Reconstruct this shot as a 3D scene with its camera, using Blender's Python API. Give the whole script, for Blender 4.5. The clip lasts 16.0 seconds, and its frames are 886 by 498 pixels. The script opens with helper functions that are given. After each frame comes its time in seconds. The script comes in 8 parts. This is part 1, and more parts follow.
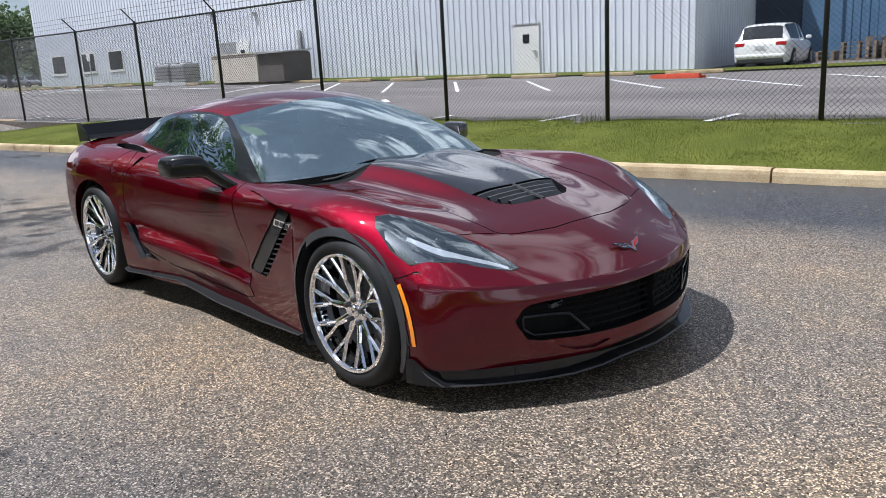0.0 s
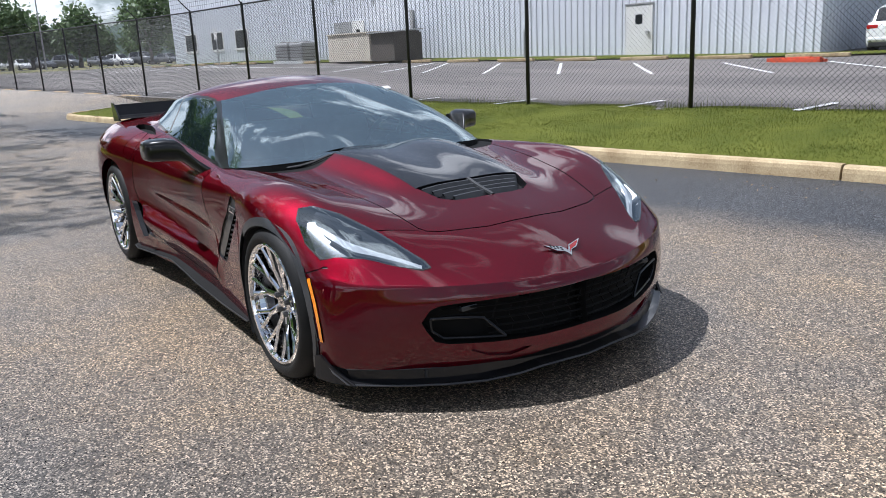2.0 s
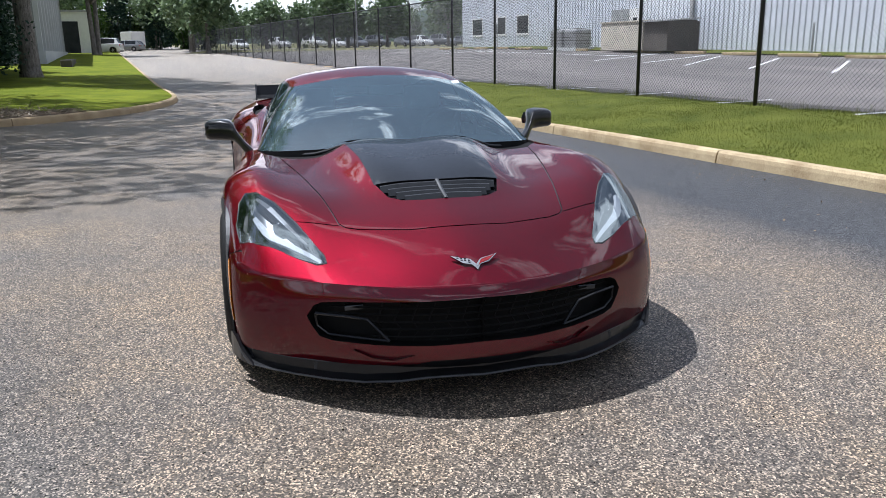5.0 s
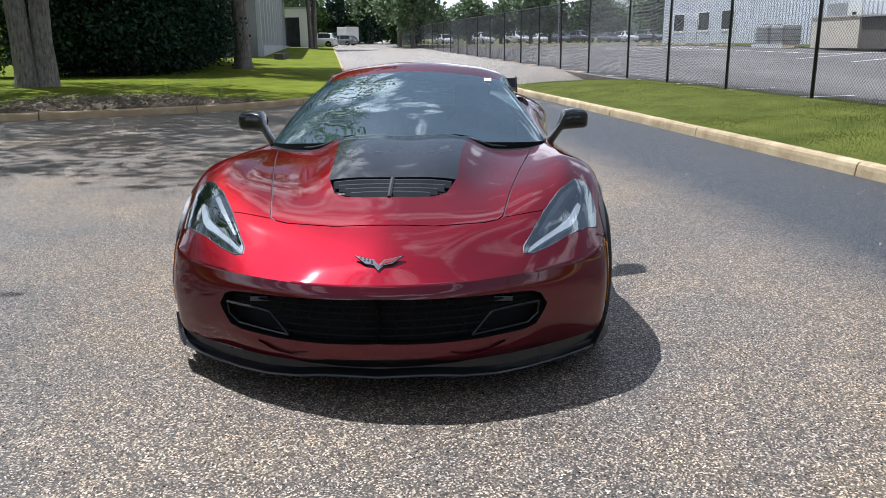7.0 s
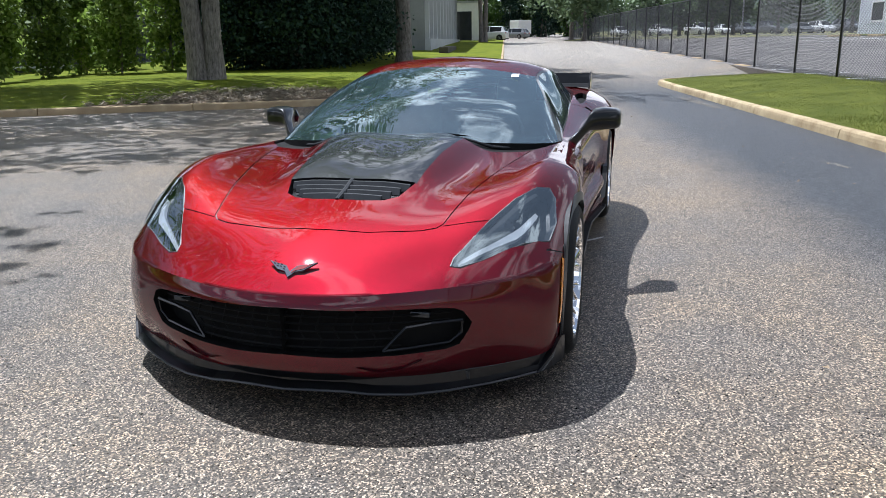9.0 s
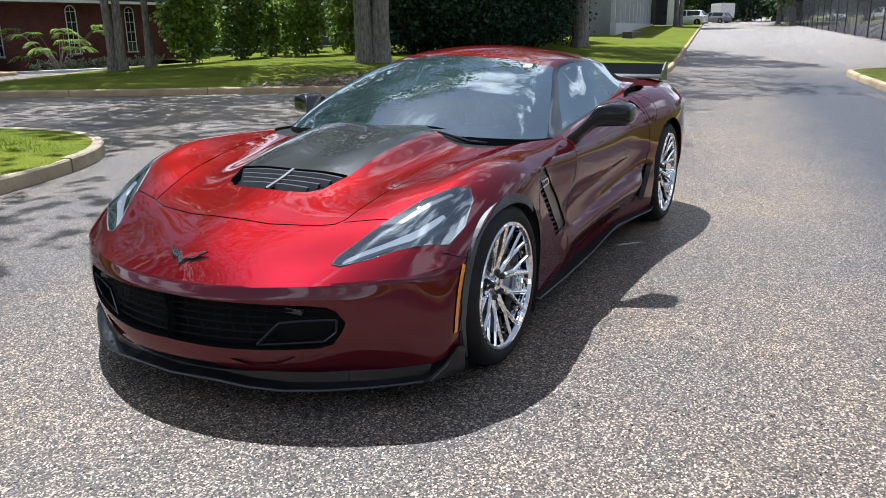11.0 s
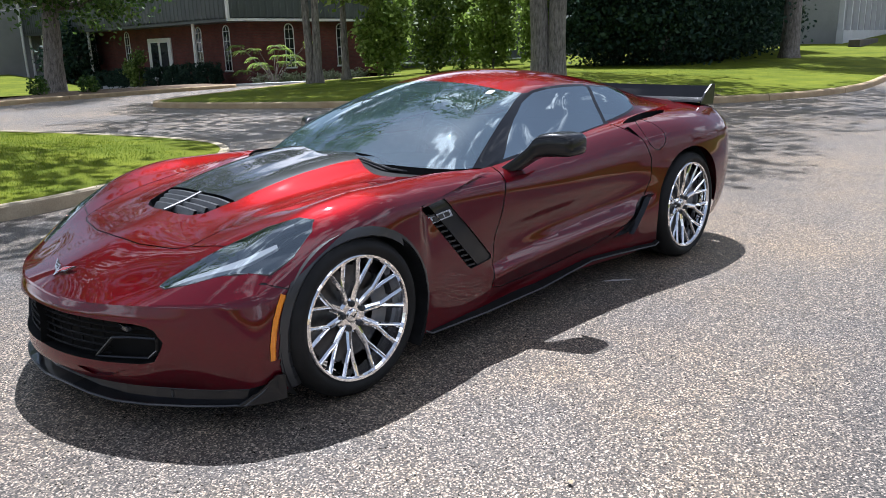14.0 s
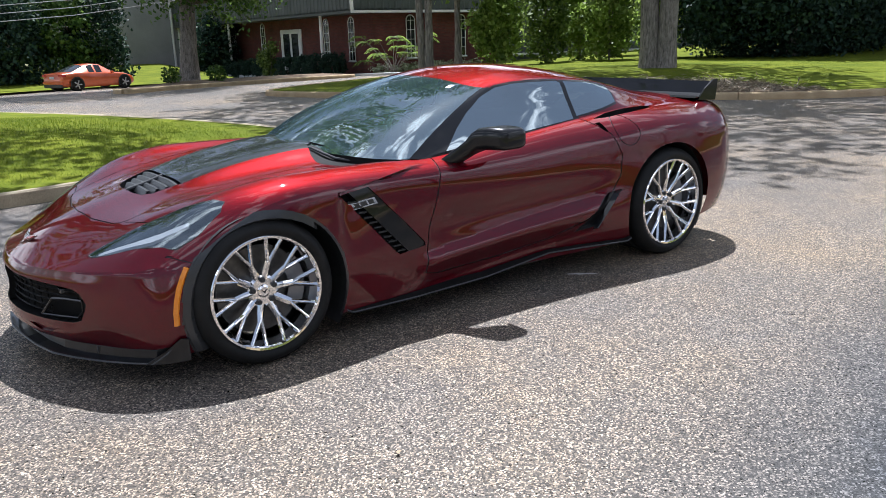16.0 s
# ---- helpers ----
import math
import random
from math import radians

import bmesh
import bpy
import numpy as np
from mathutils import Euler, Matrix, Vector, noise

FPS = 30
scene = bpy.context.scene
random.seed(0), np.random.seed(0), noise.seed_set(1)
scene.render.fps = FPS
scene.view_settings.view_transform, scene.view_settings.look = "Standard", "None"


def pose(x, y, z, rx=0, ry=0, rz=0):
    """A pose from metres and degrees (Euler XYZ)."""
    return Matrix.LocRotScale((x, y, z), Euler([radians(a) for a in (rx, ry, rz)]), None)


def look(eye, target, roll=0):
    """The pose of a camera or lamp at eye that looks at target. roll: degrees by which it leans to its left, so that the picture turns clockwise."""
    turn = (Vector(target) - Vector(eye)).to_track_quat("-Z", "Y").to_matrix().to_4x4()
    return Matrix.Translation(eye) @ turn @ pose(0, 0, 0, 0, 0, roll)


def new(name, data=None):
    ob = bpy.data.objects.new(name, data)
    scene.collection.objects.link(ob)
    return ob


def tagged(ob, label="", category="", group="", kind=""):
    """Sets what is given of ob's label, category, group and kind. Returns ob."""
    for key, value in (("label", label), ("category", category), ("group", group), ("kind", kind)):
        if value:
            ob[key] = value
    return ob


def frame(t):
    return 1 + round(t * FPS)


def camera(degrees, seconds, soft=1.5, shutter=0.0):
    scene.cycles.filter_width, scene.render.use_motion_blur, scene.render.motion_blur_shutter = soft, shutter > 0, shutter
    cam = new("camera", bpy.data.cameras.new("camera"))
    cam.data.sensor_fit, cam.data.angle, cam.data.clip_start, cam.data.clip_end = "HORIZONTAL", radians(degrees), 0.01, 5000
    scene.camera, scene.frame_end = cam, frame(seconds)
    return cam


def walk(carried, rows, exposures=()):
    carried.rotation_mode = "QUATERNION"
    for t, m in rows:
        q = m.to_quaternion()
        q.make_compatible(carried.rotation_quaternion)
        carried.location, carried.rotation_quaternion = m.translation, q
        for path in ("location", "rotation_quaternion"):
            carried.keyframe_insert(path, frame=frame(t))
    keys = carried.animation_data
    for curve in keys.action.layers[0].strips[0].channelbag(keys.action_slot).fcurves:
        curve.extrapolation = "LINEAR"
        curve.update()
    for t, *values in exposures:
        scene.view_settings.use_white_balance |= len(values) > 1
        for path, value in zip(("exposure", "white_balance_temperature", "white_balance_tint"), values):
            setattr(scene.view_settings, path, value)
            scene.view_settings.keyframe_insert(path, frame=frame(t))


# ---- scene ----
cam = camera(59.3, 16.0, soft=0.75)
PATH = [
    (0, (3.908, -2.729, 1.304), (2.477, -1.409, 0.847), -3.2),
    (0.5, (3.926, -2.571, 1.31), (2.46, -1.293, 0.846), -3.2),
    (1, (4.109, -2.419, 1.317), (2.597, -1.196, 0.85), -3.1),
    (1.5, (4.244, -2.267, 1.321), (2.685, -1.109, 0.845), -2.9),
    (2, (4.315, -2.057, 1.305), (2.702, -0.981, 0.815), -2.8),
    (2.5, (4.447, -1.862, 1.3), (2.784, -0.868, 0.802), -2.4),
    (3, (4.625, -1.649, 1.307), (2.911, -0.747, 0.809), -2.1),
    (3.5, (4.659, -1.441, 1.301), (2.894, -0.641, 0.806), -1.8),
    (4, (4.728, -1.226, 1.311), (2.916, -0.541, 0.818), -1.5),
    (6.5, (4.894, 0.042, 1.317), (2.961, 0.101, 0.808), -0.6),
    (7, (4.887, 0.321, 1.308), (2.952, 0.264, 0.804), -0.6),
    (7.5, (4.825, 0.527, 1.31), (2.895, 0.365, 0.812), -0.5),
    (8, (4.679, 0.698, 1.317), (2.761, 0.428, 0.816), -0.4),
    (8.5, (4.632, 0.945, 1.304), (2.733, 0.567, 0.803), -0.7),
    (9, (4.544, 1.184, 1.301), (2.672, 0.703, 0.787), -1.0),
    (11.5, (3.892, 2.308, 1.313), (2.25, 1.302, 0.774), -0.8),
    (12, (3.724, 2.468, 1.325), (2.131, 1.382, 0.795), -0.9),
    (12.5, (3.572, 2.596, 1.339), (2.028, 1.438, 0.814), -1.0),
    (13, (3.466, 2.86, 1.34), (1.973, 1.635, 0.819), -1.3),
    (13.5, (3.345, 3.043, 1.345), (1.906, 1.752, 0.835), -1.6),
    (14, (3.199, 3.199, 1.359), (1.811, 1.851, 0.851), -1.6),
    (14.5, (3.072, 3.432, 1.363), (1.739, 2.032, 0.852), -1.7),
    (15, (2.95, 3.608, 1.36), (1.674, 2.156, 0.847), -1.8),
    (15.5, (2.778, 3.734, 1.368), (1.567, 2.229, 0.85), -1.8),
    (16, (2.622, 3.97, 1.365), (1.485, 2.409, 0.843), -1.7),
]
walk(cam, [(t, look(eye, target, roll)) for t, eye, target, roll in PATH], exposures=[(0.0, -0.03, 5940, 12), (4.0, -0.03, 5880, 12), (9.0, 0.05, 5800, 10), (11.5, 0.16, 5790, 12), (14.0, 0.28, 5790, 13), (16.0, 0.3, 5860, 12)])

# ---- light ----
SUN_DIR = Vector((-0.29, -0.33, 0.87)).normalized()
SUN_EL = math.asin(SUN_DIR.z)
SUN_AZ = math.atan2(SUN_DIR.x, SUN_DIR.y)

world = bpy.data.worlds.new("sky")
scene.world = world
world.use_nodes = True
wn, wl = world.node_tree.nodes, world.node_tree.links
bg = wn["Background"]
sky = wn.new("ShaderNodeTexSky")
sky.sky_type = "NISHITA"
sky.sun_disc = False
sky.sun_elevation = SUN_EL
sky.sun_rotation = SUN_AZ
sky.air_density, sky.dust_density, sky.ozone_density = 1.0, 0.5, 1.5
# broken white summer cloud over the blue
wtc = wn.new("ShaderNodeTexCoord")
wmap = wn.new("ShaderNodeMapping")
wmap.inputs["Scale"].default_value = (1.0, 1.0, 2.2)
wno = wn.new("ShaderNodeTexNoise")
wno.inputs["Scale"].default_value = 2.6
wno.inputs["Detail"].default_value = 9
wno.inputs["Roughness"].default_value = 0.6
wra = wn.new("ShaderNodeValToRGB")
wra.color_ramp.elements[0].position = 0.53
wra.color_ramp.elements[0].color = (0.12, 0.12, 0.12, 1)
wra.color_ramp.elements[1].position = 0.60
wmx = wn.new("ShaderNodeMixRGB")
wmx.inputs[2].default_value = (24.5, 24.8, 25.5, 1)
wl.new(wtc.outputs["Generated"], wmap.inputs[0])
wl.new(wmap.outputs[0], wno.inputs["Vector"])
wl.new(wno.outputs["Fac"], wra.inputs[0])
wl.new(wra.outputs[0], wmx.inputs[0])
wl.new(sky.outputs[0], wmx.inputs[1])
wl.new(wmx.outputs[0], bg.inputs[0])
bg.inputs[1].default_value = 0.066

sun = new("sun", bpy.data.lights.new("sun", "SUN"))
sun.data.energy = 7.6
sun.data.angle = radians(0.53)
sun.data.color = (1.0, 0.985, 0.975)
sun.matrix_world = look(SUN_DIR * 60, (0, 0, 0))


# ---- materials ----
def pbsdf(name):
    m = bpy.data.materials.new(name)
    m.use_nodes = True
    return m, m.node_tree.nodes, m.node_tree.links, m.node_tree.nodes["Principled BSDF"]


def noise_node(n, l, scale, detail=4, rough=0.55, stretch=None):
    geo = n.new("ShaderNodeNewGeometry")
    t = n.new("ShaderNodeTexNoise")
    t.inputs["Scale"].default_value = scale
    t.inputs["Detail"].default_value = detail
    t.inputs["Roughness"].default_value = rough
    if stretch:
        mp = n.new("ShaderNodeMapping")
        mp.inputs["Scale"].default_value = stretch
        l.new(geo.outputs["Position"], mp.inputs[0])
        l.new(mp.outputs[0], t.inputs["Vector"])
    else:
        l.new(geo.outputs["Position"], t.inputs["Vector"])
    return t


def ramp_node(n, l, source, stops):
    r = n.new("ShaderNodeValToRGB")
    e = r.color_ramp.elements
    while len(e) < len(stops):
        e.new(0.5)
    for k, (p, c) in zip(e, stops):
        k.position = p
        k.color = (*c, 1) if len(c) == 3 else c
    l.new(source, r.inputs[0])
    return r


def mix_node(n, l, fac, a, b, mode="MIX"):
    x = n.new("ShaderNodeMixRGB")
    x.blend_type = mode
    for k, v in ((0, fac), (1, a), (2, b)):
        if hasattr(v, "is_output"):
            l.new(v, x.inputs[k])
        else:
            x.inputs[k].default_value = v if k == 0 else (*v, 1)
    return x


def stuff_mat(name, c1, c2, scale=4.0, rough=0.7, bump=0.0, metal=0.0, fine=30.0, coat=0.0, stretch=None, spec=0.5, rough2=None):
    """Two colours mixed by a coarse and a fine noise, with a fine relief."""
    m, n, l, b = pbsdf(name)
    coarse = noise_node(n, l, scale, 4, 0.6, stretch)
    grain = noise_node(n, l, scale * fine, 3, 0.6, stretch)
    s = mix_node(n, l, 0.4, coarse.outputs["Fac"], grain.outputs["Fac"])
    r = ramp_node(n, l, s.outputs[0], [(0.32, c1), (0.68, c2)])
    l.new(r.outputs[0], b.inputs["Base Color"])
    b.inputs["Roughness"].default_value = rough
    if rough2 is not None:
        rr = ramp_node(n, l, coarse.outputs["Fac"], [(0.3, (rough,) * 3), (0.7, (rough2,) * 3)])
        l.new(rr.outputs[0], b.inputs["Roughness"])
    b.inputs["Metallic"].default_value = metal
    b.inputs["Coat Weight"].default_value = coat
    b.inputs["Coat Roughness"].default_value = 0.03
    b.inputs["Specular IOR Level"].default_value = spec
    if bump:
        bp = n.new("ShaderNodeBump")
        bp.inputs["Strength"].default_value = bump
        bp.inputs["Distance"].default_value = 0.01
        l.new(grain.outputs["Fac"], bp.inputs["Height"])
        l.new(bp.outputs[0], b.inputs["Normal"])
    return m


def car_paint(name, c1, c2, metal=0.55, rough=0.32):
    """Tinted clear lacquer over metal flakes."""
    m, n, l, b = pbsdf(name)
    vor = n.new("ShaderNodeTexVoronoi")
    geo = n.new("ShaderNodeNewGeometry")
    vor.inputs["Scale"].default_value = 1500
    l.new(geo.outputs["Position"], vor.inputs["Vector"])
    sep = n.new("ShaderNodeSeparateColor")
    l.new(vor.outputs["Color"], sep.inputs[0])
    r = ramp_node(n, l, sep.outputs[0], [(0.2, c1), (0.95, c2)])
    l.new(r.outputs[0], b.inputs["Base Color"])
    b.inputs["Metallic"].default_value = metal
    b.inputs["Roughness"].default_value = rough
    b.inputs["Specular Tint"].default_value = (0.5, 0.03, 0.05, 1)
    b.inputs["Coat Weight"].default_value = 1.0
    b.inputs["Coat Roughness"].default_value = 0.03
    b.inputs["Coat IOR"].default_value = 1.53
    peel = noise_node(n, l, 60, 2)
    bp = n.new("ShaderNodeBump")
    bp.inputs["Strength"].default_value = 0.003
    bp.inputs["Distance"].default_value = 0.002
    l.new(peel.outputs["Fac"], bp.inputs["Height"])
    l.new(bp.outputs[0], b.inputs["Coat Normal"])
    return m


def glass_mat(name, tint, reflect=1.0, rough=0.0, ior=1.9, veil=0.0):
    """A thin pane: tinted see-through with a mirror gloss by Fresnel, under a painted glare veil."""
    m, n, l, b = pbsdf(name)
    n.remove(b)
    out = n["Material Output"]
    tr = n.new("ShaderNodeBsdfTransparent")
    tr.inputs[0].default_value = (*tint, 1)
    gl = n.new("ShaderNodeBsdfGlossy")
    gl.inputs["Roughness"].default_value = rough
    # gloss tinted blue so the mirrored sky reads bluer
    gl.inputs[0].default_value = (reflect * 0.86, reflect * 0.97, reflect, 1)
    fr = n.new("ShaderNodeFresnel")
    fr.inputs[0].default_value = ior
    mx = n.new("ShaderNodeMixShader")
    l.new(fr.outputs[0], mx.inputs[0])
    l.new(tr.outputs[0], mx.inputs[1])
    l.new(gl.outputs[0], mx.inputs[2])
    # pale cyan diffuse layer painted on for sky glare
    df = n.new("ShaderNodeBsdfDiffuse")
    df.inputs[0].default_value = (0.42, 0.68, 0.78, 1)
    veil_noise = noise_node(n, l, 5, 4)
    amount = ramp_node(n, l, veil_noise.outputs["Fac"], [(0.3, (veil * 0.7,) * 3), (0.7, (veil * 1.3,) * 3)])
    m2 = n.new("ShaderNodeMixShader")
    l.new(amount.outputs[0], m2.inputs[0])
    l.new(mx.outputs[0], m2.inputs[1])
    l.new(df.outputs[0], m2.inputs[2])
    l.new(m2.outputs[0], out.inputs[0])
    return m


def leaf_mat(name, c1, c2, c3, through_light=0.3):
    m, n, l, b = pbsdf(name)
    geo = n.new("ShaderNodeNewGeometry")
    r = ramp_node(n, l, geo.outputs["Random Per Island"], [(0.0, c1), (0.6, c2), (1.0, c3)])
    l.new(r.outputs[0], b.inputs["Base Color"])
    b.inputs["Roughness"].default_value = 0.55
    b.inputs["Specular IOR Level"].default_value = 0.35
    tl = n.new("ShaderNodeBsdfTranslucent")
    l.new(r.outputs[0], tl.inputs[0])
    mx = n.new("ShaderNodeMixShader")
    mx.inputs[0].default_value = through_light
    l.new(b.outputs[0], mx.inputs[1])
    l.new(tl.outputs[0], mx.inputs[2])
    l.new(mx.outputs[0], n["Material Output"].inputs[0])
    return m


def asphalt_mat(name, tan, grey, dark, patches=True):
    """Worn asphalt: stone chips of many greys, tan where the binder has gone, dark sealed strips, cracks."""
    m, n, l, b = pbsdf(name)
    geo = n.new("ShaderNodeNewGeometry")
    chips = n.new("ShaderNodeTexVoronoi")
    chips.inputs["Scale"].default_value = 172
    l.new(geo.outputs["Position"], chips.inputs["Vector"])
    sep = n.new("ShaderNodeSeparateColor")
    l.new(chips.outputs["Color"], sep.inputs[0])
    chip = ramp_node(n, l, sep.outputs[0], [(0.0, (0.1,) * 3), (0.4, (0.34,) * 3), (0.68, (0.72,) * 3), (0.84, (1.6, 1.56, 1.5)), (1.0, (3.4, 3.3, 3.15))])
    big = noise_node(n, l, 0.42, 5, 0.6)
    mid = noise_node(n, l, 2.2, 4, 0.6)
    s = mix_node(n, l, 0.3, big.outputs["Fac"], mid.outputs["Fac"])
    # the strip along the kerb is newer and darker, the crown of the road worn pale
    spos = n.new("ShaderNodeSeparateXYZ")
    l.new(geo.outputs["Position"], spos.inputs[0])
    sl = n.new("ShaderNodeMath")
    sl.operation = "MULTIPLY_ADD"
    l.new(spos.outputs["X"], sl.inputs[0])
    sl.inputs[1].default_value = -0.16
    l.new(spos.outputs["Y"], sl.inputs[2])
    wob = n.new("ShaderNodeMath")
    wob.operation = "MULTIPLY_ADD"
    l.new(mid.outputs["Fac"], wob.inputs[0])
    wob.inputs[1].default_value = 0.9
    l.new(sl.outputs[0], wob.inputs[2])
    strip = n.new("ShaderNodeMapRange")
    strip.inputs["From Min"].default_value = 2.6
    strip.inputs["From Max"].default_value = 3.5
    l.new(wob.outputs[0], strip.inputs["Value"])
    # it ends where the kerb ends
    run = n.new("ShaderNodeMapRange")
    run.inputs["From Min"].default_value = -26
    run.inputs["From Max"].default_value = -15
    l.new(spos.outputs["X"], run.inputs["Value"])
    reach = n.new("ShaderNodeMath")
    reach.operation = "MULTIPLY"
    l.new(strip.outputs[0], reach.inputs[0])
    l.new(run.outputs[0], reach.inputs[1])
    base = ramp_node(n, l, s.outputs[0], [(0.38, grey), (0.52, tuple((g + t) / 2 for g, t in zip(grey, tan))), (0.62, tan)])
    # paler towards the far end of the road
    far_pale = n.new("ShaderNodeMapRange")
    far_pale.inputs["From Min"].default_value = -18
    far_pale.inputs["From Max"].default_value = -48
    far_pale.inputs["To Max"].default_value = 0.75
    l.new(spos.outputs["X"], far_pale.inputs["Value"])
    pale = mix_node(n, l, far_pale.outputs[0], base.outputs[0], (0.36, 0.325, 0.28))
    col = mix_node(n, l, reach.outputs[0] if patches else 0.0, pale.outputs[0], dark)
    # the other side of the road is greyer and less worn
    sl2 = n.new("ShaderNodeMath")
    sl2.operation = "MULTIPLY_ADD"
    l.new(spos.outputs["X"], sl2.inputs[0])
    sl2.inputs[1].default_value = -0.35
    l.new(spos.outputs["Y"], sl2.inputs[2])
    wob2 = n.new("ShaderNodeMath")
    wob2.operation = "MULTIPLY_ADD"
    l.new(big.outputs["Fac"], wob2.inputs[0])
    wob2.inputs[1].default_value = 1.2
    l.new(sl2.outputs[0], wob2.inputs[2])
    far_side = n.new("ShaderNodeMapRange")
    far_side.inputs["From Min"].default_value = -0.85
    far_side.inputs["From Max"].default_value = -1.75
    far_side.inputs["To Max"].default_value = 0.55
    l.new(wob2.outputs[0], far_side.inputs["Value"])
    close = n.new("ShaderNodeMapRange")
    close.inputs["From Min"].default_value = -1.0
    close.inputs["From Max"].default_value = 2.0
    l.new(spos.outputs["X"], close.inputs["Value"])
    side_mix = n.new("ShaderNodeMath")
    side_mix.operation = "MULTIPLY"
    l.new(far_side.outputs[0], side_mix.inputs[0])
    l.new(close.outputs[0], side_mix.inputs[1])
    col = mix_node(n, l, side_mix.outputs[0] if patches else 0.0, col.outputs[0], tuple(0.35 * a + 0.65 * b_ for a, b_ in zip(grey, dark)))
    fin = mix_node(n, l, 1.0, col.outputs[0], chip.outputs[0], "MULTIPLY")
    # hair cracks
    cr = n.new("ShaderNodeTexVoronoi")
    cr.feature = "DISTANCE_TO_EDGE"
    cr.inputs["Scale"].default_value = 0.55
    warp = noise_node(n, l, 3.0, 6, 0.7)
    wv = n.new("ShaderNodeVectorMath")
    wv.operation = "MULTIPLY_ADD"
    l.new(warp.outputs["Color"], wv.inputs[0])
    wv.inputs[1].default_value = (0.7, 0.7, 0.7)
    l.new(geo.outputs["Position"], wv.inputs[2])
    l.new(wv.outputs[0], cr.inputs["Vector"])
    crk = ramp_node(n, l, cr.outputs["Distance"], [(0.0, (0.35,) * 3), (0.006, (1,) * 3)])
    fin2 = mix_node(n, l, 0.8, fin.outputs[0], crk.outputs[0], "MULTIPLY")
    l.new(fin2.outputs[0], b.inputs["Base Color"])
    b.inputs["Roughness"].default_value = 0.75
    rg = ramp_node(n, l, sep.outputs[1], [(0.0, (0.65,) * 3), (0.8, (0.45,) * 3), (1.0, (0.22,) * 3)])
    l.new(rg.outputs[0], b.inputs["Roughness"])
    bp = n.new("ShaderNodeBump")
    b.inputs["Specular IOR Level"].default_value = 0.38
    bp.inputs["Strength"].default_value = 0.7
    bp.inputs["Distance"].default_value = 0.006
    l.new(sep.outputs[2], bp.inputs["Height"])
    l.new(bp.outputs[0], b.inputs["Normal"])
    return m


PAINT = car_paint("deep red metallic paint", (0.065, 0.0003, 0.005), (0.155, 0.0007, 0.011), 0.9, 0.5)
BLACK = stuff_mat("gloss black", (0.006, 0.006, 0.007), (0.012, 0.012, 0.013), 8, 0.3, coat=0.6, spec=0.12)
SATIN = stuff_mat("satin black plastic", (0.018, 0.018, 0.019), (0.035, 0.035, 0.036), 20, 0.5, 0.1)
FLARE = stuff_mat("grey satin arch trim", (0.022, 0.023, 0.025), (0.04, 0.041, 0.044), 10, 0.36, 0.05, coat=0.2)
GRILLEBLACK = stuff_mat("matt black grille", (0.003, 0.003, 0.003), (0.007, 0.007, 0.007), 20, 0.7)
GRILLEBLACK.node_tree.nodes["Principled BSDF"].inputs["Specular IOR Level"].default_value = 0.15
RUBBER = stuff_mat("tyre rubber", (0.008, 0.008, 0.008), (0.017, 0.017, 0.0165), 12, 0.6, 0.15, spec=0.2)
CHROME = stuff_mat("chrome", (0.84, 0.84, 0.85), (0.9, 0.9, 0.91), 4, 0.045, metal=1.0)
DARKCHROME = stuff_mat("smoked chrome", (0.42, 0.42, 0.43), (0.52, 0.52, 0.53), 4, 0.12, metal=1.0)
STEEL = stuff_mat("brushed disc steel", (0.07, 0.07, 0.07), (0.14, 0.135, 0.13), 30, 0.4, 0.1, metal=1.0)
CALIPER = stuff_mat("grey caliper paint", (0.16, 0.16, 0.165), (0.24, 0.24, 0.245), 10, 0.35, metal=0.3, coat=0.4)
CARBON = stuff_mat("gloss carbon panel", (0.007, 0.008, 0.009), (0.016, 0.017, 0.019), 40, 0.4, coat=1.0, spec=0.1)
GLASS = glass_mat("tinted windscreen", (0.66, 0.86, 0.88), ior=4.2, veil=0.035)
DARKGLASS = glass_mat("dark side glass", (0.06, 0.08, 0.09), ior=4.6, veil=0.01)
LENS = glass_mat("clear lamp lens", (0.86, 0.9, 0.93), ior=2.8)
AMBER = stuff_mat("amber reflector", (0.75, 0.2, 0.01), (0.9, 0.32, 0.02), 60, 0.18, coat=0.8)
LAMPIN = stuff_mat("lamp housing", (0.025, 0.027, 0.03), (0.07, 0.075, 0.082), 14, 0.25, metal=0.4)
LAMPBAR = stuff_mat("frosted lamp bar", (0.4, 0.42, 0.45), (0.52, 0.54, 0.57), 30, 0.15, coat=0.8)
LEATHER = stuff_mat("grey leather", (0.26, 0.26, 0.265), (0.36, 0.36, 0.365), 12, 0.55, 0.2)
DASH = stuff_mat("dashboard skin", (0.3, 0.31, 0.31), (0.4, 0.405, 0.4), 20, 0.6, 0.2)
WHITE = stuff_mat("white sticker", (0.75, 0.75, 0.73), (0.8, 0.8, 0.79), 20, 0.6)
REDENAMEL = stuff_mat("red enamel", (0.2, 0.008, 0.01), (0.28, 0.012, 0.014), 20, 0.25, coat=0.5)

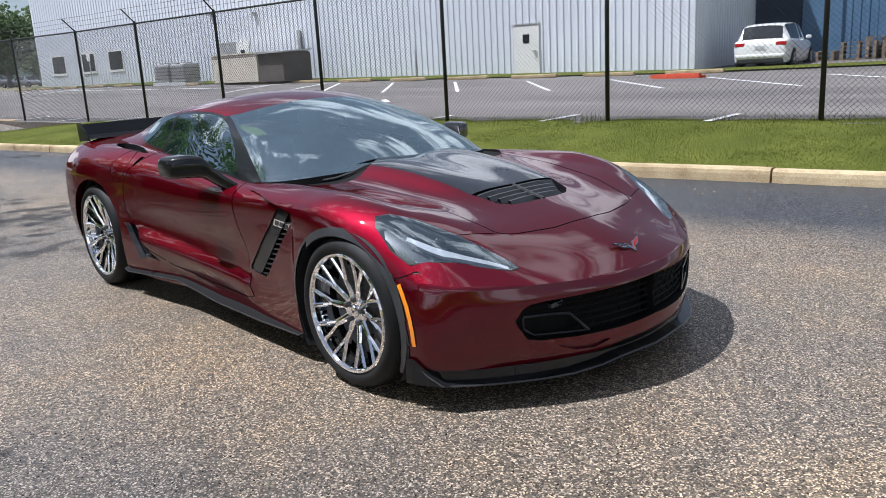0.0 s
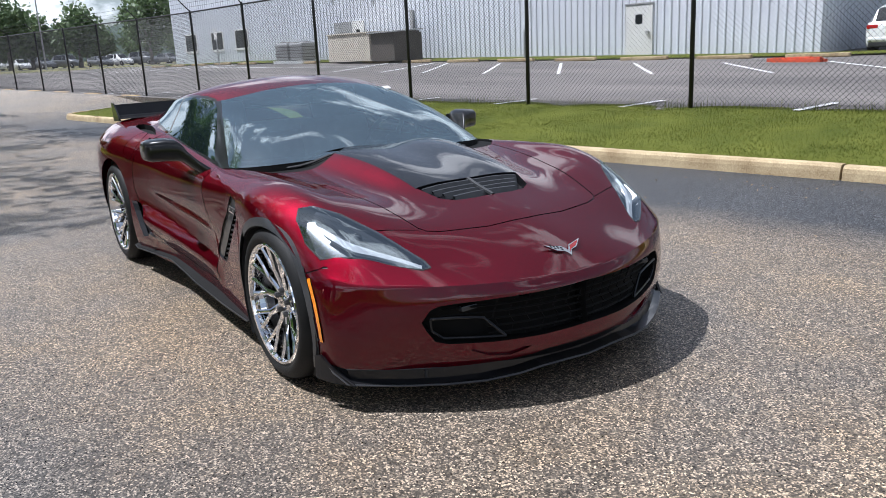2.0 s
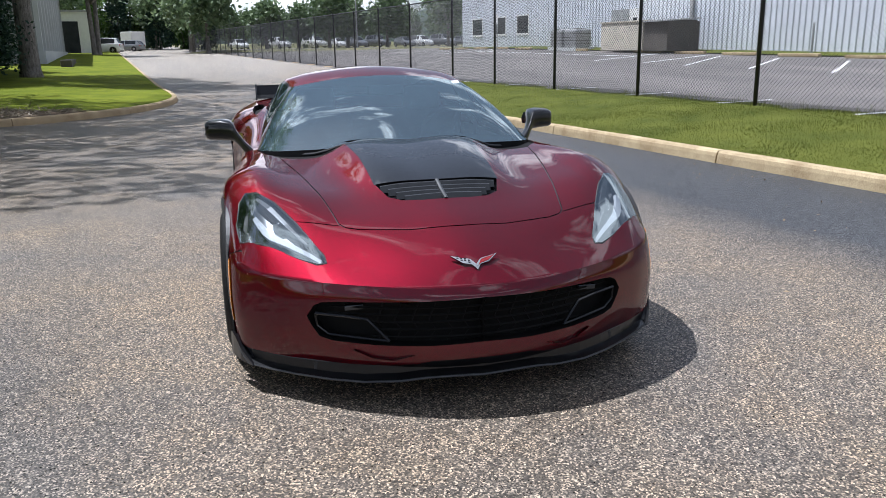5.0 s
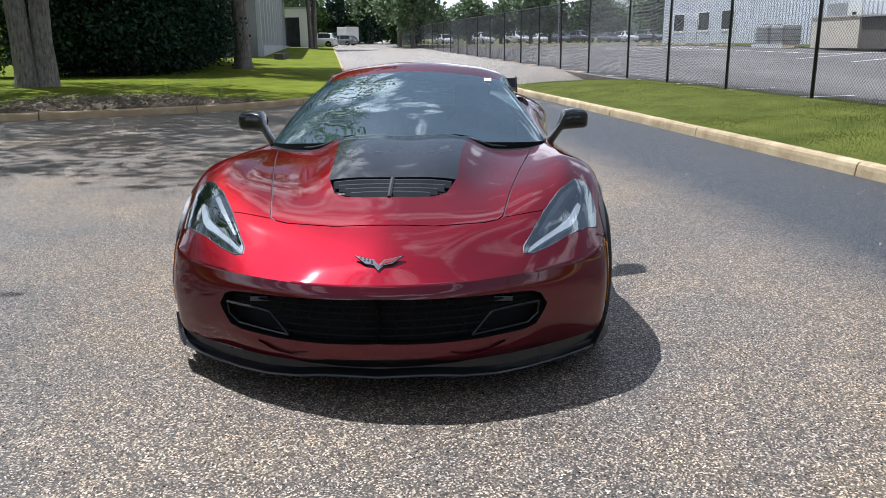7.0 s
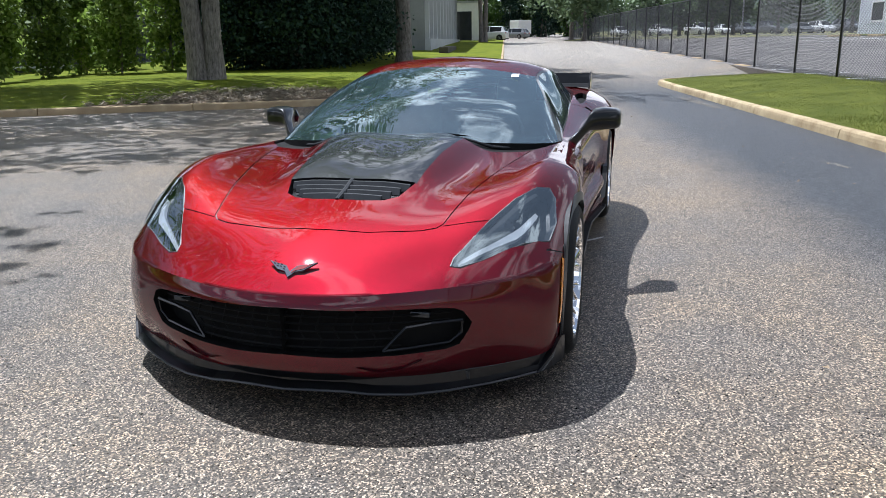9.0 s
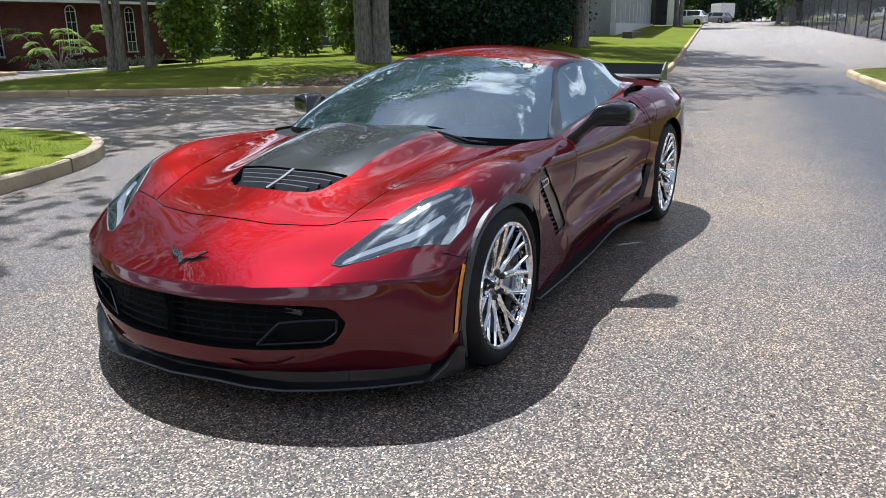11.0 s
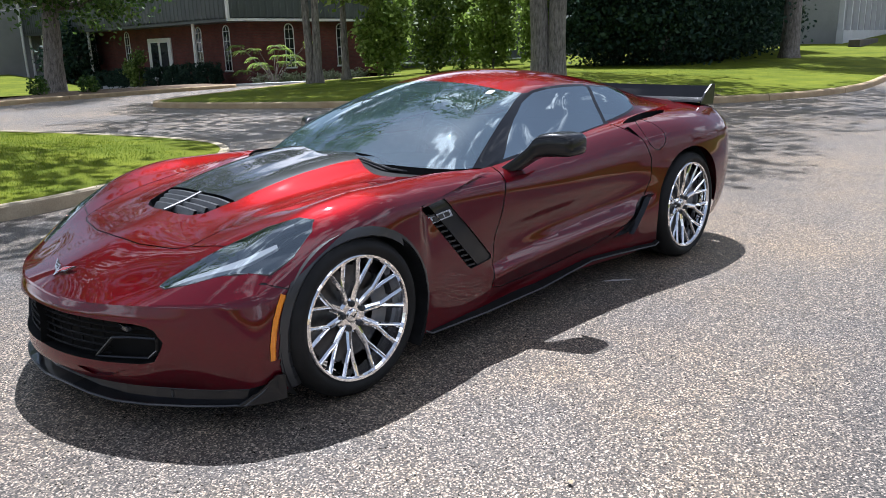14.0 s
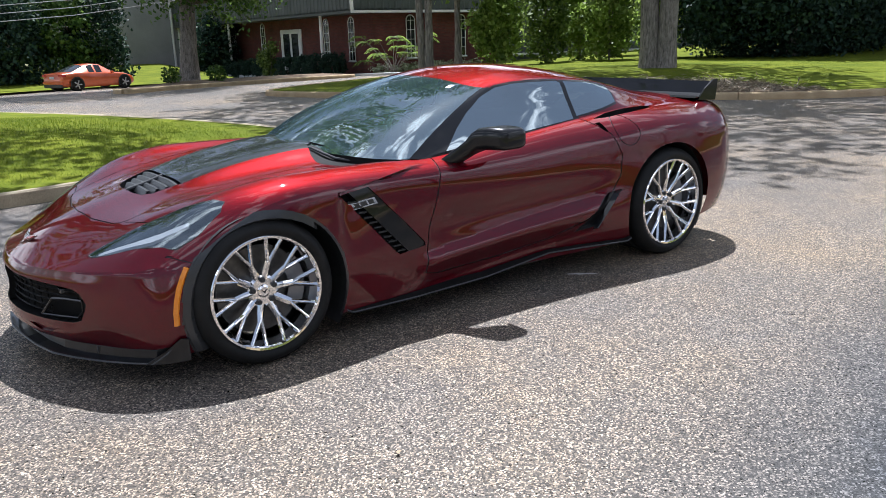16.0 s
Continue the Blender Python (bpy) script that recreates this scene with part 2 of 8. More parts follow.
ASPHALT = asphalt_mat("worn asphalt", (0.255, 0.197, 0.134), (0.15, 0.134, 0.117), (0.052, 0.055, 0.06))
LOTASPHALT = stuff_mat("parking asphalt", (0.05, 0.045, 0.043), (0.19, 0.17, 0.155), 0.5, 0.85, 0.3, fine=40, stretch=(0.22, 1.3, 1))
KERB = stuff_mat("ochre stained concrete", (0.2, 0.13, 0.06), (0.56, 0.45, 0.27), 2.5, 0.85, 0.35)
LOUVRE = stuff_mat("vent plastic", (0.012, 0.013, 0.014), (0.026, 0.027, 0.03), 20, 0.42)
KERBPALE = stuff_mat("pale concrete", (0.22, 0.17, 0.105), (0.46, 0.385, 0.26), 2.5, 0.85, 0.35)
KERBOLD = stuff_mat("dirty concrete", (0.29, 0.195, 0.1), (0.52, 0.395, 0.23), 2.5, 0.85, 0.35)
GRASS = stuff_mat("mown grass", (0.038, 0.052, 0.008), (0.12, 0.128, 0.024), 1.3, 0.9, 0.5, fine=40, spec=0.08)
GRASSLIT = stuff_mat("lush lawn grass", (0.054, 0.083, 0.005), (0.175, 0.192, 0.014), 1.1, 0.9, 0.5, fine=40, spec=0.08)
GRASSDRY = stuff_mat("grass and straw", (0.07, 0.1, 0.02), (0.24, 0.2, 0.09), 0.8, 0.9, 0.5, fine=40)
BLADE = leaf_mat("grass blades", (0.058, 0.082, 0.012), (0.108, 0.13, 0.024), (0.2, 0.195, 0.055), 0.5)
BLADELIT = leaf_mat("lawn blades", (0.06, 0.1, 0.006), (0.12, 0.17, 0.011), (0.21, 0.24, 0.025), 0.5)
for grass_leaf in (BLADE, BLADELIT):
    grass_leaf.node_tree.nodes["Principled BSDF"].inputs["Specular IOR Level"].default_value = 0.1
MULCH = stuff_mat("leaf litter", (0.06, 0.038, 0.022), (0.24, 0.16, 0.09), 5, 0.95, 0.8)
TWIG = leaf_mat("dry twigs", (0.17, 0.13, 0.085), (0.27, 0.22, 0.15), (0.44, 0.37, 0.26))
DIRT = stuff_mat("pale dirt", (0.28, 0.2, 0.12), (0.5, 0.38, 0.24), 1.0, 0.95, 0.3)
BARK = stuff_mat("grey oak bark", (0.022, 0.018, 0.014), (0.34, 0.3, 0.26), 6, 0.95, 1.0, fine=7, stretch=(3, 3, 0.7))
LEAF = leaf_mat("green leaves", (0.03, 0.07, 0.012), (0.07, 0.14, 0.025), (0.16, 0.24, 0.055), 0.45)
LEAFDARK = leaf_mat("dark evergreen leaves", (0.014, 0.032, 0.024), (0.027, 0.054, 0.037), (0.06, 0.1, 0.058), 0.2)
LEAFDARK.node_tree.nodes["Principled BSDF"].inputs["Specular IOR Level"].default_value = 0.1
LEAFPALE = leaf_mat("sunlit pale leaves", (0.1, 0.16, 0.025), (0.2, 0.29, 0.05), (0.36, 0.44, 0.12), 0.55)
VARIEGATED = leaf_mat("pale variegated leaves", (0.18, 0.22, 0.1), (0.36, 0.4, 0.24), (0.6, 0.62, 0.45), 0.3)
LEAFMID = leaf_mat("yellow-green shrub leaves", (0.05, 0.085, 0.014), (0.11, 0.17, 0.03), (0.24, 0.31, 0.075), 0.3)
# paler and greyer than the near leaves: distance haze is in the colour
LEAFHAZED = leaf_mat("hazed far tree leaves", (0.07, 0.11, 0.05), (0.12, 0.175, 0.08), (0.19, 0.25, 0.12))
FENCE = stuff_mat("black vinyl coat", (0.008, 0.008, 0.009), (0.02, 0.02, 0.021), 6, 0.45)
WHITEWALL = stuff_mat("white ribbed steel", (0.61, 0.63, 0.68), (0.68, 0.705, 0.75), 0.4, 0.45, fine=20)
BLUEWALL = stuff_mat("shaded blue steel", (0.05, 0.11, 0.19), (0.09, 0.17, 0.27), 0.5, 0.5)
NAVY = stuff_mat("navy shadowed bay", (0.01, 0.02, 0.04), (0.02, 0.035, 0.06), 1.0, 0.8)
GREYWALL = stuff_mat("grey concrete wall", (0.2, 0.2, 0.195), (0.3, 0.3, 0.29), 0.6, 0.85, 0.2)
PALEWALL = stuff_mat("pale panel", (0.45, 0.46, 0.45), (0.58, 0.58, 0.57), 0.8, 0.7)
DARKSLATE = stuff_mat("dark green metal fascia", (0.05, 0.058, 0.056), (0.085, 0.095, 0.09), 0.8, 0.55)
TRIMWHITE = stuff_mat("white trim paint", (0.66, 0.65, 0.62), (0.76, 0.75, 0.72), 3, 0.6)
LINEWHITE = stuff_mat("worn road paint", (0.5, 0.5, 0.48), (0.82, 0.82, 0.8), 3, 0.7, fine=40)
DARKPANE = stuff_mat("dark window glass", (0.012, 0.014, 0.016), (0.03, 0.033, 0.036), 1.5, 0.06)
METALGREY = stuff_mat("galvanised grey", (0.3, 0.3, 0.3), (0.46, 0.46, 0.45), 3, 0.5, metal=0.4)
BEIGE = stuff_mat("beige board", (0.48, 0.43, 0.35), (0.6, 0.54, 0.45), 1.2, 0.85)
DARKBOX = stuff_mat("dark brown board", (0.05, 0.043, 0.036), (0.1, 0.085, 0.07), 1.2, 0.8)
WOOD = stuff_mat("weathered pallet wood", (0.13, 0.1, 0.07), (0.28, 0.22, 0.16), 2, 0.9, 0.3, stretch=(1, 1, 6))
REDMAT = stuff_mat("red plastic netting", (0.45, 0.05, 0.02), (0.62, 0.1, 0.04), 3, 0.7)
CARWHITE = stuff_mat("white car paint", (0.72, 0.72, 0.7), (0.8, 0.8, 0.78), 3, 0.3, coat=1)
CARORANGE = stuff_mat("orange car paint", (0.55, 0.09, 0.02), (0.66, 0.12, 0.03), 3, 0.3, coat=1, metal=0.2)
CARGREY = stuff_mat("grey car paint", (0.1, 0.105, 0.11), (0.16, 0.165, 0.17), 3, 0.3, coat=1)
REDLAMP = stuff_mat("red lamp", (0.35, 0.01, 0.01), (0.5, 0.02, 0.02), 20, 0.2, coat=0.7)
# bluish grey mixed into the ridge's green for distance haze
HILL = stuff_mat("hazed wooded hill", (0.04, 0.062, 0.05), (0.07, 0.098, 0.078), 0.02, 0.95, fine=20)


def brick_mat(name):
    m, n, l, b = pbsdf(name)
    tc = n.new("ShaderNodeTexCoord")
    axes = n.new("ShaderNodeSeparateXYZ")
    l.new(tc.outputs["Object"], axes.inputs[0])
    run = n.new("ShaderNodeMath")
    l.new(axes.outputs["X"], run.inputs[0])
    l.new(axes.outputs["Y"], run.inputs[1])
    mp = n.new("ShaderNodeCombineXYZ")
    l.new(run.outputs[0], mp.inputs["X"])
    l.new(axes.outputs["Z"], mp.inputs["Y"])
    br = n.new("ShaderNodeTexBrick")
    br.inputs["Color1"].default_value = (0.1, 0.025, 0.02, 1)
    br.inputs["Color2"].default_value = (0.145, 0.038, 0.028, 1)
    br.inputs["Mortar"].default_value = (0.09, 0.055, 0.045, 1)
    br.inputs["Scale"].default_value = 1
    br.inputs["Brick Width"].default_value = 0.21
    br.inputs["Row Height"].default_value = 0.075
    br.inputs["Mortar Size"].default_value = 0.006
    l.new(mp.outputs[0], br.inputs["Vector"])
    grime = noise_node(n, l, 1.2, 4)
    g = ramp_node(n, l, grime.outputs["Fac"], [(0.3, (0.65,) * 3), (0.7, (1.1,) * 3)])
    mx = mix_node(n, l, 1.0, br.outputs["Color"], g.outputs[0], "MULTIPLY")
    l.new(mx.outputs[0], b.inputs["Base Color"])
    b.inputs["Roughness"].default_value = 0.9
    return m


BRICK = brick_mat("red brick")


# ---- building helpers ----
def mesh_of(name, verts, faces, material, smooth=False):
    me = bpy.data.meshes.new(name)
    me.from_pydata([tuple(v) for v in verts], [], [tuple(f) for f in faces])
    me.materials.append(material)
    if smooth:
        me.polygons.foreach_set("use_smooth", [True] * len(me.polygons))
    me.update()
    return me


def part(name, bm, material, parent=None, label="", smooth=False):
    me = bpy.data.meshes.new(name)
    bm.normal_update()
    bm.to_mesh(me)
    bm.free()
    me.materials.append(material)
    if smooth:
        me.polygons.foreach_set("use_smooth", [True] * len(me.polygons))
    ob = new(name, me)
    ob.parent = parent
    if label:
        ob["label"] = label
    return ob


def child(name, me, parent, label=""):
    ob = new(name, me)
    ob.parent = parent
    if label:
        ob["label"] = label
    return ob


def base(name, x, y, z, rz=0.0):
    e = new(name)
    e.matrix_world = pose(x, y, z, 0, 0, rz)
    return e


def add_box(bm, x0, x1, y0, y1, z0, z1, bevel=0.0, m=None):
    r = bmesh.ops.create_cube(bm, size=1.0)
    vs = r["verts"]
    for v in vs:
        v.co = Vector(((x0 + x1) / 2 + v.co.x * (x1 - x0), (y0 + y1) / 2 + v.co.y * (y1 - y0), (z0 + z1) / 2 + v.co.z * (z1 - z0)))
    if m is not None:
        for v in vs:
            v.co = m @ v.co
    if bevel:
        es = list({e for v in vs for e in v.link_edges})
        bmesh.ops.bevel(bm, geom=es, offset=bevel, segments=2, profile=0.6, affect="EDGES")
    return bm


def box(x0, x1, y0, y1, z0, z1, bevel=0.0, m=None):
    return add_box(bmesh.new(), x0, x1, y0, y1, z0, z1, bevel, m)


def add_tube(bm, pts, radii, sides=8, cap=True):
    """A round bar along points."""
    pts = [Vector(p) for p in pts]
    if not hasattr(radii, "__len__"):
        radii = [radii] * len(pts)
    rings = []
    for i, p in enumerate(pts):
        a = pts[max(i - 1, 0)]
        b = pts[min(i + 1, len(pts) - 1)]
        d = (b - a).normalized()
        u = d.cross(Vector((0, 0, 1)) if abs(d.z) < 0.9 else Vector((1, 0, 0))).normalized()
        w = d.cross(u)
        rings.append([bm.verts.new(p + radii[i] * (math.cos(2 * math.pi * k / sides) * u + math.sin(2 * math.pi * k / sides) * w)) for k in range(sides)])
    for r0, r1 in zip(rings, rings[1:]):
        for k in range(sides):
            bm.faces.new((r0[k], r0[(k + 1) % sides], r1[(k + 1) % sides], r1[k]))
    if cap:
        bm.faces.new(rings[0][::-1])
        bm.faces.new(rings[-1])
    return bm


def tube(pts, radii, sides=8):
    return add_tube(bmesh.new(), pts, radii, sides)


def add_lathe(bm, profile, segs=48, axis="y", a0=0.0, a1=2 * math.pi):
    """Turn (radius, along) points round the y axis."""
    full = abs(a1 - a0 - 2 * math.pi) < 1e-6
    n = segs if full else segs + 1
    rings = []
    for r, h in profile:
        rings.append([bm.verts.new((r * math.cos(a0 + (a1 - a0) * k / segs), h, r * math.sin(a0 + (a1 - a0) * k / segs))) for k in range(n)])
    for r0, r1 in zip(rings, rings[1:]):
        for k in range(segs):
            j = (k + 1) % n
            bm.faces.new((r0[k], r0[j], r1[j], r1[k]))
    return bm


def add_prism(bm, outline, h, m):
    """A flat outline in its own xy, raised by h along z, at the pose m."""
    lo = [bm.verts.new(m @ Vector((x, y, 0))) for x, y in outline]
    hi = [bm.verts.new(m @ Vector((x, y, h))) for x, y in outline]
    bm.faces.new(lo[::-1])
    bm.faces.new(hi)
    k = len(outline)
    for i in range(k):
        bm.faces.new((lo[i], lo[(i + 1) % k], hi[(i + 1) % k], hi[i]))
    return bm


def inside(poly, x, y):
    hit = False
    j = len(poly) - 1
    for i in range(len(poly)):
        xi, yi = poly[i]
        xj, yj = poly[j]
        if (yi > y) != (yj > y) and x < (xj - xi) * (y - yi) / (yj - yi) + xi:
            hit = not hit
        j = i
    return hit


# ---- setting: ground, road, islands, kerbs ----
def road_z(x):
    return max(0.0, -x - 27) * 0.0185


def ground_z(x, y):
    return road_z(x) - 0.036 * max(0.0, -y - 22)


def fence_y(x):
    return 7.93 + 0.147 * x


def wall_y(x):
    return 24.9 + 0.178 * x


def wall_z(x):
    return 0.67 + max(0.0, -x - 10.5) * 0.0182


def lot_z(x, y):
    t = min((y - fence_y(x)) / (wall_y(x) - fence_y(x)), 1.2)
    rise = min(max(-90 - x, 0) / 3, 1) * 0.22 + 0.005 * max(-93 - x, 0)
    return (1 - t) * min(0.33 + 0.0125 * max(0.0, -x - 20), 1.25) + t * min(wall_z(x) - 0.02, 1.27) + rise


def grid_mesh(name, xs, ys, z, material):
    verts = [(x, y, z(x, y)) for x in xs for y in ys]
    n = len(ys)
    faces = [(i * n + j, (i + 1) * n + j, (i + 1) * n + j + 1, i * n + j + 1) for i in range(len(xs) - 1) for j in range(n - 1)]
    return mesh_of(name, verts, faces, material)


gx = [-1500, -600, -300] + [-200 + 10 * k for k in range(27)] + [150, 400, 1500]
gy = [-1500, -500, -200, -120, -90, -70, -55, -45, -35, -22, -10, 0, 10, 25, 60, 150, 500, 1500]
tagged(new("ground", grid_mesh("ground", gx, gy, lambda x, y: ground_z(max(x, -200), max(y, -70)) - 0.08, GRASSDRY)), kind="structure")
rx = [-165 + 5 * k for k in range(42)]
ry = [-66 + 4 * k for k in range(20)]
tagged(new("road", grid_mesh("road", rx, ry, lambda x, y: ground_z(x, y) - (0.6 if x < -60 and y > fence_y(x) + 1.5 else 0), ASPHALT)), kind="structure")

# parking lot behind the fence
bm = bmesh.new()
cols = []
lot_x = [30 - 5 * k for k in range(25)] + [-93, -100, -110, -120, -135, -150, -170, -200]
for x in lot_x:
    ys = [fence_y(x) - 0.25] + [fence_y(x) + (wall_y(x) + 3 - fence_y(x)) * q / 5 for q in range(6)] + [90]
    col = [bm.verts.new((x, ys[0] - (3.0 if x < -22 else 0.0), ground_z(x, 0) - 0.05))] + [bm.verts.new((x, y, lot_z(x, y))) for y in ys]
    cols.append(col)
for x, a, b in zip(lot_x, cols, cols[1:]):
    for q in range(len(a) - 1):
        bm.faces.new((a[q], a[q + 1], b[q + 1], b[q])).material_index = 2 if x == -90 else 1 if q == 0 and x > -90 else 0
bmesh.ops.recalc_face_normals(bm, faces=bm.faces)
lot = tagged(part("parking_lot", bm, LOTASPHALT), kind="structure")
lot.data.materials.append(ASPHALT)
lot.data.materials.append(GRASSDRY)


def runs_of(line):
    a = np.asarray(line, float)
    d = a[1:] - a[:-1]
    return a[:-1], d, (d * d).sum(1) + 1e-12


def seg_dist(px, py, runs):
    """How far a point lies from a line given by runs_of()."""
    a, d, l2 = runs
    q = np.array((px, py)) - a
    t = np.clip((q * d).sum(1) / l2, 0, 1)
    e = q - d * t[:, None]
    return float(np.sqrt((e * e).sum(1).min()))


def lawn(name, outline, height, material, step=1.5, box_=None):
    """A green bank inside an outline; its height comes from height(x, y)."""
    bm = bmesh.new()
    bm.faces.new([bm.verts.new((x, y, 0)) for x, y in outline])
    lo = [min(p[i] for p in outline) for i in (0, 1)]
    hi = [max(p[i] for p in outline) for i in (0, 1)]
    if box_:
        lo, hi = [max(lo[0], box_[0]), max(lo[1], box_[1])], [min(hi[0], box_[2]), min(hi[1], box_[3])]
    for ax in (0, 1):
        n = int((hi[ax] - lo[ax]) / step)
        for k in range(1, n):
            co, no = [0, 0, 0], [0, 0, 0]
            co[ax], no[ax] = lo[ax] + k * step, 1
            bmesh.ops.bisect_plane(bm, geom=bm.verts[:] + bm.edges[:] + bm.faces[:], plane_co=co, plane_no=no)
    bmesh.ops.triangulate(bm, faces=bm.faces)
    for v in bm.verts:
        v.co.z = height(v.co.x, v.co.y)
    bmesh.ops.recalc_face_normals(bm, faces=bm.faces)
    for f in bm.faces:
        if f.normal.z < 0:
            f.normal_flip()
    return tagged(part(name, bm, material, smooth=True), kind="structure")


def smooth_line(line, step=0.3, rounds=2):
    pts = [Vector(p) for p in line]
    for _ in range(rounds):
        q = [pts[0]]
        for a, b in zip(pts, pts[1:]):
            q += [a * 0.75 + b * 0.25, a * 0.25 + b * 0.75]
        pts = q + [pts[-1]]
    out, left = [pts[0]], 0.0
    for a, b in zip(pts, pts[1:]):
        d = (b - a).length
        t = step - left
        while t <= d:
            out.append(a + (b - a) * t / d)
            t += step
        left = (left + d) % step if d > 0 else left
    out.append(pts[-1])
    return [tuple(p) for p in out]


def kerb(name, line, side, material, piece=3.0, w=0.16, h=0.135, zf=ground_z):
    """A kerb of cast lengths with open joints; line is the foot on the road side."""
    owner = tagged(new(name), kind="structure")
    step = 0.3
    per = max(int(piece / step), 1)
    for i in range(0, len(line) - 1, per):
        run = [Vector(p) for p in line[i:i + per + 1]]
        if len(run) < 2:
            continue
        run[0] = run[0].lerp(run[1], 0.035)
        run[-1] = run[-1].lerp(run[-2], 0.035)
        bm = bmesh.new()
        cols = []
        dz = random.uniform(-0.006, 0.006)
        for j, p in enumerate(run):
            d = (run[min(j + 1, len(run) - 1)] - run[max(j - 1, 0)]).normalized()
            n = Vector((-d.y, d.x)) * side
            z = zf(p.x, p.y)
            prof = [(0, -0.03), (0.012, h * 0.55), (0.022, h - 0.022), (0.045, h), (w - 0.015, h + 0.004), (w, h - 0.012), (w, -0.03)]
            cols.append([bm.verts.new((p.x + n.x * a, p.y + n.y * a, z + b + dz + random.uniform(-0.0025, 0.0025))) for a, b in prof])
        for a, b in zip(cols, cols[1:]):
            for q in range(len(a) - 1):
                bm.faces.new((a[q], a[q + 1], b[q + 1], b[q]))
        bm.faces.new(cols[0])
        bm.faces.new(cols[-1][::-1])
        bmesh.ops.recalc_face_normals(bm, faces=bm.faces)
        part("kerb_stone", bm, material, owner)
    return owner


def offset(line, d):
    out = []
    for i, p in enumerate(line):
        a, b = Vector(line[max(i - 1, 0)]), Vector(line[min(i + 1, len(line) - 1)])
        t = (b - a).normalized()
        out.append((p[0] - t.y * d, p[1] + t.x * d))
    return out


# green strip between the road and the fence
right_line = smooth_line([(18.29, 7.78), (16, 7.4), (8, 6.08), (1.5, 5.0), (-6, 3.76), (-13.5, 2.48), (-18.2, 1.66), (-19.8, 1.5), (-20.9, 2.2), (-21.4, 3.2), (-21.3, 4.2), (-20.6, 4.9)])
kerb("kerb_right", right_line, -1, KERB, 3.6)
strip_in = offset(right_line, -0.15)
RUNS_R = runs_of(right_line[::4])


def strip_h(x, y):
    d = seg_dist(x, y, RUNS_R)
    return 0.118 + 0.22 * min(max((d - 0.15) / 2.6, 0), 1) ** 0.9 + 0.012 * math.sin(3 * x) * math.sin(2.3 * y)


strip_out = strip_in + [(-20.2, fence_y(-20.2) + 0.15)] + [(x, fence_y(x) + 0.35 + 0.1 * math.sin(x * 1.7)) for x in np.linspace(-19, 16, 30)]
lawn("grass_strip", strip_out, strip_h, GRASS, 0.7)

# grassed island by the side road
near_line = smooth_line([(14, -3.2), (6, -3.6), (1.76, -4.05), (0.6, -4.3), (-0.69, -4.74), (-1.5, -5.2), (-2.15, -6.0), (-2.35, -7.0), (-2.1, -8.5), (-1.2, -11.5), (0.3, -15.0), (3, -19), (8, -24)])
kerb("kerb_island", near_line, -1, KERBPALE)
near_in = offset(near_line, -0.15)
RUNS_N = runs_of(near_line[::4])


def near_h(x, y):
    return 0.12 + 0.16 * min(seg_dist(x, y, RUNS_N) / 2.5, 1)


lawn("grass_island", near_in + [(20, -26), (20, -3.6)][:1] + [(22, -3.6)], near_h, GRASSLIT, 1.2)

# big lawn with the trees
left_line = smooth_line([(-150, -25.4), (-120, -20.3), (-60, -9.97), (-26, -4.15), (-19.5, -2.98), (-17.2, -2.85), (-15.2, -3.1), (-13.4, -3.75), (-12.0, -4.8), (-11.1, -6.1), (-10.3, -7.7), (-9.3, -9.8), (-8.0, -11.9), (-6.9, -13.9), (-6.25, -15.6), (-6.3, -16.6), (-7.3, -17.4), (-10, -18.9), (-13.5, -20.6), (-18, -22.8), (-24, -25.6)])
kerb("kerb_lawn", left_line, 1 * -1, KERBOLD)
left_in = offset(left_line, -0.15)
RUNS_L = runs_of(left_line[::6])


def lawn_h(x, y):
    d = seg_dist(x, y, RUNS_L)
    s = min(d / 6.5, 1)
    return ground_z(x, y) + 0.125 + 0.21 * s * s * (3 - 2 * s) * (1 if x < -10 else 0.5) + 0.3 * min(max(d - 8, 0) / 30, 1) * (1 if x < -24 else 0)


lawn("lawn", left_in + [(-26, -33), (-150, -60)], lawn_h, GRASSLIT, 2.0, (-70, -40, 0, 5))

lawn("lawn_side", [(-3, -41), (-9, -39.5), (-13.5, -39.8), (-15.8, -42), (-16.2, -57.9), (-3, -57.9)], lambda x, y: -0.62 + 0.042 * (-39.5 - y), GRASSLIT, 2.0)

# litter bed along the kerb under the big tree, and bare patch
bed_line = [p for p in left_line if -13.0 < p[0] < -9.2 and p[1] < -3.2 and p[1] > -11]
bed_in = offset(bed_line, -0.17)
wob = [0.75 + 0.35 * math.sin(i * 0.21) + (1.6 if -12.5 < p[0] < -9.8 else 0) for i, p in enumerate(bed_line)]
bed_out = [(p[0] + (q[0] - p[0]) * w, p[1] + (q[1] - p[1]) * w) for p, q, w in zip(bed_in, offset(bed_line, -1.17), wob)]
bm = bmesh.new()
a0 = [bm.verts.new((x, y, lawn_h(x, y) + 0.012)) for x, y in bed_in]
a1 = [bm.verts.new((x, y, lawn_h(x, y) + 0.012)) for x, y in bed_out]
for i in range(len(a0) - 1):
    bm.faces.new((a0[i], a0[i + 1], a1[i + 1], a1[i]))
bmesh.ops.recalc_face_normals(bm, faces=bm.faces)
tagged(part("leaf_litter_bed", bm, MULCH), kind="structure")

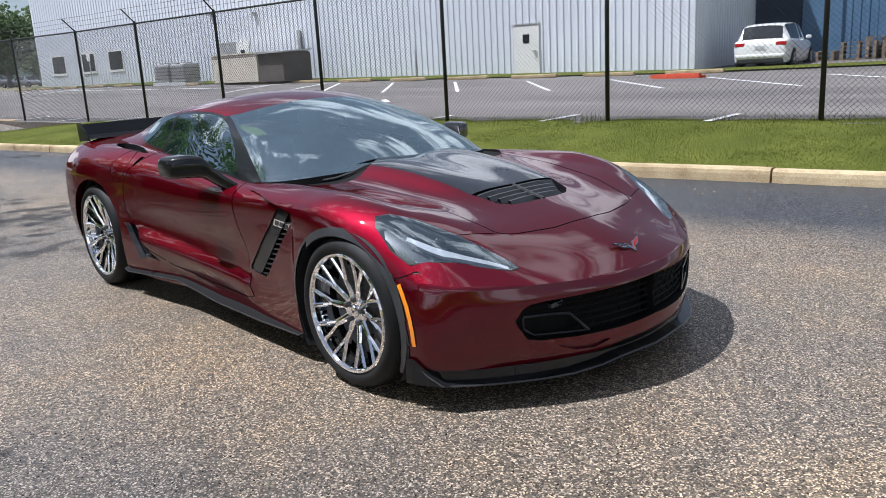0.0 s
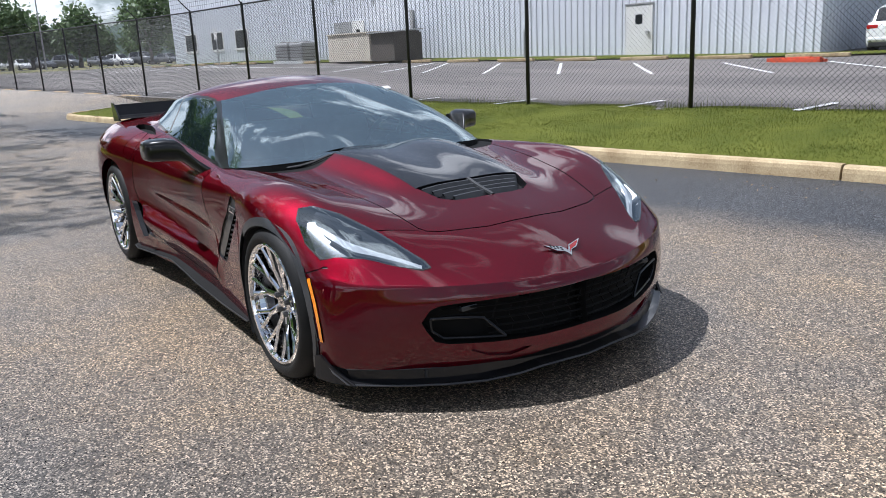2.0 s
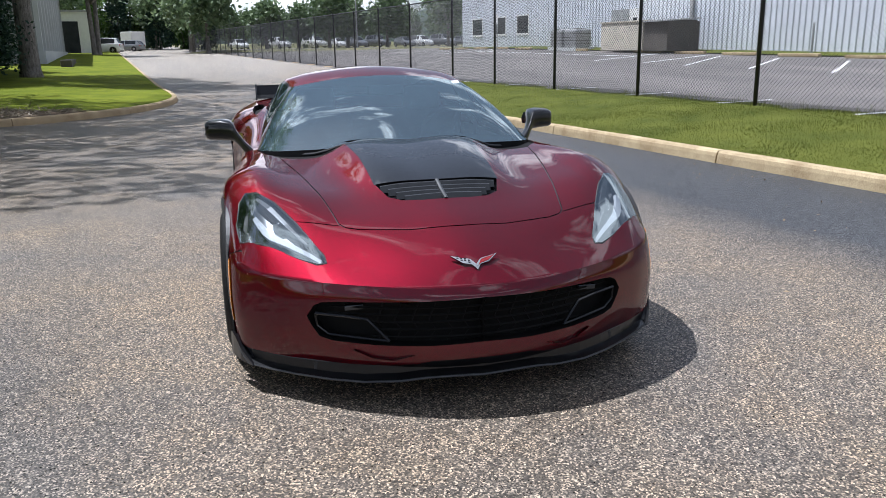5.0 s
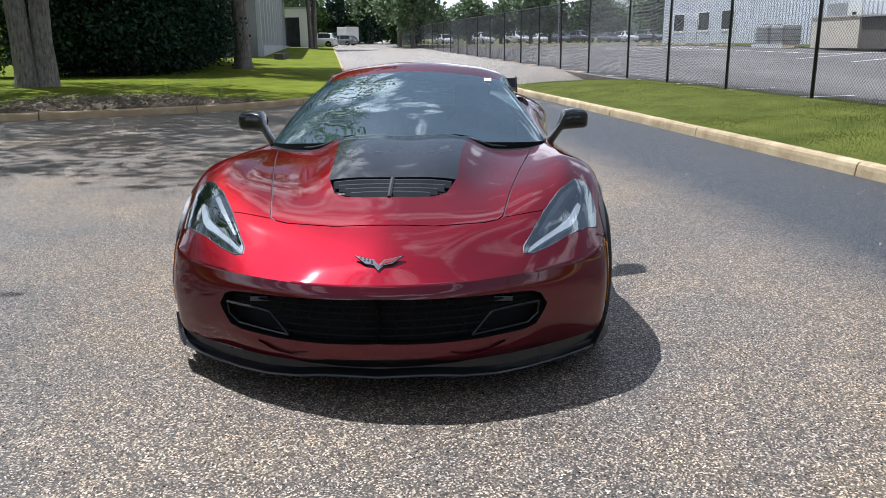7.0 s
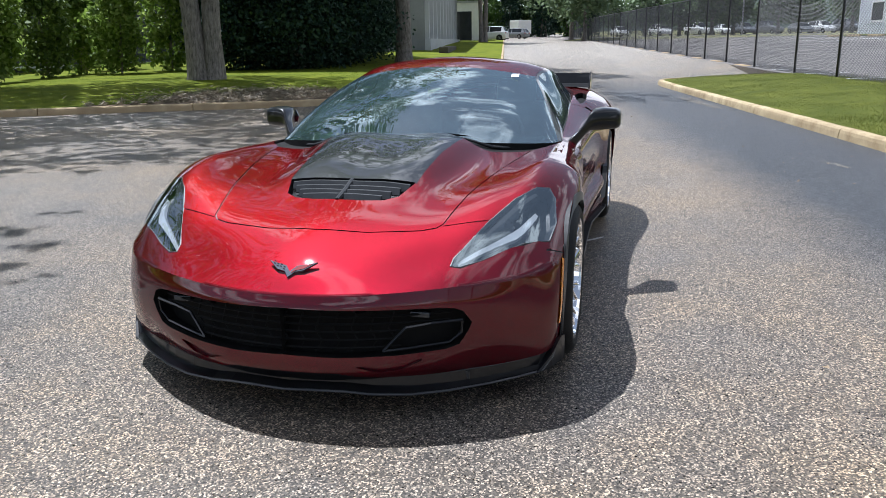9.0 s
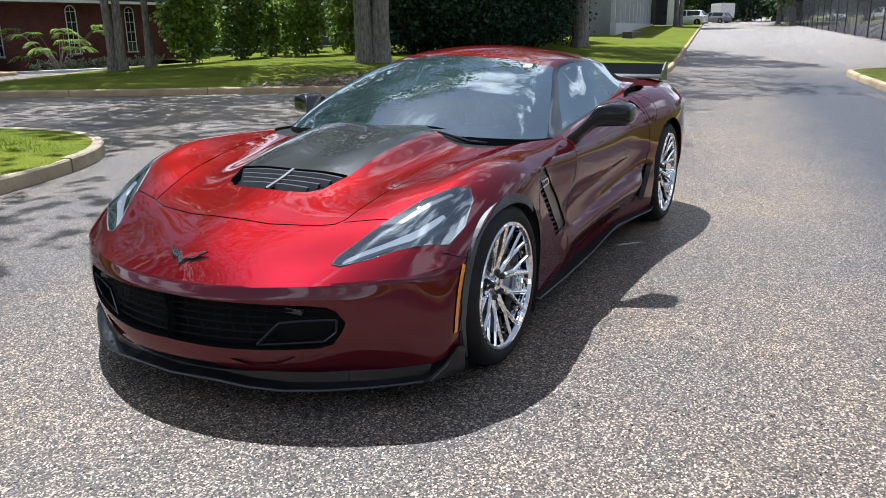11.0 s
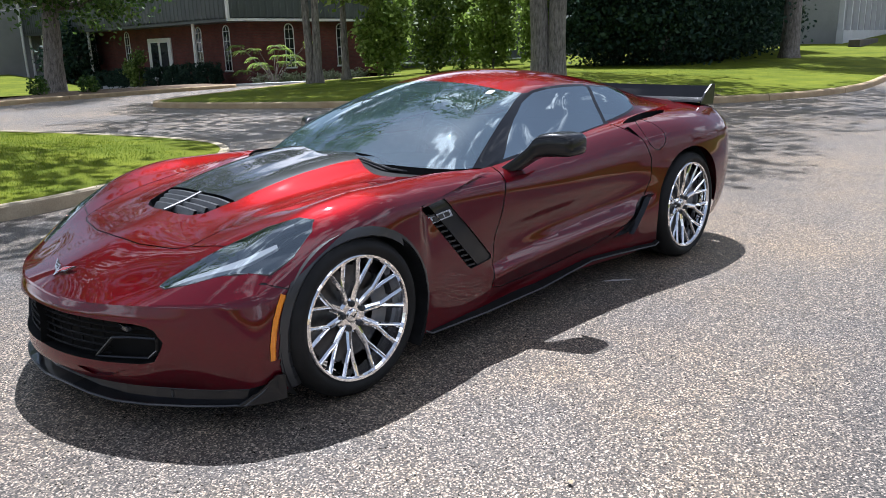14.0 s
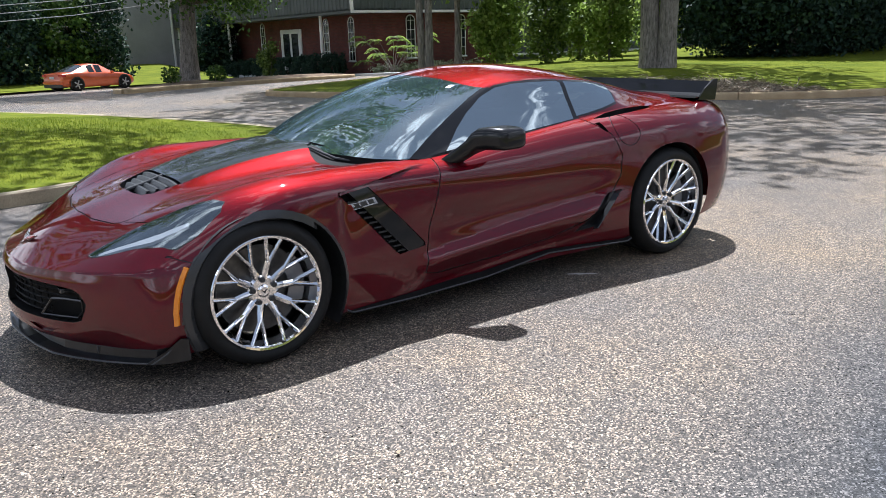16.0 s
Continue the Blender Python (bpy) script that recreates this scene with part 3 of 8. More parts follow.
# bed with a tree beside the side road
bed2 = smooth_line([(-4.0, -21.3), (-5.5, -22.0), (-7.5, -23.1), (-10.1, -24.4), (-13.5, -25.4), (-15.5, -26.6), (-15.0, -28.6), (-11, -30.2), (-7.6, -29.2), (-5.7, -26.0), (-4.4, -23.3), (-3.6, -21.9), (-4.0, -21.3)])
RUNS_B = runs_of(bed2)
kerb("kerb_bed", bed2[:-1], 1, KERBOLD)
lawn("planting_bed", offset(bed2[:-1], 0.15), lambda x, y: ground_z(x, y) + 0.13 + 0.12 * min(seg_dist(x, y, RUNS_B) / 1.5, 1), MULCH, 1.2)
lawn("far_lawn", [(-14, -37.6), (-9.5, -38.4), (-7.0, -38.6), (-4.5, -37.4), (-1.6, -33.0), (2, -29.5), (14, -27), (14, -64), (-16, -64)], lambda x, y: ground_z(x, y) + 0.1, GRASSLIT, 3)
bm = box(-18.0, -16.6, -48, -24, -0.25, 0.1)
for v in bm.verts:
    v.co.z += ground_z(v.co.x, v.co.y)
tagged(part("pavement", bm, PALEWALL), kind="structure")


# ---- leaves and grass ----
def leaf_mesh(name, pts, size, material, rng, up=0.0, long=1.5, spread=0.35):
    """Small pointed leaves at the given points, each turned its own way."""
    n = len(pts)
    nr = rng.normal(size=(n, 3))
    nr[:, 2] += up
    nr /= np.linalg.norm(nr, axis=1)[:, None]
    t = np.cross(nr, rng.normal(size=(n, 3)))
    t /= np.linalg.norm(t, axis=1)[:, None]
    b = np.cross(nr, t)
    s = size * rng.uniform(1 - spread, 1 + spread, n)[:, None]
    bend = nr * s * 0.18
    v = np.stack([pts - t * s * long / 2, pts + b * s / 2 + bend, pts + t * s * long / 2, pts - b * s / 2 + bend], 1).reshape(-1, 3)
    me = bpy.data.meshes.new(name)
    me.vertices.add(4 * n)
    me.vertices.foreach_set("co", v.astype(np.float32).ravel())
    me.loops.add(4 * n)
    me.loops.foreach_set("vertex_index", np.arange(4 * n, dtype=np.int32))
    me.polygons.add(n)
    me.polygons.foreach_set("loop_start", np.arange(0, 4 * n, 4, dtype=np.int32))
    me.materials.append(material)
    me.update(calc_edges=True)
    return me


def blob_points(blobs, n, rng, hollow=0.55, clump=0.0):
    """Points in ellipsoids (centre, radii), most of them near the skin, gathered in clumps."""
    vol = np.array([b[1][0] * b[1][1] * b[1][2] for b in blobs]) ** (2 / 3)
    counts = (n * vol / vol.sum()).astype(int)
    out = []
    for (c, r), k in zip(blobs, counts):
        m = max(k // 14, 1) if clump else k
        d = rng.normal(size=(m, 3))
        d /= np.linalg.norm(d, axis=1)[:, None]
        rad = rng.uniform(hollow, 1.0, m) ** 0.6
        lump = 1 + 0.16 * np.sin(d[:, 0] * 7 + c[0]) * np.sin(d[:, 1] * 6 + c[1]) + 0.1 * np.sin(d[:, 2] * 11)
        p = np.array(c) + d * np.array(r) * (rad * lump)[:, None]
        if clump:
            p = np.repeat(p, 14, 0) + rng.normal(size=(m * 14, 3)) * clump
        out.append(p)
    return np.concatenate(out)


def limb_points(a, b, n, sag, rng):
    a, b = Vector(a), Vector(b)
    return [a.lerp(b, k / n) + Vector((rng.uniform(-sag, sag), rng.uniform(-sag, sag), 0)) * (1 if 0 < k < n else 0) for k in range(n + 1)]


def tree(label, x, y, z, trunk_r, fork, blobs, n, leaf, material, lean=(0, 0), stems=1, seed=1, flare=1.5, clump=0.35, group=""):
    """A tree: tapered trunk with root flare, limbs to its crown, and a crown of many leaves."""
    rng = np.random.default_rng(seed)
    t = tagged(base("tree", x, y, z), label, "tree", group)
    bm = bmesh.new()
    for s in range(stems):
        a = 2 * math.pi * s / max(stems, 1) - 1.0
        ox, oy = (trunk_r * 0.5 * math.cos(a), trunk_r * 0.5 * math.sin(a)) if stems > 1 else (0, 0)
        r0 = trunk_r * (0.58 if stems > 1 else 1)
        sp = 0.75 if stems > 1 else 0
        hs = [-0.15, 0.0, 0.18, 0.5, 1.2, fork * 0.5, fork * 0.8, fork]
        add_tube(bm, [(ox * (1 + sp * h / fork) + lean[0] * h / fork + rng.uniform(-0.02, 0.02), oy * (1 + sp * h / fork) + lean[1] * h / fork, h) for h in hs],
                 [r0 * flare * 1.05, r0 * flare, r0 * (1 + (flare - 1) * 0.5), r0 * 1.1, r0, r0 * 0.93, r0 * 0.86, r0 * 0.78], 20)
    for v in bm.verts:
        q = v.co * 3
        root = math.exp(-max(v.co.z, 0) / 0.32) * max(0.0, math.cos(2.5 * math.atan2(v.co.y, v.co.x) + seed)) ** 2
        v.co.xy *= 1 + 0.3 * root
        v.co.xy *= 1 + 0.09 * noise.noise(Vector((q.x * 2.2, q.y * 2.2, q.z * 0.4)))
    part("trunk", bm, BARK, t, smooth=True)
    for c, r in blobs[:10]:
        bm = bmesh.new()
        start = (lean[0], lean[1], fork * 0.92)
        pts = limb_points(start, (c[0], c[1], c[2] + r[2] * 0.3), 5, 0.25, rng)
        add_tube(bm, pts, [trunk_r * 0.42 * (1 - 0.75 * k / 5) ** 1.6 for k in range(6)], 7)
        part("limb", bm, BARK, t, smooth=True)
    child("crown", leaf_mesh("crown", blob_points(blobs, n, rng, clump=clump), leaf, material, rng, up=0.5), t)
    return t


def shrub(label, x, y, z, blobs, n, leaf, material, seed, clump=0.16, name="shrub", up=0.4, long=1.5):
    rng = np.random.default_rng(seed)
    s = tagged(base(name, x, y, z), label, "shrub")
    bm = bmesh.new()
    for c, r in blobs[:6]:
        add_tube(bm, limb_points((0, 0, -0.05), c, 4, 0.05, rng), [0.035, 0.03, 0.025, 0.018, 0.01], 5)
    part("stem", bm, BARK, s)
    child("foliage", leaf_mesh("foliage", blob_points(blobs, n, rng, clump=clump), leaf, material, rng, up=up, long=long), s)
    return s


def blades(name, label, spots, h, material, seed):
    """Grass blades standing at spots (x, y, z)."""
    rng = np.random.default_rng(seed)
    p = np.asarray(spots)
    n = len(p)
    a = rng.uniform(0, 2 * math.pi, n)
    side = np.stack([np.cos(a), np.sin(a), 0 * a], 1) * 0.003
    tip = np.stack([rng.normal(0, 0.018, n), rng.normal(0, 0.018, n), h * rng.uniform(0.5, 1.25, n)], 1)
    v = np.stack([p - side, p + side, p + tip], 1).reshape(-1, 3)
    me = bpy.data.meshes.new(name)
    me.vertices.add(3 * n)
    me.vertices.foreach_set("co", v.astype(np.float32).ravel())
    me.loops.add(3 * n)
    me.loops.foreach_set("vertex_index", np.arange(3 * n, dtype=np.int32))
    me.polygons.add(n)
    me.polygons.foreach_set("loop_start", np.arange(0, 3 * n, 3, dtype=np.int32))
    me.materials.append(material)
    me.update(calc_edges=True)
    return tagged(new(name, me), label, "grass", kind="stuff")


rng = np.random.default_rng(5)
spots = []
while len(spots) < 110000:
    x = rng.uniform(-21, 6) if rng.random() < 0.6 else rng.uniform(-8, 6)
    y0 = 4.75 + 0.165 * x + 0.2
    y = rng.uniform(y0, fence_y(x) + 0.25)
    if x < -18.5 and y < y0 + (-18.5 - x) * 0.4:
        continue
    spots.append((x, y, strip_h(x, y) - 0.004))
blades("grass_blades", "short mown green grass along the kerb", spots, 0.026, BLADE, 6)
spots = []
for _ in range(2600):
    x = rng.uniform(-16, 6)
    spots.append((x, fence_y(x) + rng.normal(0.05, 0.12), 0.31))
blades("weed_fringe", "tall ragged weeds along the foot of the fence", spots, 0.16, BLADE, 8)
spots = []
near_poly = near_in[::3] + [(20, -26), (22, -3.6)]
while len(spots) < 52000:
    x, y = rng.uniform(-2.2, 5), rng.uniform(-12, -4.3)
    if inside(near_poly, x, y):
        spots.append((x, y, near_h(x, y) - 0.004))
blades("island_grass", "short green grass on the kerbed island", spots, 0.032, BLADELIT, 7)
spots = []
bed_poly = bed_in[::4] + bed_out[::-4]
lawn_poly = left_in[::5] + [left_in[-1], (-26, -33), (-150, -60)]
while len(spots) < 30000:
    x, y = rng.uniform(-28, -6.5), rng.uniform(-19, -3.2)
    if inside(lawn_poly, x, y) and not inside(bed_poly, x, y):
        spots.append((x, y, lawn_h(x, y) - 0.004))
blades("lawn_grass", "sunlit and shaded lawn grass under the trees", spots, 0.034, BLADELIT, 9)
pts = []
while len(pts) < 5200:
    i = rng.integers(0, len(bed_in))
    t = rng.random()
    x, y = bed_in[i][0] + (bed_out[i][0] - bed_in[i][0]) * t, bed_in[i][1] + (bed_out[i][1] - bed_in[i][1]) * t
    if rng.random() < 0.75:
        x, y = x * 0.35 + (-12.3 + rng.normal(0, 1.2)) * 0.65, y * 0.35 + (-7.6 + rng.normal(0, 1.6)) * 0.65
    if inside(lawn_poly, x, y):
        pts.append((x, y, lawn_h(x, y) + 0.02 + abs(rng.normal(0, 0.022))))
tagged(new("twig_litter", leaf_mesh("twig_litter", np.array(pts), 0.022, TWIG, rng, up=3.0, long=9.0)), "heap of dry twigs and fallen leaves under the tree", "litter", kind="stuff")

# ---- trees ----
tree("tall oak with a thick grey double trunk on the lawn", -16.8, -11.5, 0.3, 0.46, 6.2,
     [((0, 0, 10), (4.5, 4.5, 3.2)), ((3.6, 1.5, 8.2), (3.2, 3.0, 1.8)), ((-3.0, 0.5, 9), (2.2, 2, 1.6)), ((1.2, 4.2, 8.6), (3.2, 3.0, 1.8)), ((2, -4, 8.5), (3.4, 3.0, 2.2)), ((-2.5, -3.5, 9), (3.2, 3.0, 2.4)), ((5.2, 4.0, 7.4), (2.4, 2.2, 1.2)), ((5.8, -1.5, 7.6), (2.4, 2.2, 1.3)), ((6.4, -0.4, 9.6), (2.6, 2.2, 1.4)), ((-1.6, 5.4, 12.6), (3.2, 2.8, 1.4)), ((-6.0, 5.2, 12), (2.8, 2.0, 1.2)), ((6.6, 3.6, 13.5), (2.9, 2.8, 1.8)), ((2.5, 1.5, 15.5), (4.0, 3.8, 2.2)), ((-1, -1, 18.5), (3.6, 3.4, 2.4))],
     15000, 0.18, LEAF, stems=2, seed=11, flare=1.38)
tree("straight grey tree trunk at the edge of the lawn", -32.5, -10.1, 0.5, 0.36, 7.0,
     [((0, 0, 10), (4, 4, 3)), ((3, 2, 9), (3, 3, 2)), ((4.5, 4.5, 8.5), (2.6, 2.6, 1.6)), ((-3, 0, 9), (3, 3, 2.5))], 8000, 0.24, LEAF, seed=12, flare=1.3)
tree("forked tree standing where the drive ends", -83, -16.3, lawn_h(-83, -16.3) - 0.05, 0.42, 5.5,
     [((0, 0, 8.5), (3.4, 3.4, 2.4)), ((2.4, 1.2, 7.4), (2.2, 2.0, 1.4)), ((-2, -1, 7.6), (2.2, 2, 1.4))], 6000, 0.24, LEAF, seed=17, stems=2, flare=1.3)
tree("slim young tree with a forked trunk on the lawn", -14.3, -20.0, 0.18, 0.24, 4.2,
     [((0, 0, 8.5), (2.6, 2.6, 1.4)), ((2.2, 1.0, 8.2), (2.0, 1.8, 1.0)), ((0.5, 0.5, 11.5), (4.6, 4.4, 3.0)), ((5.4, 5.6, 11.2), (3.7, 3.4, 1.5)), ((6.6, 9.2, 11), (2.2, 2.0, 1.1)), ((0, -0.5, 15.5), (3.8, 3.6, 2.8))], 15000, 0.18, LEAF, seed=13, stems=2, flare=1.35)
tree("slim young tree with drooping pale leaves", -16.6, -21.0, 0.16, 0.13, 3.0,
     [((0.3, 0.2, 4.6), (1.5, 1.5, 1.1)), ((1.0, 1.0, 3.4), (1.0, 0.9, 0.6)), ((-0.6, 0.9, 3.5), (0.9, 0.8, 0.55)), ((-1.2, -0.6, 4.2), (1.2, 1, 0.8))], 3600, 0.14, LEAFPALE, seed=14, clump=0.2)
tree("leaning roadside tree with dense hanging foliage", -8.3, -28.2, -0.02, 0.34, 3.3,
     [((-1.5, 0.5, 6.2), (3.2, 3.0, 2.2)), ((2.8, 0.5, 6.4), (2.8, 2.6, 1.7)), ((5.0, 0, 6.0), (2.0, 2.0, 1.2)), ((-0.6, 1.6, 4.9), (2.4, 2.0, 1.4)), ((-3.6, 0.8, 5.0), (2.2, 1.8, 1.3)), ((1.4, 1.2, 4.1), (2.2, 1.5, 0.8)), ((-1.6, 1.6, 3.9), (1.9, 1.4, 0.8)), ((-1.7, 0.6, 3.0), (1.2, 1.0, 0.65)), ((-2.8, 0.4, 3.4), (1.0, 0.9, 0.6)), ((1.3, 0.5, 3.5), (1.1, 0.9, 0.5)), ((0.2, 1.0, 3.3), (0.9, 0.7, 0.45)), ((0.5, 0, 10.5), (5.0, 4.6, 3.0)), ((0, 0, 14.5), (4.0, 3.8, 2.8))], 28000, 0.13, LEAF, lean=(-0.2, 0.2), seed=15, flare=1.5)
tree("broad tree shading the grassed island", 2.6, -12.6, 0.25, 0.38, 5.5,
     [((-1.5, 2.0, 8.6), (3.6, 3.2, 2.0)), ((-4.0, 4.6, 9.2), (2.2, 2.0, 1.2)), ((2.0, -2.5, 9.0), (3.6, 3.4, 2.2)), ((-4.4, 1.6, 12.2), (3.0, 2.8, 2.0)), ((0, 0, 13.5), (4.4, 4.2, 2.8)), ((-2.4, 0.6, 16.6), (3.2, 3.0, 2.0))], 8500, 0.16, LEAF, seed=16)
dark = [(-26.0, -14.8, 2.6), (-26.4, -12.8, 2.9), (-29.6, -13.0, 3.2), (-34.2, -14.6, 3.3), (-38.5, -15.0, 3.2)]
for i, (x, y, r) in enumerate(dark):
    z0 = lawn_h(x, y)
    tree("dense dark evergreen tree with branches to the ground", x, y, z0 - 0.05, 0.22, 3.0,
         [((0, 0, 1.7), (r, r * 0.92, 1.7)), ((0.3, 0.2, 3.8), (r * 0.9, r * 0.85, 2.0)), ((-0.4, 0.3, 5.8), (r * 0.7, r * 0.68, 1.8)), ((0, 0, 7.4), (r * 0.42, r * 0.42, 1.3))],
         30000, 0.12, LEAFDARK, seed=30 + i, clump=0.3, group="evergreen screen")
for i, (x, y, h) in enumerate([(-18.0, -20.3, 3.6), (-21.2, -20.8, 4.6), (-24.0, -21.6, 4.4), (-27.6, -22.6, 4.8), (-24.8, -17.8, 5.2), (-22.6, -18.6, 4.4)]):
    shrub("tall bushy shrub with sunlit yellow-green leaves", x, y, lawn_h(x, y), [((0, 0, 0.9), (0.9, 0.85, 0.8)), ((0.2, 0.1, h * 0.45), (1.05, 0.95, h * 0.24)), ((-0.15, 0.2, h * 0.75), (0.8, 0.75, h * 0.22)), ((0.45, 0.5, h * 0.6), (0.6, 0.5, 0.6)), ((0.1, 0, h), (0.4, 0.4, 0.7))], 4200, 0.13, (LEAFPALE, LEAFMID, LEAFPALE, LEAFMID, LEAFPALE, LEAFPALE)[i], 50 + i, name="tall_shrub")
for i in range(9):
    y = -33.6 - 1.75 * i
    if i == 4:
        continue
    shrub("clipped round dark green bush before the brick wall", -17.9 + 0.15 * (i % 2), y, ground_z(-18, y) - 0.02, [((0, 0, 0.62), (0.74, 0.72, 0.64))], 2600, 0.075, LEAFDARK, 70 + i, clump=0.06, name="clipped_bush")


shrub("upright leafy shrub standing before the entrance door", -17.5, -40.7, ground_z(-18, -40.7) - 0.02, [((0, 0, 0.6), (0.45, 0.5, 0.55)), ((0.1, -0.2, 1.25), (0.5, 0.55, 0.5)), ((0, 0.3, 1.8), (0.35, 0.35, 0.4))], 1500, 0.11, LEAFMID, 79, clump=0.12, name="upright_shrub")


def sumac(x, y, z, seed):
    """Leaning bare stems that end in long drooping fronds of paired leaflets."""
    r = random.Random(seed)
    s = tagged(base("sumac", x, y, z), "spreading sumac with pale feathery fronds before the brick corner", "shrub")
    stems = bmesh.new()
    leaves = []
    for k in range(17):
        a = r.uniform(0, 2 * math.pi)
        ln, top = r.uniform(0.35, 1.25), r.uniform(0.5, 1.75)
        if k < 4:
            a, ln, top = (2.5 + 0.15 * k if k % 2 else -0.75 - 0.12 * k), 1.3 + 0.15 * k, 1.5 + 0.12 * k
        head = Vector((ln * math.cos(a), ln * math.sin(a), top))
        add_tube(stems, [(0, 0, -0.05), head * 0.35 + Vector((0, 0, 0.12)), head], [0.022, 0.016, 0.008], 5)
        for f in range(4):
            b = a + r.uniform(-1.3, 1.3)
            d = Vector((math.cos(b), math.sin(b), 0))
            L = r.uniform(0.5, 0.85)
            side = Vector((-d.y, d.x, 0))
            for q in range(11):
                t = (q + 1.5) / 12
                c = head + d * L * t + Vector((0, 0, 0.22 * L * math.sin(t * 2.2) - 0.42 * L * t * t))
                for sg in (1, -1):
                    tip = c + side * sg * 0.2 * (1.1 - 0.6 * t) + d * 0.07 + Vector((0, 0, -0.08))
                    mid = (c + tip) / 2 + Vector((0, 0, 0.02))
                    leaves.append((c, mid + d * 0.026, tip, mid - d * 0.026))
    part("stem", stems, BARK, s)
    verts = [v for q in leaves for v in q]
    child("foliage", mesh_of("foliage", verts, [(4 * i, 4 * i + 1, 4 * i + 2, 4 * i + 3) for i in range(len(leaves))], LEAFPALE), s)


sumac(-18.35, -28.4, ground_z(-18.35, -28.4) + 0.02, 3)
for i in range(7):
    shrub("low pale ground cover by the brick corner", -19.0 - 0.95 * i, -30.1 + 0.2 * (i % 2), ground_z(-20, -30) + 0.02, [((0, 0, 0.2), (0.7, 0.55, 0.24))], 500, 0.08, VARIEGATED, 100 + i, clump=0.08, name="ground_cover")
for i, (x, y) in enumerate([(-6.3, -24.2), (-8.0, -24.4)]):
    shrub("small green shrub in the planting bed", x, y, ground_z(x, y) + 0.2, [((0, 0, 0.25), (0.32, 0.3, 0.28))], 500, 0.07, LEAF, 120 + i, clump=0.05, name="small_shrub")

for i, (x, y, h, mat_) in enumerate([(-4.6, -45.5, 5.6, LEAFDARK), (-7.6, -46.5, 7.0, LEAF), (-9.4, -47.0, 6.2, LEAFDARK), (-0.8, -46.0, 5.0, LEAF), (-17.4, -49.5, 4.4, LEAFDARK)]):
    tree("bushy roadside tree with foliage down to the ground", x, y, ground_z(x, y), 0.2, 1.4,
         [((0, 0, h * 0.2), (1.7, 1.6, h * 0.2)), ((0.3, 0.2, h * 0.48), (1.8, 1.7, h * 0.24)), ((-0.3, 0, h * 0.76), (1.4, 1.4, h * 0.22))], 5000, 0.17, mat_, seed=260 + i, clump=0.25, group="roadside trees")

for i in range(9):
    x, y = -124 - 2.5 * (i % 3), -33 + 3.1 * i
    tree("bushy green tree closing the end of the drive", x, y, ground_z(x, y), 0.2, 1.6,
         [((0, 0, 1.8), (2.3, 2.2, 1.8)), ((0.3, 0.2, 4.4), (2.2, 2.1, 2.0)), ((-0.3, 0, 6.6), (1.6, 1.6, 1.6))], 3200, 0.26, LEAF if i % 2 else LEAFDARK, seed=320 + i, clump=0.3, group="trees at the end of the drive")
far_specs = []
rf = np.random.default_rng(21)
for k in range(22):
    far_specs.append((-124 - rf.uniform(0, 45), -14 + 3.2 * k + rf.uniform(-1.5, 1.5), rf.uniform(5.2, 8.0)))
far_specs += [(-97, 24, 9.0), (-99, 30, 10.5), (-96, 35, 10), (-103, 17, 7.0), (-106, 12.0, 6.2), (-101, 9, 7.6), (-104, 1.0, 6.0), (-108, 5.4, 5.6)]
far_specs += [(-94, -7.6, 10), (-88, -5.6, 8.5), (-103, -8.5, 10), (-118, -27, 11), (-124, -15, 11), (-112, -34, 12), (-130, -22, 13)]
far_specs += [(-4, -58, 11), (3, -54, 10), (-24, -62, 12), (9, -50, 11), (-14, -68, 12), (-4.5, -48, 6.5), (0, -46, 8)]
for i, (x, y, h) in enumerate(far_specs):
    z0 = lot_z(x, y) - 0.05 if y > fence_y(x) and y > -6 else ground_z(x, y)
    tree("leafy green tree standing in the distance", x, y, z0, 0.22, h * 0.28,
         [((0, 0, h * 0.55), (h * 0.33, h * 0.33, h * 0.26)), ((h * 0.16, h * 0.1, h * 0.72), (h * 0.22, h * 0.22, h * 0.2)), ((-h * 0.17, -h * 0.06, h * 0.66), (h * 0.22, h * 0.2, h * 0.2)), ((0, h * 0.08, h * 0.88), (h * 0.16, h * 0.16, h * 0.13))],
         2600, 0.36, LEAFHAZED, seed=200 + i, clump=0.5, group="distant trees")

# wooded ridge on the skyline
bm = bmesh.new()
cols = []
for k in range(90):
    a = math.radians(95 + 170 * k / 89)
    r = 520
    h = 25 + 4 * math.sin(k * 0.7) + 3 * math.sin(k * 1.9) + 1.5 * math.sin(k * 4.3)
    cols.append([bm.verts.new((r * math.cos(a), r * math.sin(a), -4)), bm.verts.new((r * 1.02 * math.cos(a), r * 1.02 * math.sin(a), h * 0.7)), bm.verts.new((r * 1.1 * math.cos(a), r * 1.1 * math.sin(a), h))])
for a, b in zip(cols, cols[1:]):
    for q in range(2):
        bm.faces.new((a[q], a[q + 1], b[q + 1], b[q]))
bmesh.ops.recalc_face_normals(bm, faces=bm.faces)
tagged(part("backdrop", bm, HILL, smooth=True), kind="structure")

# ---- fence ----
fence = tagged(base("fence", 0, 0, 0), "black chain-link fence with barbed wire on slanted arms", "fence")
posts_x = [11.9, 8.87, 5.85, 2.83, -0.2, -3.22, -6.33, -9.47, -12.72, -15.95, -18.92, -22.75, -26.37, -29.9, -33.5, -37.5, -41.7, -46.2] + [-50.6 - 4.4 * k for k in range(20)]


def fence_z(x):
    return 0.31 + 0.0125 * max(0.0, -x - 20)


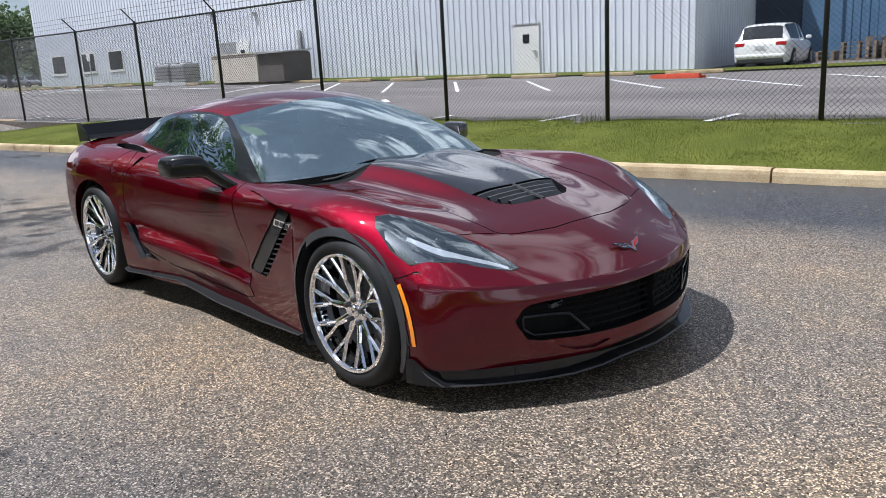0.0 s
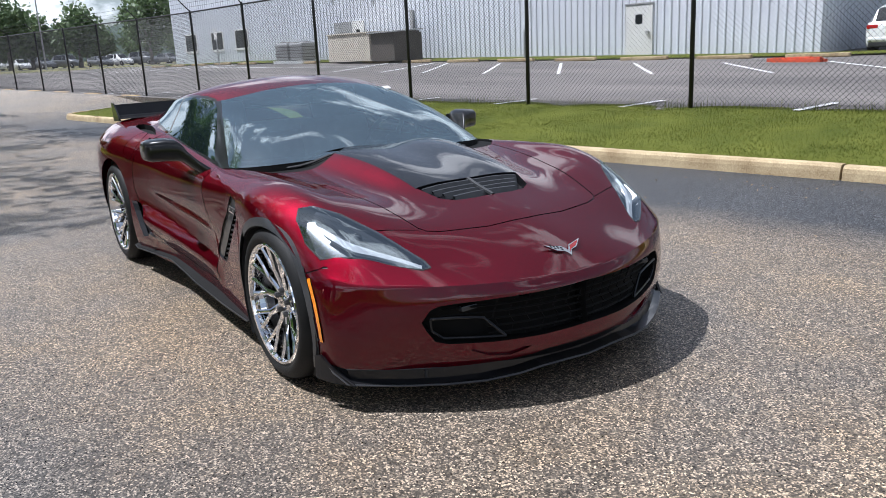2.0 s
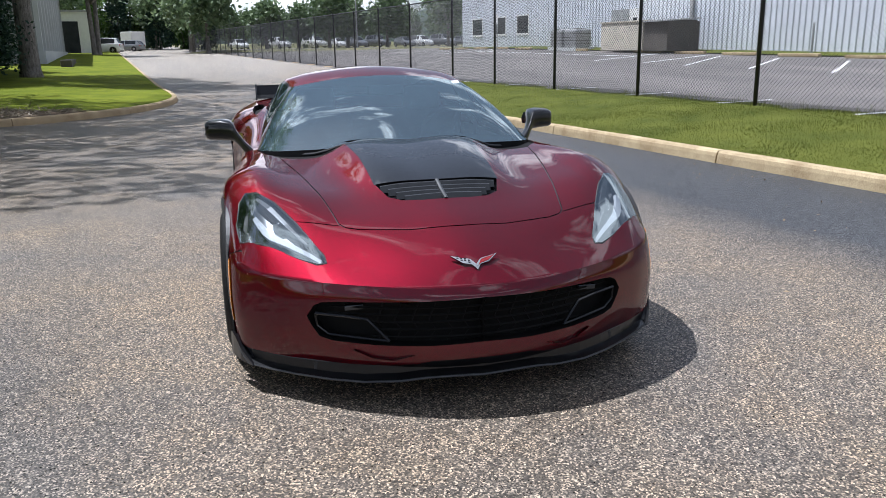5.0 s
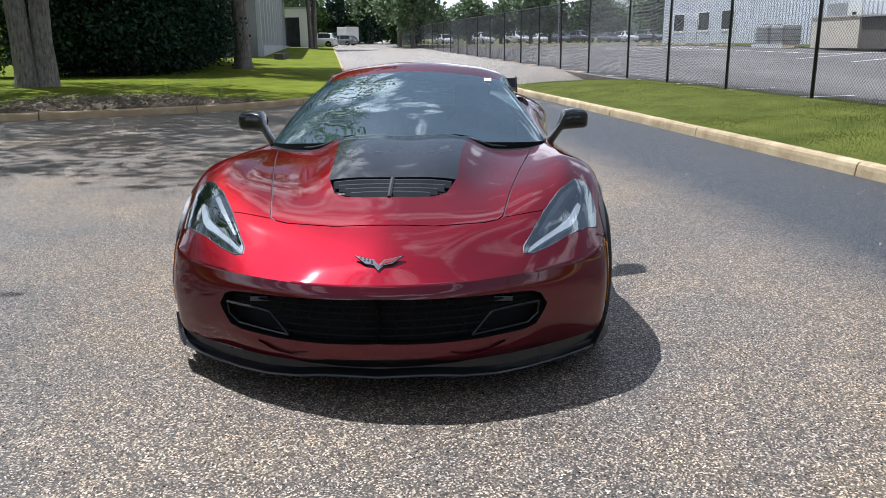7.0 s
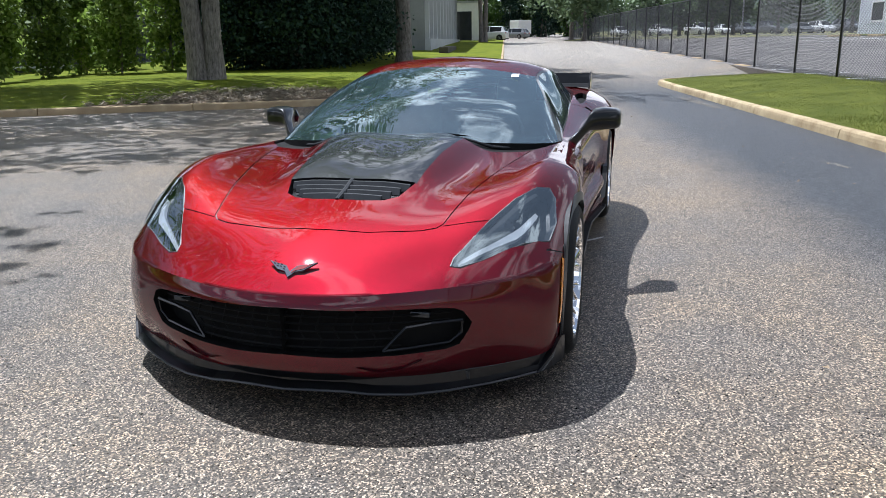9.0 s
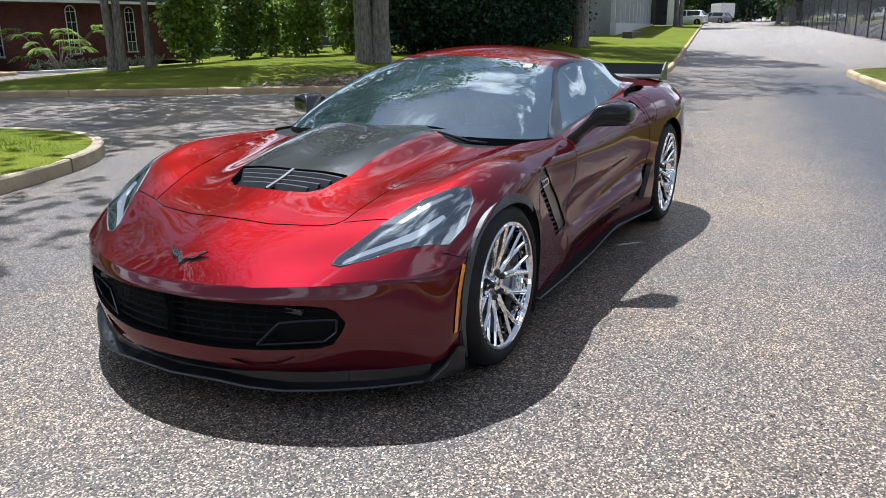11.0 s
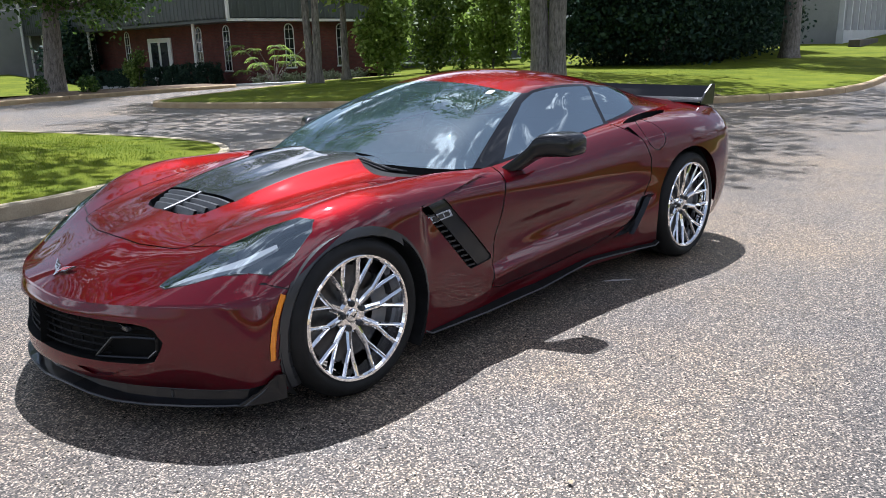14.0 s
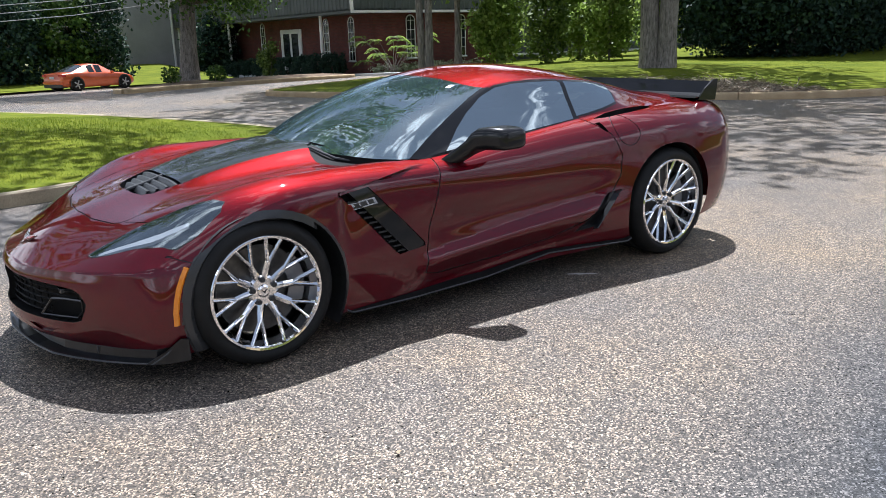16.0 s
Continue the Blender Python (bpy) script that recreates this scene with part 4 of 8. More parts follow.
pm = mesh_of("post", *(lambda b: ([v.co[:] for v in b.verts], [[v.index for v in f.verts] for f in b.faces]))((lambda b: (b.verts.index_update(), b)[1])(add_tube(tube([(0, 0, -0.3), (0, 0, 2.46), (0.0, -0.01, 2.5)], [0.034, 0.034, 0.02], 10), [(0, 0, 2.46), (0, -0.32, 2.78)], 0.016, 6))), FENCE, True)
for x in posts_x:
    o = child("post", pm, fence)
    o.matrix_basis = pose(x, fence_y(x), fence_z(x), 0, 0, math.degrees(math.atan(0.147)))
bm = bmesh.new()
add_tube(bm, [(x, fence_y(x), fence_z(x) + 2.44) for x in posts_x], 0.021, 8)
part("top_rail", bm, FENCE, fence)
for k in range(3):
    bm = bmesh.new()
    f = (k + 1) / 3
    pts = []
    for x0, x1 in zip(posts_x, posts_x[1:]):
        for q in (0.0, 0.5):
            x = x0 + (x1 - x0) * q
            pts.append((x, fence_y(x) - 0.31 * f, fence_z(x) + 2.47 + 0.31 * f - (0.012 if q else 0)))
    add_tube(bm, pts, 0.0035, 4)
    part("barbed_wire", bm, FENCE, fence)


def link_bay(xa, xb, pitch, thick):
    """The crossed wires of one bay, as two-sided thin strips."""
    verts, faces = [], []
    H = 2.4
    L = (xb - xa)
    n = int((L + H) / pitch)
    for sgn in (1, -1):
        for k in range(n + 1):
            s0 = k * pitch - (H if sgn > 0 else 0)
            a, b = (s0, 0.0), (s0 + H, H)
            if sgn < 0:
                a, b = (s0, H), (s0 + H, 0.0)
                a, b = (k * pitch - H, H), (k * pitch, 0.0)
            (x0, z0), (x1, z1) = a, b
            if x1 <= 0 or x0 >= L:
                continue
            if x0 < 0:
                z0 += (z1 - z0) * (0 - x0) / (x1 - x0)
                x0 = 0
            if x1 > L:
                z1 = z0 + (z1 - z0) * (L - x0) / (x1 - x0)
                x1 = L
            t = thick / 2
            i = len(verts)
            for xx, zz in ((x0, z0), (x1, z1)):
                X = xa + xx
                Y, Z = fence_y(X), fence_z(X) + 0.02 + zz
                verts += [(X, Y + 0.003 * sgn, Z + t * 1.41), (X, Y + 0.003 * sgn + 0.0035, Z), (X, Y + 0.003 * sgn, Z - t * 1.41), (X, Y + 0.003 * sgn - 0.0035, Z)]
            for q in range(4):
                faces.append((i + q, i + (q + 1) % 4, i + 4 + (q + 1) % 4, i + 4 + q))
    return mesh_of("chain_link", verts, faces, FENCE)


for x1, x0 in zip(posts_x, posts_x[1:]):
    near = x0 > -24
    o = child("chain_link", link_bay(x0, x1, 0.075 if near else (0.11 if x0 > -60 else 0.2), 0.0042 if near else (0.006 if x0 > -60 else 0.01)), fence)
# concrete blocks between the far posts
blk = box(-0.75, 0.75, -0.09, 0.09, 0, 0.16, 0.03)
blk_me = bpy.data.meshes.new("kerb_block")
blk.to_mesh(blk_me)
blk.free()
blk_me.materials.append(KERBOLD)
for x in posts_x:
    if x < -20:
        o = tagged(new("kerb_block", blk_me), "low grey concrete block at the fence foot", "kerb block", "fence blocks")
        xx = x - 1.2
        o.matrix_world = pose(xx, fence_y(xx) - 0.05, fence_z(xx) - 0.12, 0, 0, 8.4)


# ---- the sports car: body surface ----
from mathutils import kdtree

def spline(points, subs):
    """Points (first and last are ghosts) to a smooth run through the inner ones, with subs steps between them."""
    p = np.asarray(points, float)
    h = np.maximum(np.linalg.norm(np.diff(p, axis=0).reshape(len(p) - 1, -1), axis=1), 1e-4)
    out = []
    for i in range(1, len(p) - 2):
        m0 = ((p[i] - p[i - 1]) / h[i - 1] * h[i] + (p[i + 1] - p[i]) / h[i] * h[i - 1]) / (h[i] + h[i - 1])
        m1 = ((p[i + 1] - p[i]) / h[i] * h[i + 1] + (p[i + 2] - p[i + 1]) / h[i + 1] * h[i]) / (h[i] + h[i + 1])
        for k in range(subs):
            t = k / subs
            out.append((2 * t**3 - 3 * t**2 + 1) * p[i] + (t**3 - 2 * t**2 + t) * h[i] * m0 + (-2 * t**3 + 3 * t**2) * p[i + 1] + (t**3 - t**2) * h[i] * m1)
    out.append(p[-2])
    return np.array(out)


FLIP = np.array([1, -1, 1.0])


def surface(rows, nu, nv, low_k=None, high_k=None, mirror_k=False, mirror_s=False):
    """A smooth grid through rows[s][k]; ghosts beyond the edges are given or run straight on."""
    c = np.asarray(rows, float)
    lo = c[:, 1] * FLIP if mirror_k else (low_k if low_k is not None else 2 * c[:, 0] - c[:, 1])
    hi = high_k if high_k is not None else 2 * c[:, -1] - c[:, -2]
    c = np.concatenate([lo[:, None], c, hi[:, None]], 1)
    first = c[1] * FLIP if mirror_s else 2 * c[0] - c[1]
    c = np.concatenate([first[None], c, (2 * c[-1] - c[-2])[None]], 0)
    along = np.stack([spline(c[:, k], nu) for k in range(c.shape[1])], 1)
    return np.stack([spline(along[s], nv) for s in range(len(along))], 0)


# upper body, from the nose edge to the tail: centre line to shoulder
UPPER = [
    [(2.200, 0, 0.465), (2.180, 0.22, 0.468), (2.105, 0.45, 0.475), (1.990, 0.66, 0.482), (1.885, 0.80, 0.488), (1.755, 0.893, 0.495)],
    [(2.112, 0, 0.522), (2.085, 0.22, 0.519), (2.005, 0.45, 0.523), (1.890, 0.66, 0.553), (1.790, 0.80, 0.568), (1.660, 0.912, 0.530)],
    [(1.870, 0, 0.627), (1.855, 0.22, 0.620), (1.800, 0.46, 0.630), (1.725, 0.66, 0.655), (1.635, 0.80, 0.668), (1.520, 0.922, 0.610)],
    [(1.640, 0, 0.695), (1.625, 0.22, 0.690), (1.598, 0.43, 0.688), (1.540, 0.66, 0.727), (1.465, 0.80, 0.748), (1.380, 0.928, 0.685)],
    [(1.380, 0, 0.768), (1.375, 0.275, 0.763), (1.368, 0.40, 0.728), (1.325, 0.64, 0.755), (1.260, 0.80, 0.792), (1.180, 0.930, 0.730)],
    [(1.080, 0, 0.825), (1.075, 0.305, 0.819), (1.068, 0.43, 0.770), (1.030, 0.64, 0.772), (0.990, 0.79, 0.798), (0.950, 0.912, 0.730)],
    [(0.800, 0, 0.858), (0.780, 0.335, 0.846), (0.745, 0.47, 0.796), (0.710, 0.65, 0.784), (0.690, 0.77, 0.793), (0.680, 0.893, 0.728)],
    [(0.400, 0, 0.840), (0.400, 0.30, 0.830), (0.370, 0.52, 0.800), (0.355, 0.66, 0.788), (0.350, 0.765, 0.788), (0.345, 0.872, 0.732)],
    [(-0.200, 0, 0.820), (-0.200, 0.30, 0.820), (-0.200, 0.52, 0.820), (-0.200, 0.65, 0.825), (-0.200, 0.750, 0.832), (-0.200, 0.862, 0.752)],
    [(-0.740, 0, 0.840), (-0.740, 0.30, 0.845), (-0.740, 0.52, 0.860), (-0.740, 0.66, 0.885), (-0.740, 0.745, 0.882), (-0.740, 0.880, 0.786)],
    [(-1.080, 0, 0.880), (-1.080, 0.30, 0.885), (-1.080, 0.52, 0.900), (-1.080, 0.66, 0.912), (-1.080, 0.785, 0.902), (-1.080, 0.918, 0.812)],
    [(-1.380, 0, 0.930), (-1.380, 0.30, 0.930), (-1.380, 0.52, 0.930), (-1.380, 0.67, 0.925), (-1.380, 0.805, 0.908), (-1.380, 0.948, 0.818)],
    [(-1.730, 0, 0.955), (-1.730, 0.30, 0.950), (-1.730, 0.52, 0.943), (-1.730, 0.67, 0.932), (-1.730, 0.805, 0.908), (-1.730, 0.942, 0.805)],
    [(-2.000, 0, 0.955), (-2.000, 0.30, 0.950), (-1.995, 0.52, 0.940), (-1.985, 0.66, 0.925), (-1.970, 0.785, 0.895), (-1.950, 0.905, 0.780)],
    [(-2.170, 0, 0.930), (-2.165, 0.30, 0.927), (-2.145, 0.50, 0.917), (-2.120, 0.63, 0.900), (-2.090, 0.745, 0.865), (-2.060, 0.842, 0.750)],
]
# lower body: round the front and along the side, from the shoulder to the sill
LOWER_FRONT = [
    [(2.218, 0, 0.430), (2.215, 0, 0.345), (2.225, 0, 0.262), (2.225, 0, 0.195), (2.180, 0, 0.125)],
    [(2.197, 0.22, 0.430), (2.190, 0.22, 0.345), (2.198, 0.22, 0.258), (2.198, 0.22, 0.192), (2.155, 0.22, 0.125)],
    [(2.118, 0.45, 0.425), (2.112, 0.455, 0.345), (2.112, 0.455, 0.252), (2.105, 0.455, 0.188), (2.070, 0.45, 0.125)],
    [(2.000, 0.667, 0.415), (1.998, 0.675, 0.345), (1.990, 0.675, 0.255), (1.975, 0.665, 0.188), (1.955, 0.65, 0.125)],
    [(1.893, 0.805, 0.410), (1.895, 0.81, 0.345), (1.892, 0.81, 0.255), (1.885, 0.80, 0.188), (1.870, 0.785, 0.125)],
    [(1.765, 0.905, 0.410), (1.775, 0.908, 0.345), (1.785, 0.900, 0.255), (1.795, 0.888, 0.188), (1.800, 0.868, 0.125)],
]
LOWER_SIDE = [
    [(1.668, 0.928, 0.430), (1.680, 0.928, 0.345), (1.695, 0.920, 0.255), (1.710, 0.910, 0.188), (1.72, 0.895, 0.130)],
    [(1.520, 0.945, 0.490), (1.520, 0.952, 0.380), (1.520, 0.948, 0.270), (1.520, 0.935, 0.200), (1.52, 0.920, 0.140)],
    [(1.375, 0.955, 0.560), (1.370, 0.960, 0.430), (1.370, 0.955, 0.300), (1.370, 0.940, 0.210), (1.37, 0.925, 0.140)],
    [(1.175, 0.952, 0.600), (1.170, 0.955, 0.460), (1.165, 0.950, 0.320), (1.160, 0.935, 0.215), (1.16, 0.920, 0.140)],
    [(0.950, 0.925, 0.600), (0.950, 0.928, 0.460), (0.950, 0.922, 0.320), (0.950, 0.912, 0.215), (0.95, 0.905, 0.140)],
    [(0.680, 0.895, 0.600), (0.680, 0.888, 0.460), (0.680, 0.886, 0.320), (0.680, 0.882, 0.215), (0.68, 0.880, 0.140)],
    [(0.345, 0.888, 0.600), (0.345, 0.862, 0.460), (0.345, 0.876, 0.330), (0.345, 0.860, 0.215), (0.345, 0.855, 0.140)],
    [(-0.200, 0.890, 0.610), (-0.200, 0.868, 0.470), (-0.200, 0.897, 0.350), (-0.200, 0.868, 0.225), (-0.2, 0.860, 0.140)],
    [(-0.740, 0.910, 0.640), (-0.740, 0.912, 0.490), (-0.740, 0.942, 0.370), (-0.740, 0.925, 0.240), (-0.74, 0.905, 0.140)],
    [(-1.080, 0.950, 0.660), (-1.080, 0.965, 0.510), (-1.080, 0.970, 0.370), (-1.080, 0.960, 0.250), (-1.08, 0.935, 0.150)],
    [(-1.380, 0.978, 0.670), (-1.380, 0.985, 0.520), (-1.380, 0.982, 0.380), (-1.380, 0.970, 0.270), (-1.38, 0.945, 0.170)],
    [(-1.730, 0.970, 0.660), (-1.730, 0.972, 0.520), (-1.730, 0.965, 0.390), (-1.730, 0.948, 0.290), (-1.73, 0.920, 0.200)],
    [(-1.955, 0.925, 0.640), (-1.960, 0.925, 0.520), (-1.960, 0.915, 0.400), (-1.955, 0.895, 0.300), (-1.95, 0.865, 0.220)],
    [(-2.080, 0.850, 0.630), (-2.085, 0.850, 0.520), (-2.085, 0.840, 0.410), (-2.080, 0.825, 0.310), (-2.07, 0.800, 0.230)],
]
LOWER_TAIL = [
    [(-2.145, 0.50, 0.917), (-2.150, 0.50, 0.760), (-2.160, 0.50, 0.580), (-2.170, 0.50, 0.430), (-2.150, 0.50, 0.310), (-2.10, 0.50, 0.230)],
    [(-2.170, 0.0, 0.930), (-2.175, 0.0, 0.770), (-2.185, 0.0, 0.590), (-2.190, 0.0, 0.430), (-2.170, 0.0, 0.310), (-2.12, 0.0, 0.230)],
]
# glasshouse: centre line, pane edge, pillar, belt
HOUSE = [
    [(0.835, 0.000, 0.845), (0.748, 0.384, 0.815), (0.485, 0.768, 0.790), (0.450, 0.774, 0.789), (0.432, 0.779, 0.785), (0.410, 0.786, 0.770)],
    [(0.550, 0.000, 0.985), (0.481, 0.350, 0.966), (0.272, 0.700, 0.908), (0.195, 0.716, 0.882), (0.180, 0.738, 0.846), (0.165, 0.764, 0.790)],
    [(0.260, 0.000, 1.085), (0.210, 0.314, 1.066), (0.058, 0.628, 1.010), (-0.015, 0.642, 0.992), (-0.030, 0.692, 0.912), (-0.045, 0.758, 0.808)],
    [(-0.030, 0.000, 1.160), (-0.066, 0.275, 1.144), (-0.174, 0.549, 1.096), (-0.225, 0.562, 1.092), (-0.240, 0.660, 0.968), (-0.250, 0.750, 0.828)],
    [(-0.360, 0.000, 1.205), (-0.370, 0.253, 1.190), (-0.400, 0.505, 1.146), (-0.440, 0.574, 1.120), (-0.450, 0.660, 0.990), (-0.460, 0.738, 0.850)],
    [(-0.700, 0.000, 1.200), (-0.702, 0.250, 1.185), (-0.710, 0.500, 1.142), (-0.720, 0.574, 1.116), (-0.730, 0.650, 1.000), (-0.740, 0.724, 0.876)],
    [(-1.000, 0.000, 1.158), (-1.000, 0.242, 1.145), (-1.000, 0.485, 1.106), (-1.000, 0.562, 1.088), (-1.010, 0.642, 0.992), (-1.020, 0.712, 0.898)],
    [(-1.300, 0.000, 1.095), (-1.300, 0.228, 1.083), (-1.300, 0.455, 1.048), (-1.300, 0.530, 1.025), (-1.305, 0.610, 0.965), (-1.310, 0.700, 0.912)],
    [(-1.620, 0.000, 1.020), (-1.620, 0.205, 1.011), (-1.620, 0.410, 0.985), (-1.620, 0.485, 0.970), (-1.620, 0.580, 0.948), (-1.620, 0.690, 0.922)],
    [(-1.930, 0.000, 0.962), (-1.930, 0.200, 0.958), (-1.930, 0.400, 0.948), (-1.930, 0.485, 0.942), (-1.930, 0.580, 0.936), (-1.930, 0.680, 0.920)],
]
NU, NV = 9, 8
up = np.asarray(UPPER, float)
lower = [[up[0, k], *LOWER_FRONT[k]] for k in range(6)] + [[up[s + 1, 5], *LOWER_SIDE[s]] for s in range(14)] + LOWER_TAIL
lower = np.asarray(lower, float)
hi_ghost = np.concatenate([lower[5:6, 1], lower[6:20, 1]], 0)
gridU = surface(UPPER, NU, NV, high_k=hi_ghost, mirror_k=True)
lo_ghost = 2 * lower[:, 0] - lower[:, 1]
lo_ghost[6:20] = up[1:, 4]
gridL = surface(lower, NV, NV, low_k=lo_ghost, mirror_s=True)
gridL[: 5 * NV + 1, 0] = gridU[0]
side_u = gridU[:, -1]
for s in range(14):
    a, b = s * NU, (s + 1) * NU
    for k in range(NV + 1):
        t = a + (b - a) * k / NV
        i = min(int(t), len(side_u) - 2)
        gridL[5 * NV + s * NV + k, 0] = side_u[i] * (1 - (t - i)) + side_u[i + 1] * (t - i)
gridG = surface(HOUSE, NU, NV, mirror_k=True)

body = bmesh.new()
tag = body.faces.layers.int.new("patch")
tag_s = body.faces.layers.float.new("s")
tag_k = body.faces.layers.float.new("k")


def lay(grid, code, ns, nk, flip):
    vs = [[body.verts.new(p) for p in row] for row in grid]
    for i in range(len(grid) - 1):
        for j in range(len(grid[0]) - 1):
            q = (vs[i][j], vs[i + 1][j], vs[i + 1][j + 1], vs[i][j + 1])
            f = body.faces.new(q[::-1] if flip else q)
            f[tag], f[tag_s], f[tag_k] = code, (i + 0.5) / ns, (j + 0.5) / nk


lay(gridU, 0, NU, NV, True)
lay(gridL, 1, NV, NV, True)
lay(gridG, 2, NU, NV, True)
bmesh.ops.remove_doubles(body, verts=body.verts, dist=0.0004)

AX = {"xy": (0, 1), "xz": (0, 2), "yz": (1, 2)}


def cut(poly, plane, keep, closed=True):
    """Cut the edges of an outline, seen along an axis, into the body faces that keep() takes."""
    a, b = AX[plane]
    third = ({0, 1, 2} - {a, b}).pop()
    lo = [min(p[i] for p in poly) - 0.03 for i in (0, 1)]
    hi = [max(p[i] for p in poly) + 0.03 for i in (0, 1)]
    cand = set()
    for f in body.faces:
        c = f.calc_center_median()
        if lo[0] <= c[a] <= hi[0] and lo[1] <= c[b] <= hi[1] and keep(f, c):
            cand.add(f)
    n = len(poly)
    for i in range(n if closed else n - 1):
        p, q = Vector(poly[i]), Vector(poly[(i + 1) % n])
        d = (q - p)
        if d.length < 1e-6:
            continue
        d.normalize()
        near = []
        for f in cand:
            if not f.is_valid:
                continue
            xs = [(v.co[a], v.co[b]) for v in f.verts]
            t0 = min((Vector(x) - p).dot(d) for x in xs)
            t1 = max((Vector(x) - p).dot(d) for x in xs)
            s = [(Vector(x) - p).cross(d) for x in xs]
            if t1 > -0.001 and t0 < (q - p).length + 0.001 and min(s) < -1e-6 and max(s) > 1e-6:
                near.append(f)
        if not near:
            continue
        co, no = [0.0] * 3, [0.0] * 3
        co[a], co[b] = p
        no[a], no[b] = -d[1], d[0]
        geom = list({v for f in near for v in f.verts}) + list({e for f in near for e in f.edges}) + near
        r = bmesh.ops.bisect_plane(body, geom=geom, dist=1e-5, plane_co=co, plane_no=no)
        cand = {f for f in cand if f.is_valid} | {g for g in r["geom"] if isinstance(g, bmesh.types.BMFace)}


def ribbon(line, w):
    """The outline of a thin band along a line."""
    pts = [Vector(p) for p in line]
    left, right = [], []
    for i, p in enumerate(pts):
        d = (pts[min(i + 1, len(pts) - 1)] - pts[max(i - 1, 0)]).normalized()
        nrm = Vector((-d.y, d.x)) * w / 2
        left.append(tuple(p + nrm))
        right.append(tuple(p - nrm))
    return left + right[::-1]


def grown(poly, d):
    """An outline pushed outwards by d."""
    n = len(poly)
    area = sum(poly[i][0] * poly[(i + 1) % n][1] - poly[(i + 1) % n][0] * poly[i][1] for i in range(n))
    out = []
    for i in range(n):
        a, b = Vector(poly[i - 1]), Vector(poly[(i + 1) % n])
        t = (b - a).normalized() * (1 if area > 0 else -1)
        out.append((poly[i][0] + t.y * d, poly[i][1] - t.x * d))
    return out


def ring(cx, cz, r, n=40):
    return [(cx + r * math.cos(2 * math.pi * k / n), cz + r * math.sin(2 * math.pi * k / n)) for k in range(n)]


FW, RW = (1.337, 0.302), (-1.335, 0.335)
GRILLE = [(-0.01, 0.425), (0.35, 0.418), (0.53, 0.412), (0.582, 0.406), (0.61, 0.392), (0.637, 0.348), (0.625, 0.318), (0.595, 0.270), (0.55, 0.256), (0.40, 0.248), (0.20, 0.248), (-0.01, 0.255)]
VALANCE = [(-0.01, 0.192), (0.19, 0.189), (0.25, 0.174), (0.34, 0.163), (0.5, 0.157), (0.7, 0.157), (0.86, 0.167), (0.93, 0.187), (0.93, 0.09), (-0.01, 0.09)]
SLOT = [(0.255, 0.212), (0.47, 0.228), (0.475, 0.222), (0.41, 0.194), (0.335, 0.186)]
LIGHT = [(1.966, 0.548), (1.93, 0.552), (1.75, 0.64), (1.60, 0.722), (1.50, 0.792), (1.468, 0.838), (1.50, 0.866), (1.60, 0.882), (1.70, 0.868), (1.79, 0.785), (1.91, 0.65), (1.962, 0.582)]
VENT = [(1.462, -0.01), (1.462, 0.281), (1.589, 0.243), (1.628, 0.19), (1.645, 0.10), (1.648, -0.01)]
INSERT = [(1.468, -0.01), (1.468, 0.285), (1.10, 0.305), (0.79, 0.34), (0.70, 0.345), (0.70, -0.01)]
HOODLINE = [(1.882, -0.01), (1.868, 0.20), (1.828, 0.40), (1.805, 0.455), (1.775, 0.478), (1.70, 0.492), (1.40, 0.552), (1.00, 0.632), (0.785, 0.668)]
HOOD = HOODLINE + [(0.60, 0.60), (0.60, -0.01)]
NOSELINE = [(1.79, 0.476), (1.735, 0.655)]
BUMPLINE = [(1.76, 0.555), (1.66, 0.518), (1.60, 0.50)]
SIDEVENT = [(0.952, 0.690), (0.79, 0.709), (0.47, 0.385), (0.474, 0.368), (0.632, 0.354), (0.66, 0.375)]
INTAKE = [(-0.54, 0.272), (-0.66, 0.365), (-0.75, 0.43), (-0.81, 0.468), (-0.905, 0.478), (-0.87, 0.44), (-0.78, 0.35), (-0.70, 0.285)]
DOORLINE = [(0.352, 0.80), (0.365, 0.765), (0.44, 0.45), (0.478, 0.225), (0.40, 0.212), (0.0, 0.222), (-0.36, 0.262), (-0.62, 0.34), (-0.82, 0.45), (-0.90, 0.56), (-0.915, 0.68), (-0.86, 0.80), (-0.74, 0.90)]
HAUNCH = [(-0.83, 0.772), (-0.97, 0.735), (-1.17, 0.705), (-1.33, 0.715), (-1.375, 0.745), (-1.30, 0.782), (-1.12, 0.796), (-0.92, 0.79)]
DGLASS = [(0.245, 0.806), (0.13, 0.905), (0.03, 0.975), (-0.11, 1.047), (-0.25, 1.092), (-0.36, 1.106), (-0.5, 1.110), (-0.70, 1.104), (-0.722, 1.095), (-0.722, 0.89), (-0.45, 0.866), (-0.1, 0.832)]
QGLASS = [(-0.756, 1.100), (-0.95, 1.084), (-1.09, 1.060), (-1.15, 1.038), (-1.168, 1.005), (-1.148, 0.957), (-1.0, 0.932), (-0.85, 0.913), (-0.756, 0.903)]
ROOFSEAM = [(-0.752, -0.01), (-0.752, 0.56)]
COWL = [(0.75, 0.24), (0.80, 0.30), (0.835, 0.40), (0.842, 0.48), (0.82, 0.57), (0.785, 0.665), (0.70, 0.735), (0.55, 0.765), (0.40, 0.77), (0.40, 0.24)]
CREASE = [(0.958, 0.706), (0.83, 0.722), (0.60, 0.752), (0.385, 0.776)]
FLANKLINE = [(0.47, 0.335), (0.1, 0.372), (-0.3, 0.418), (-0.74, 0.46)]
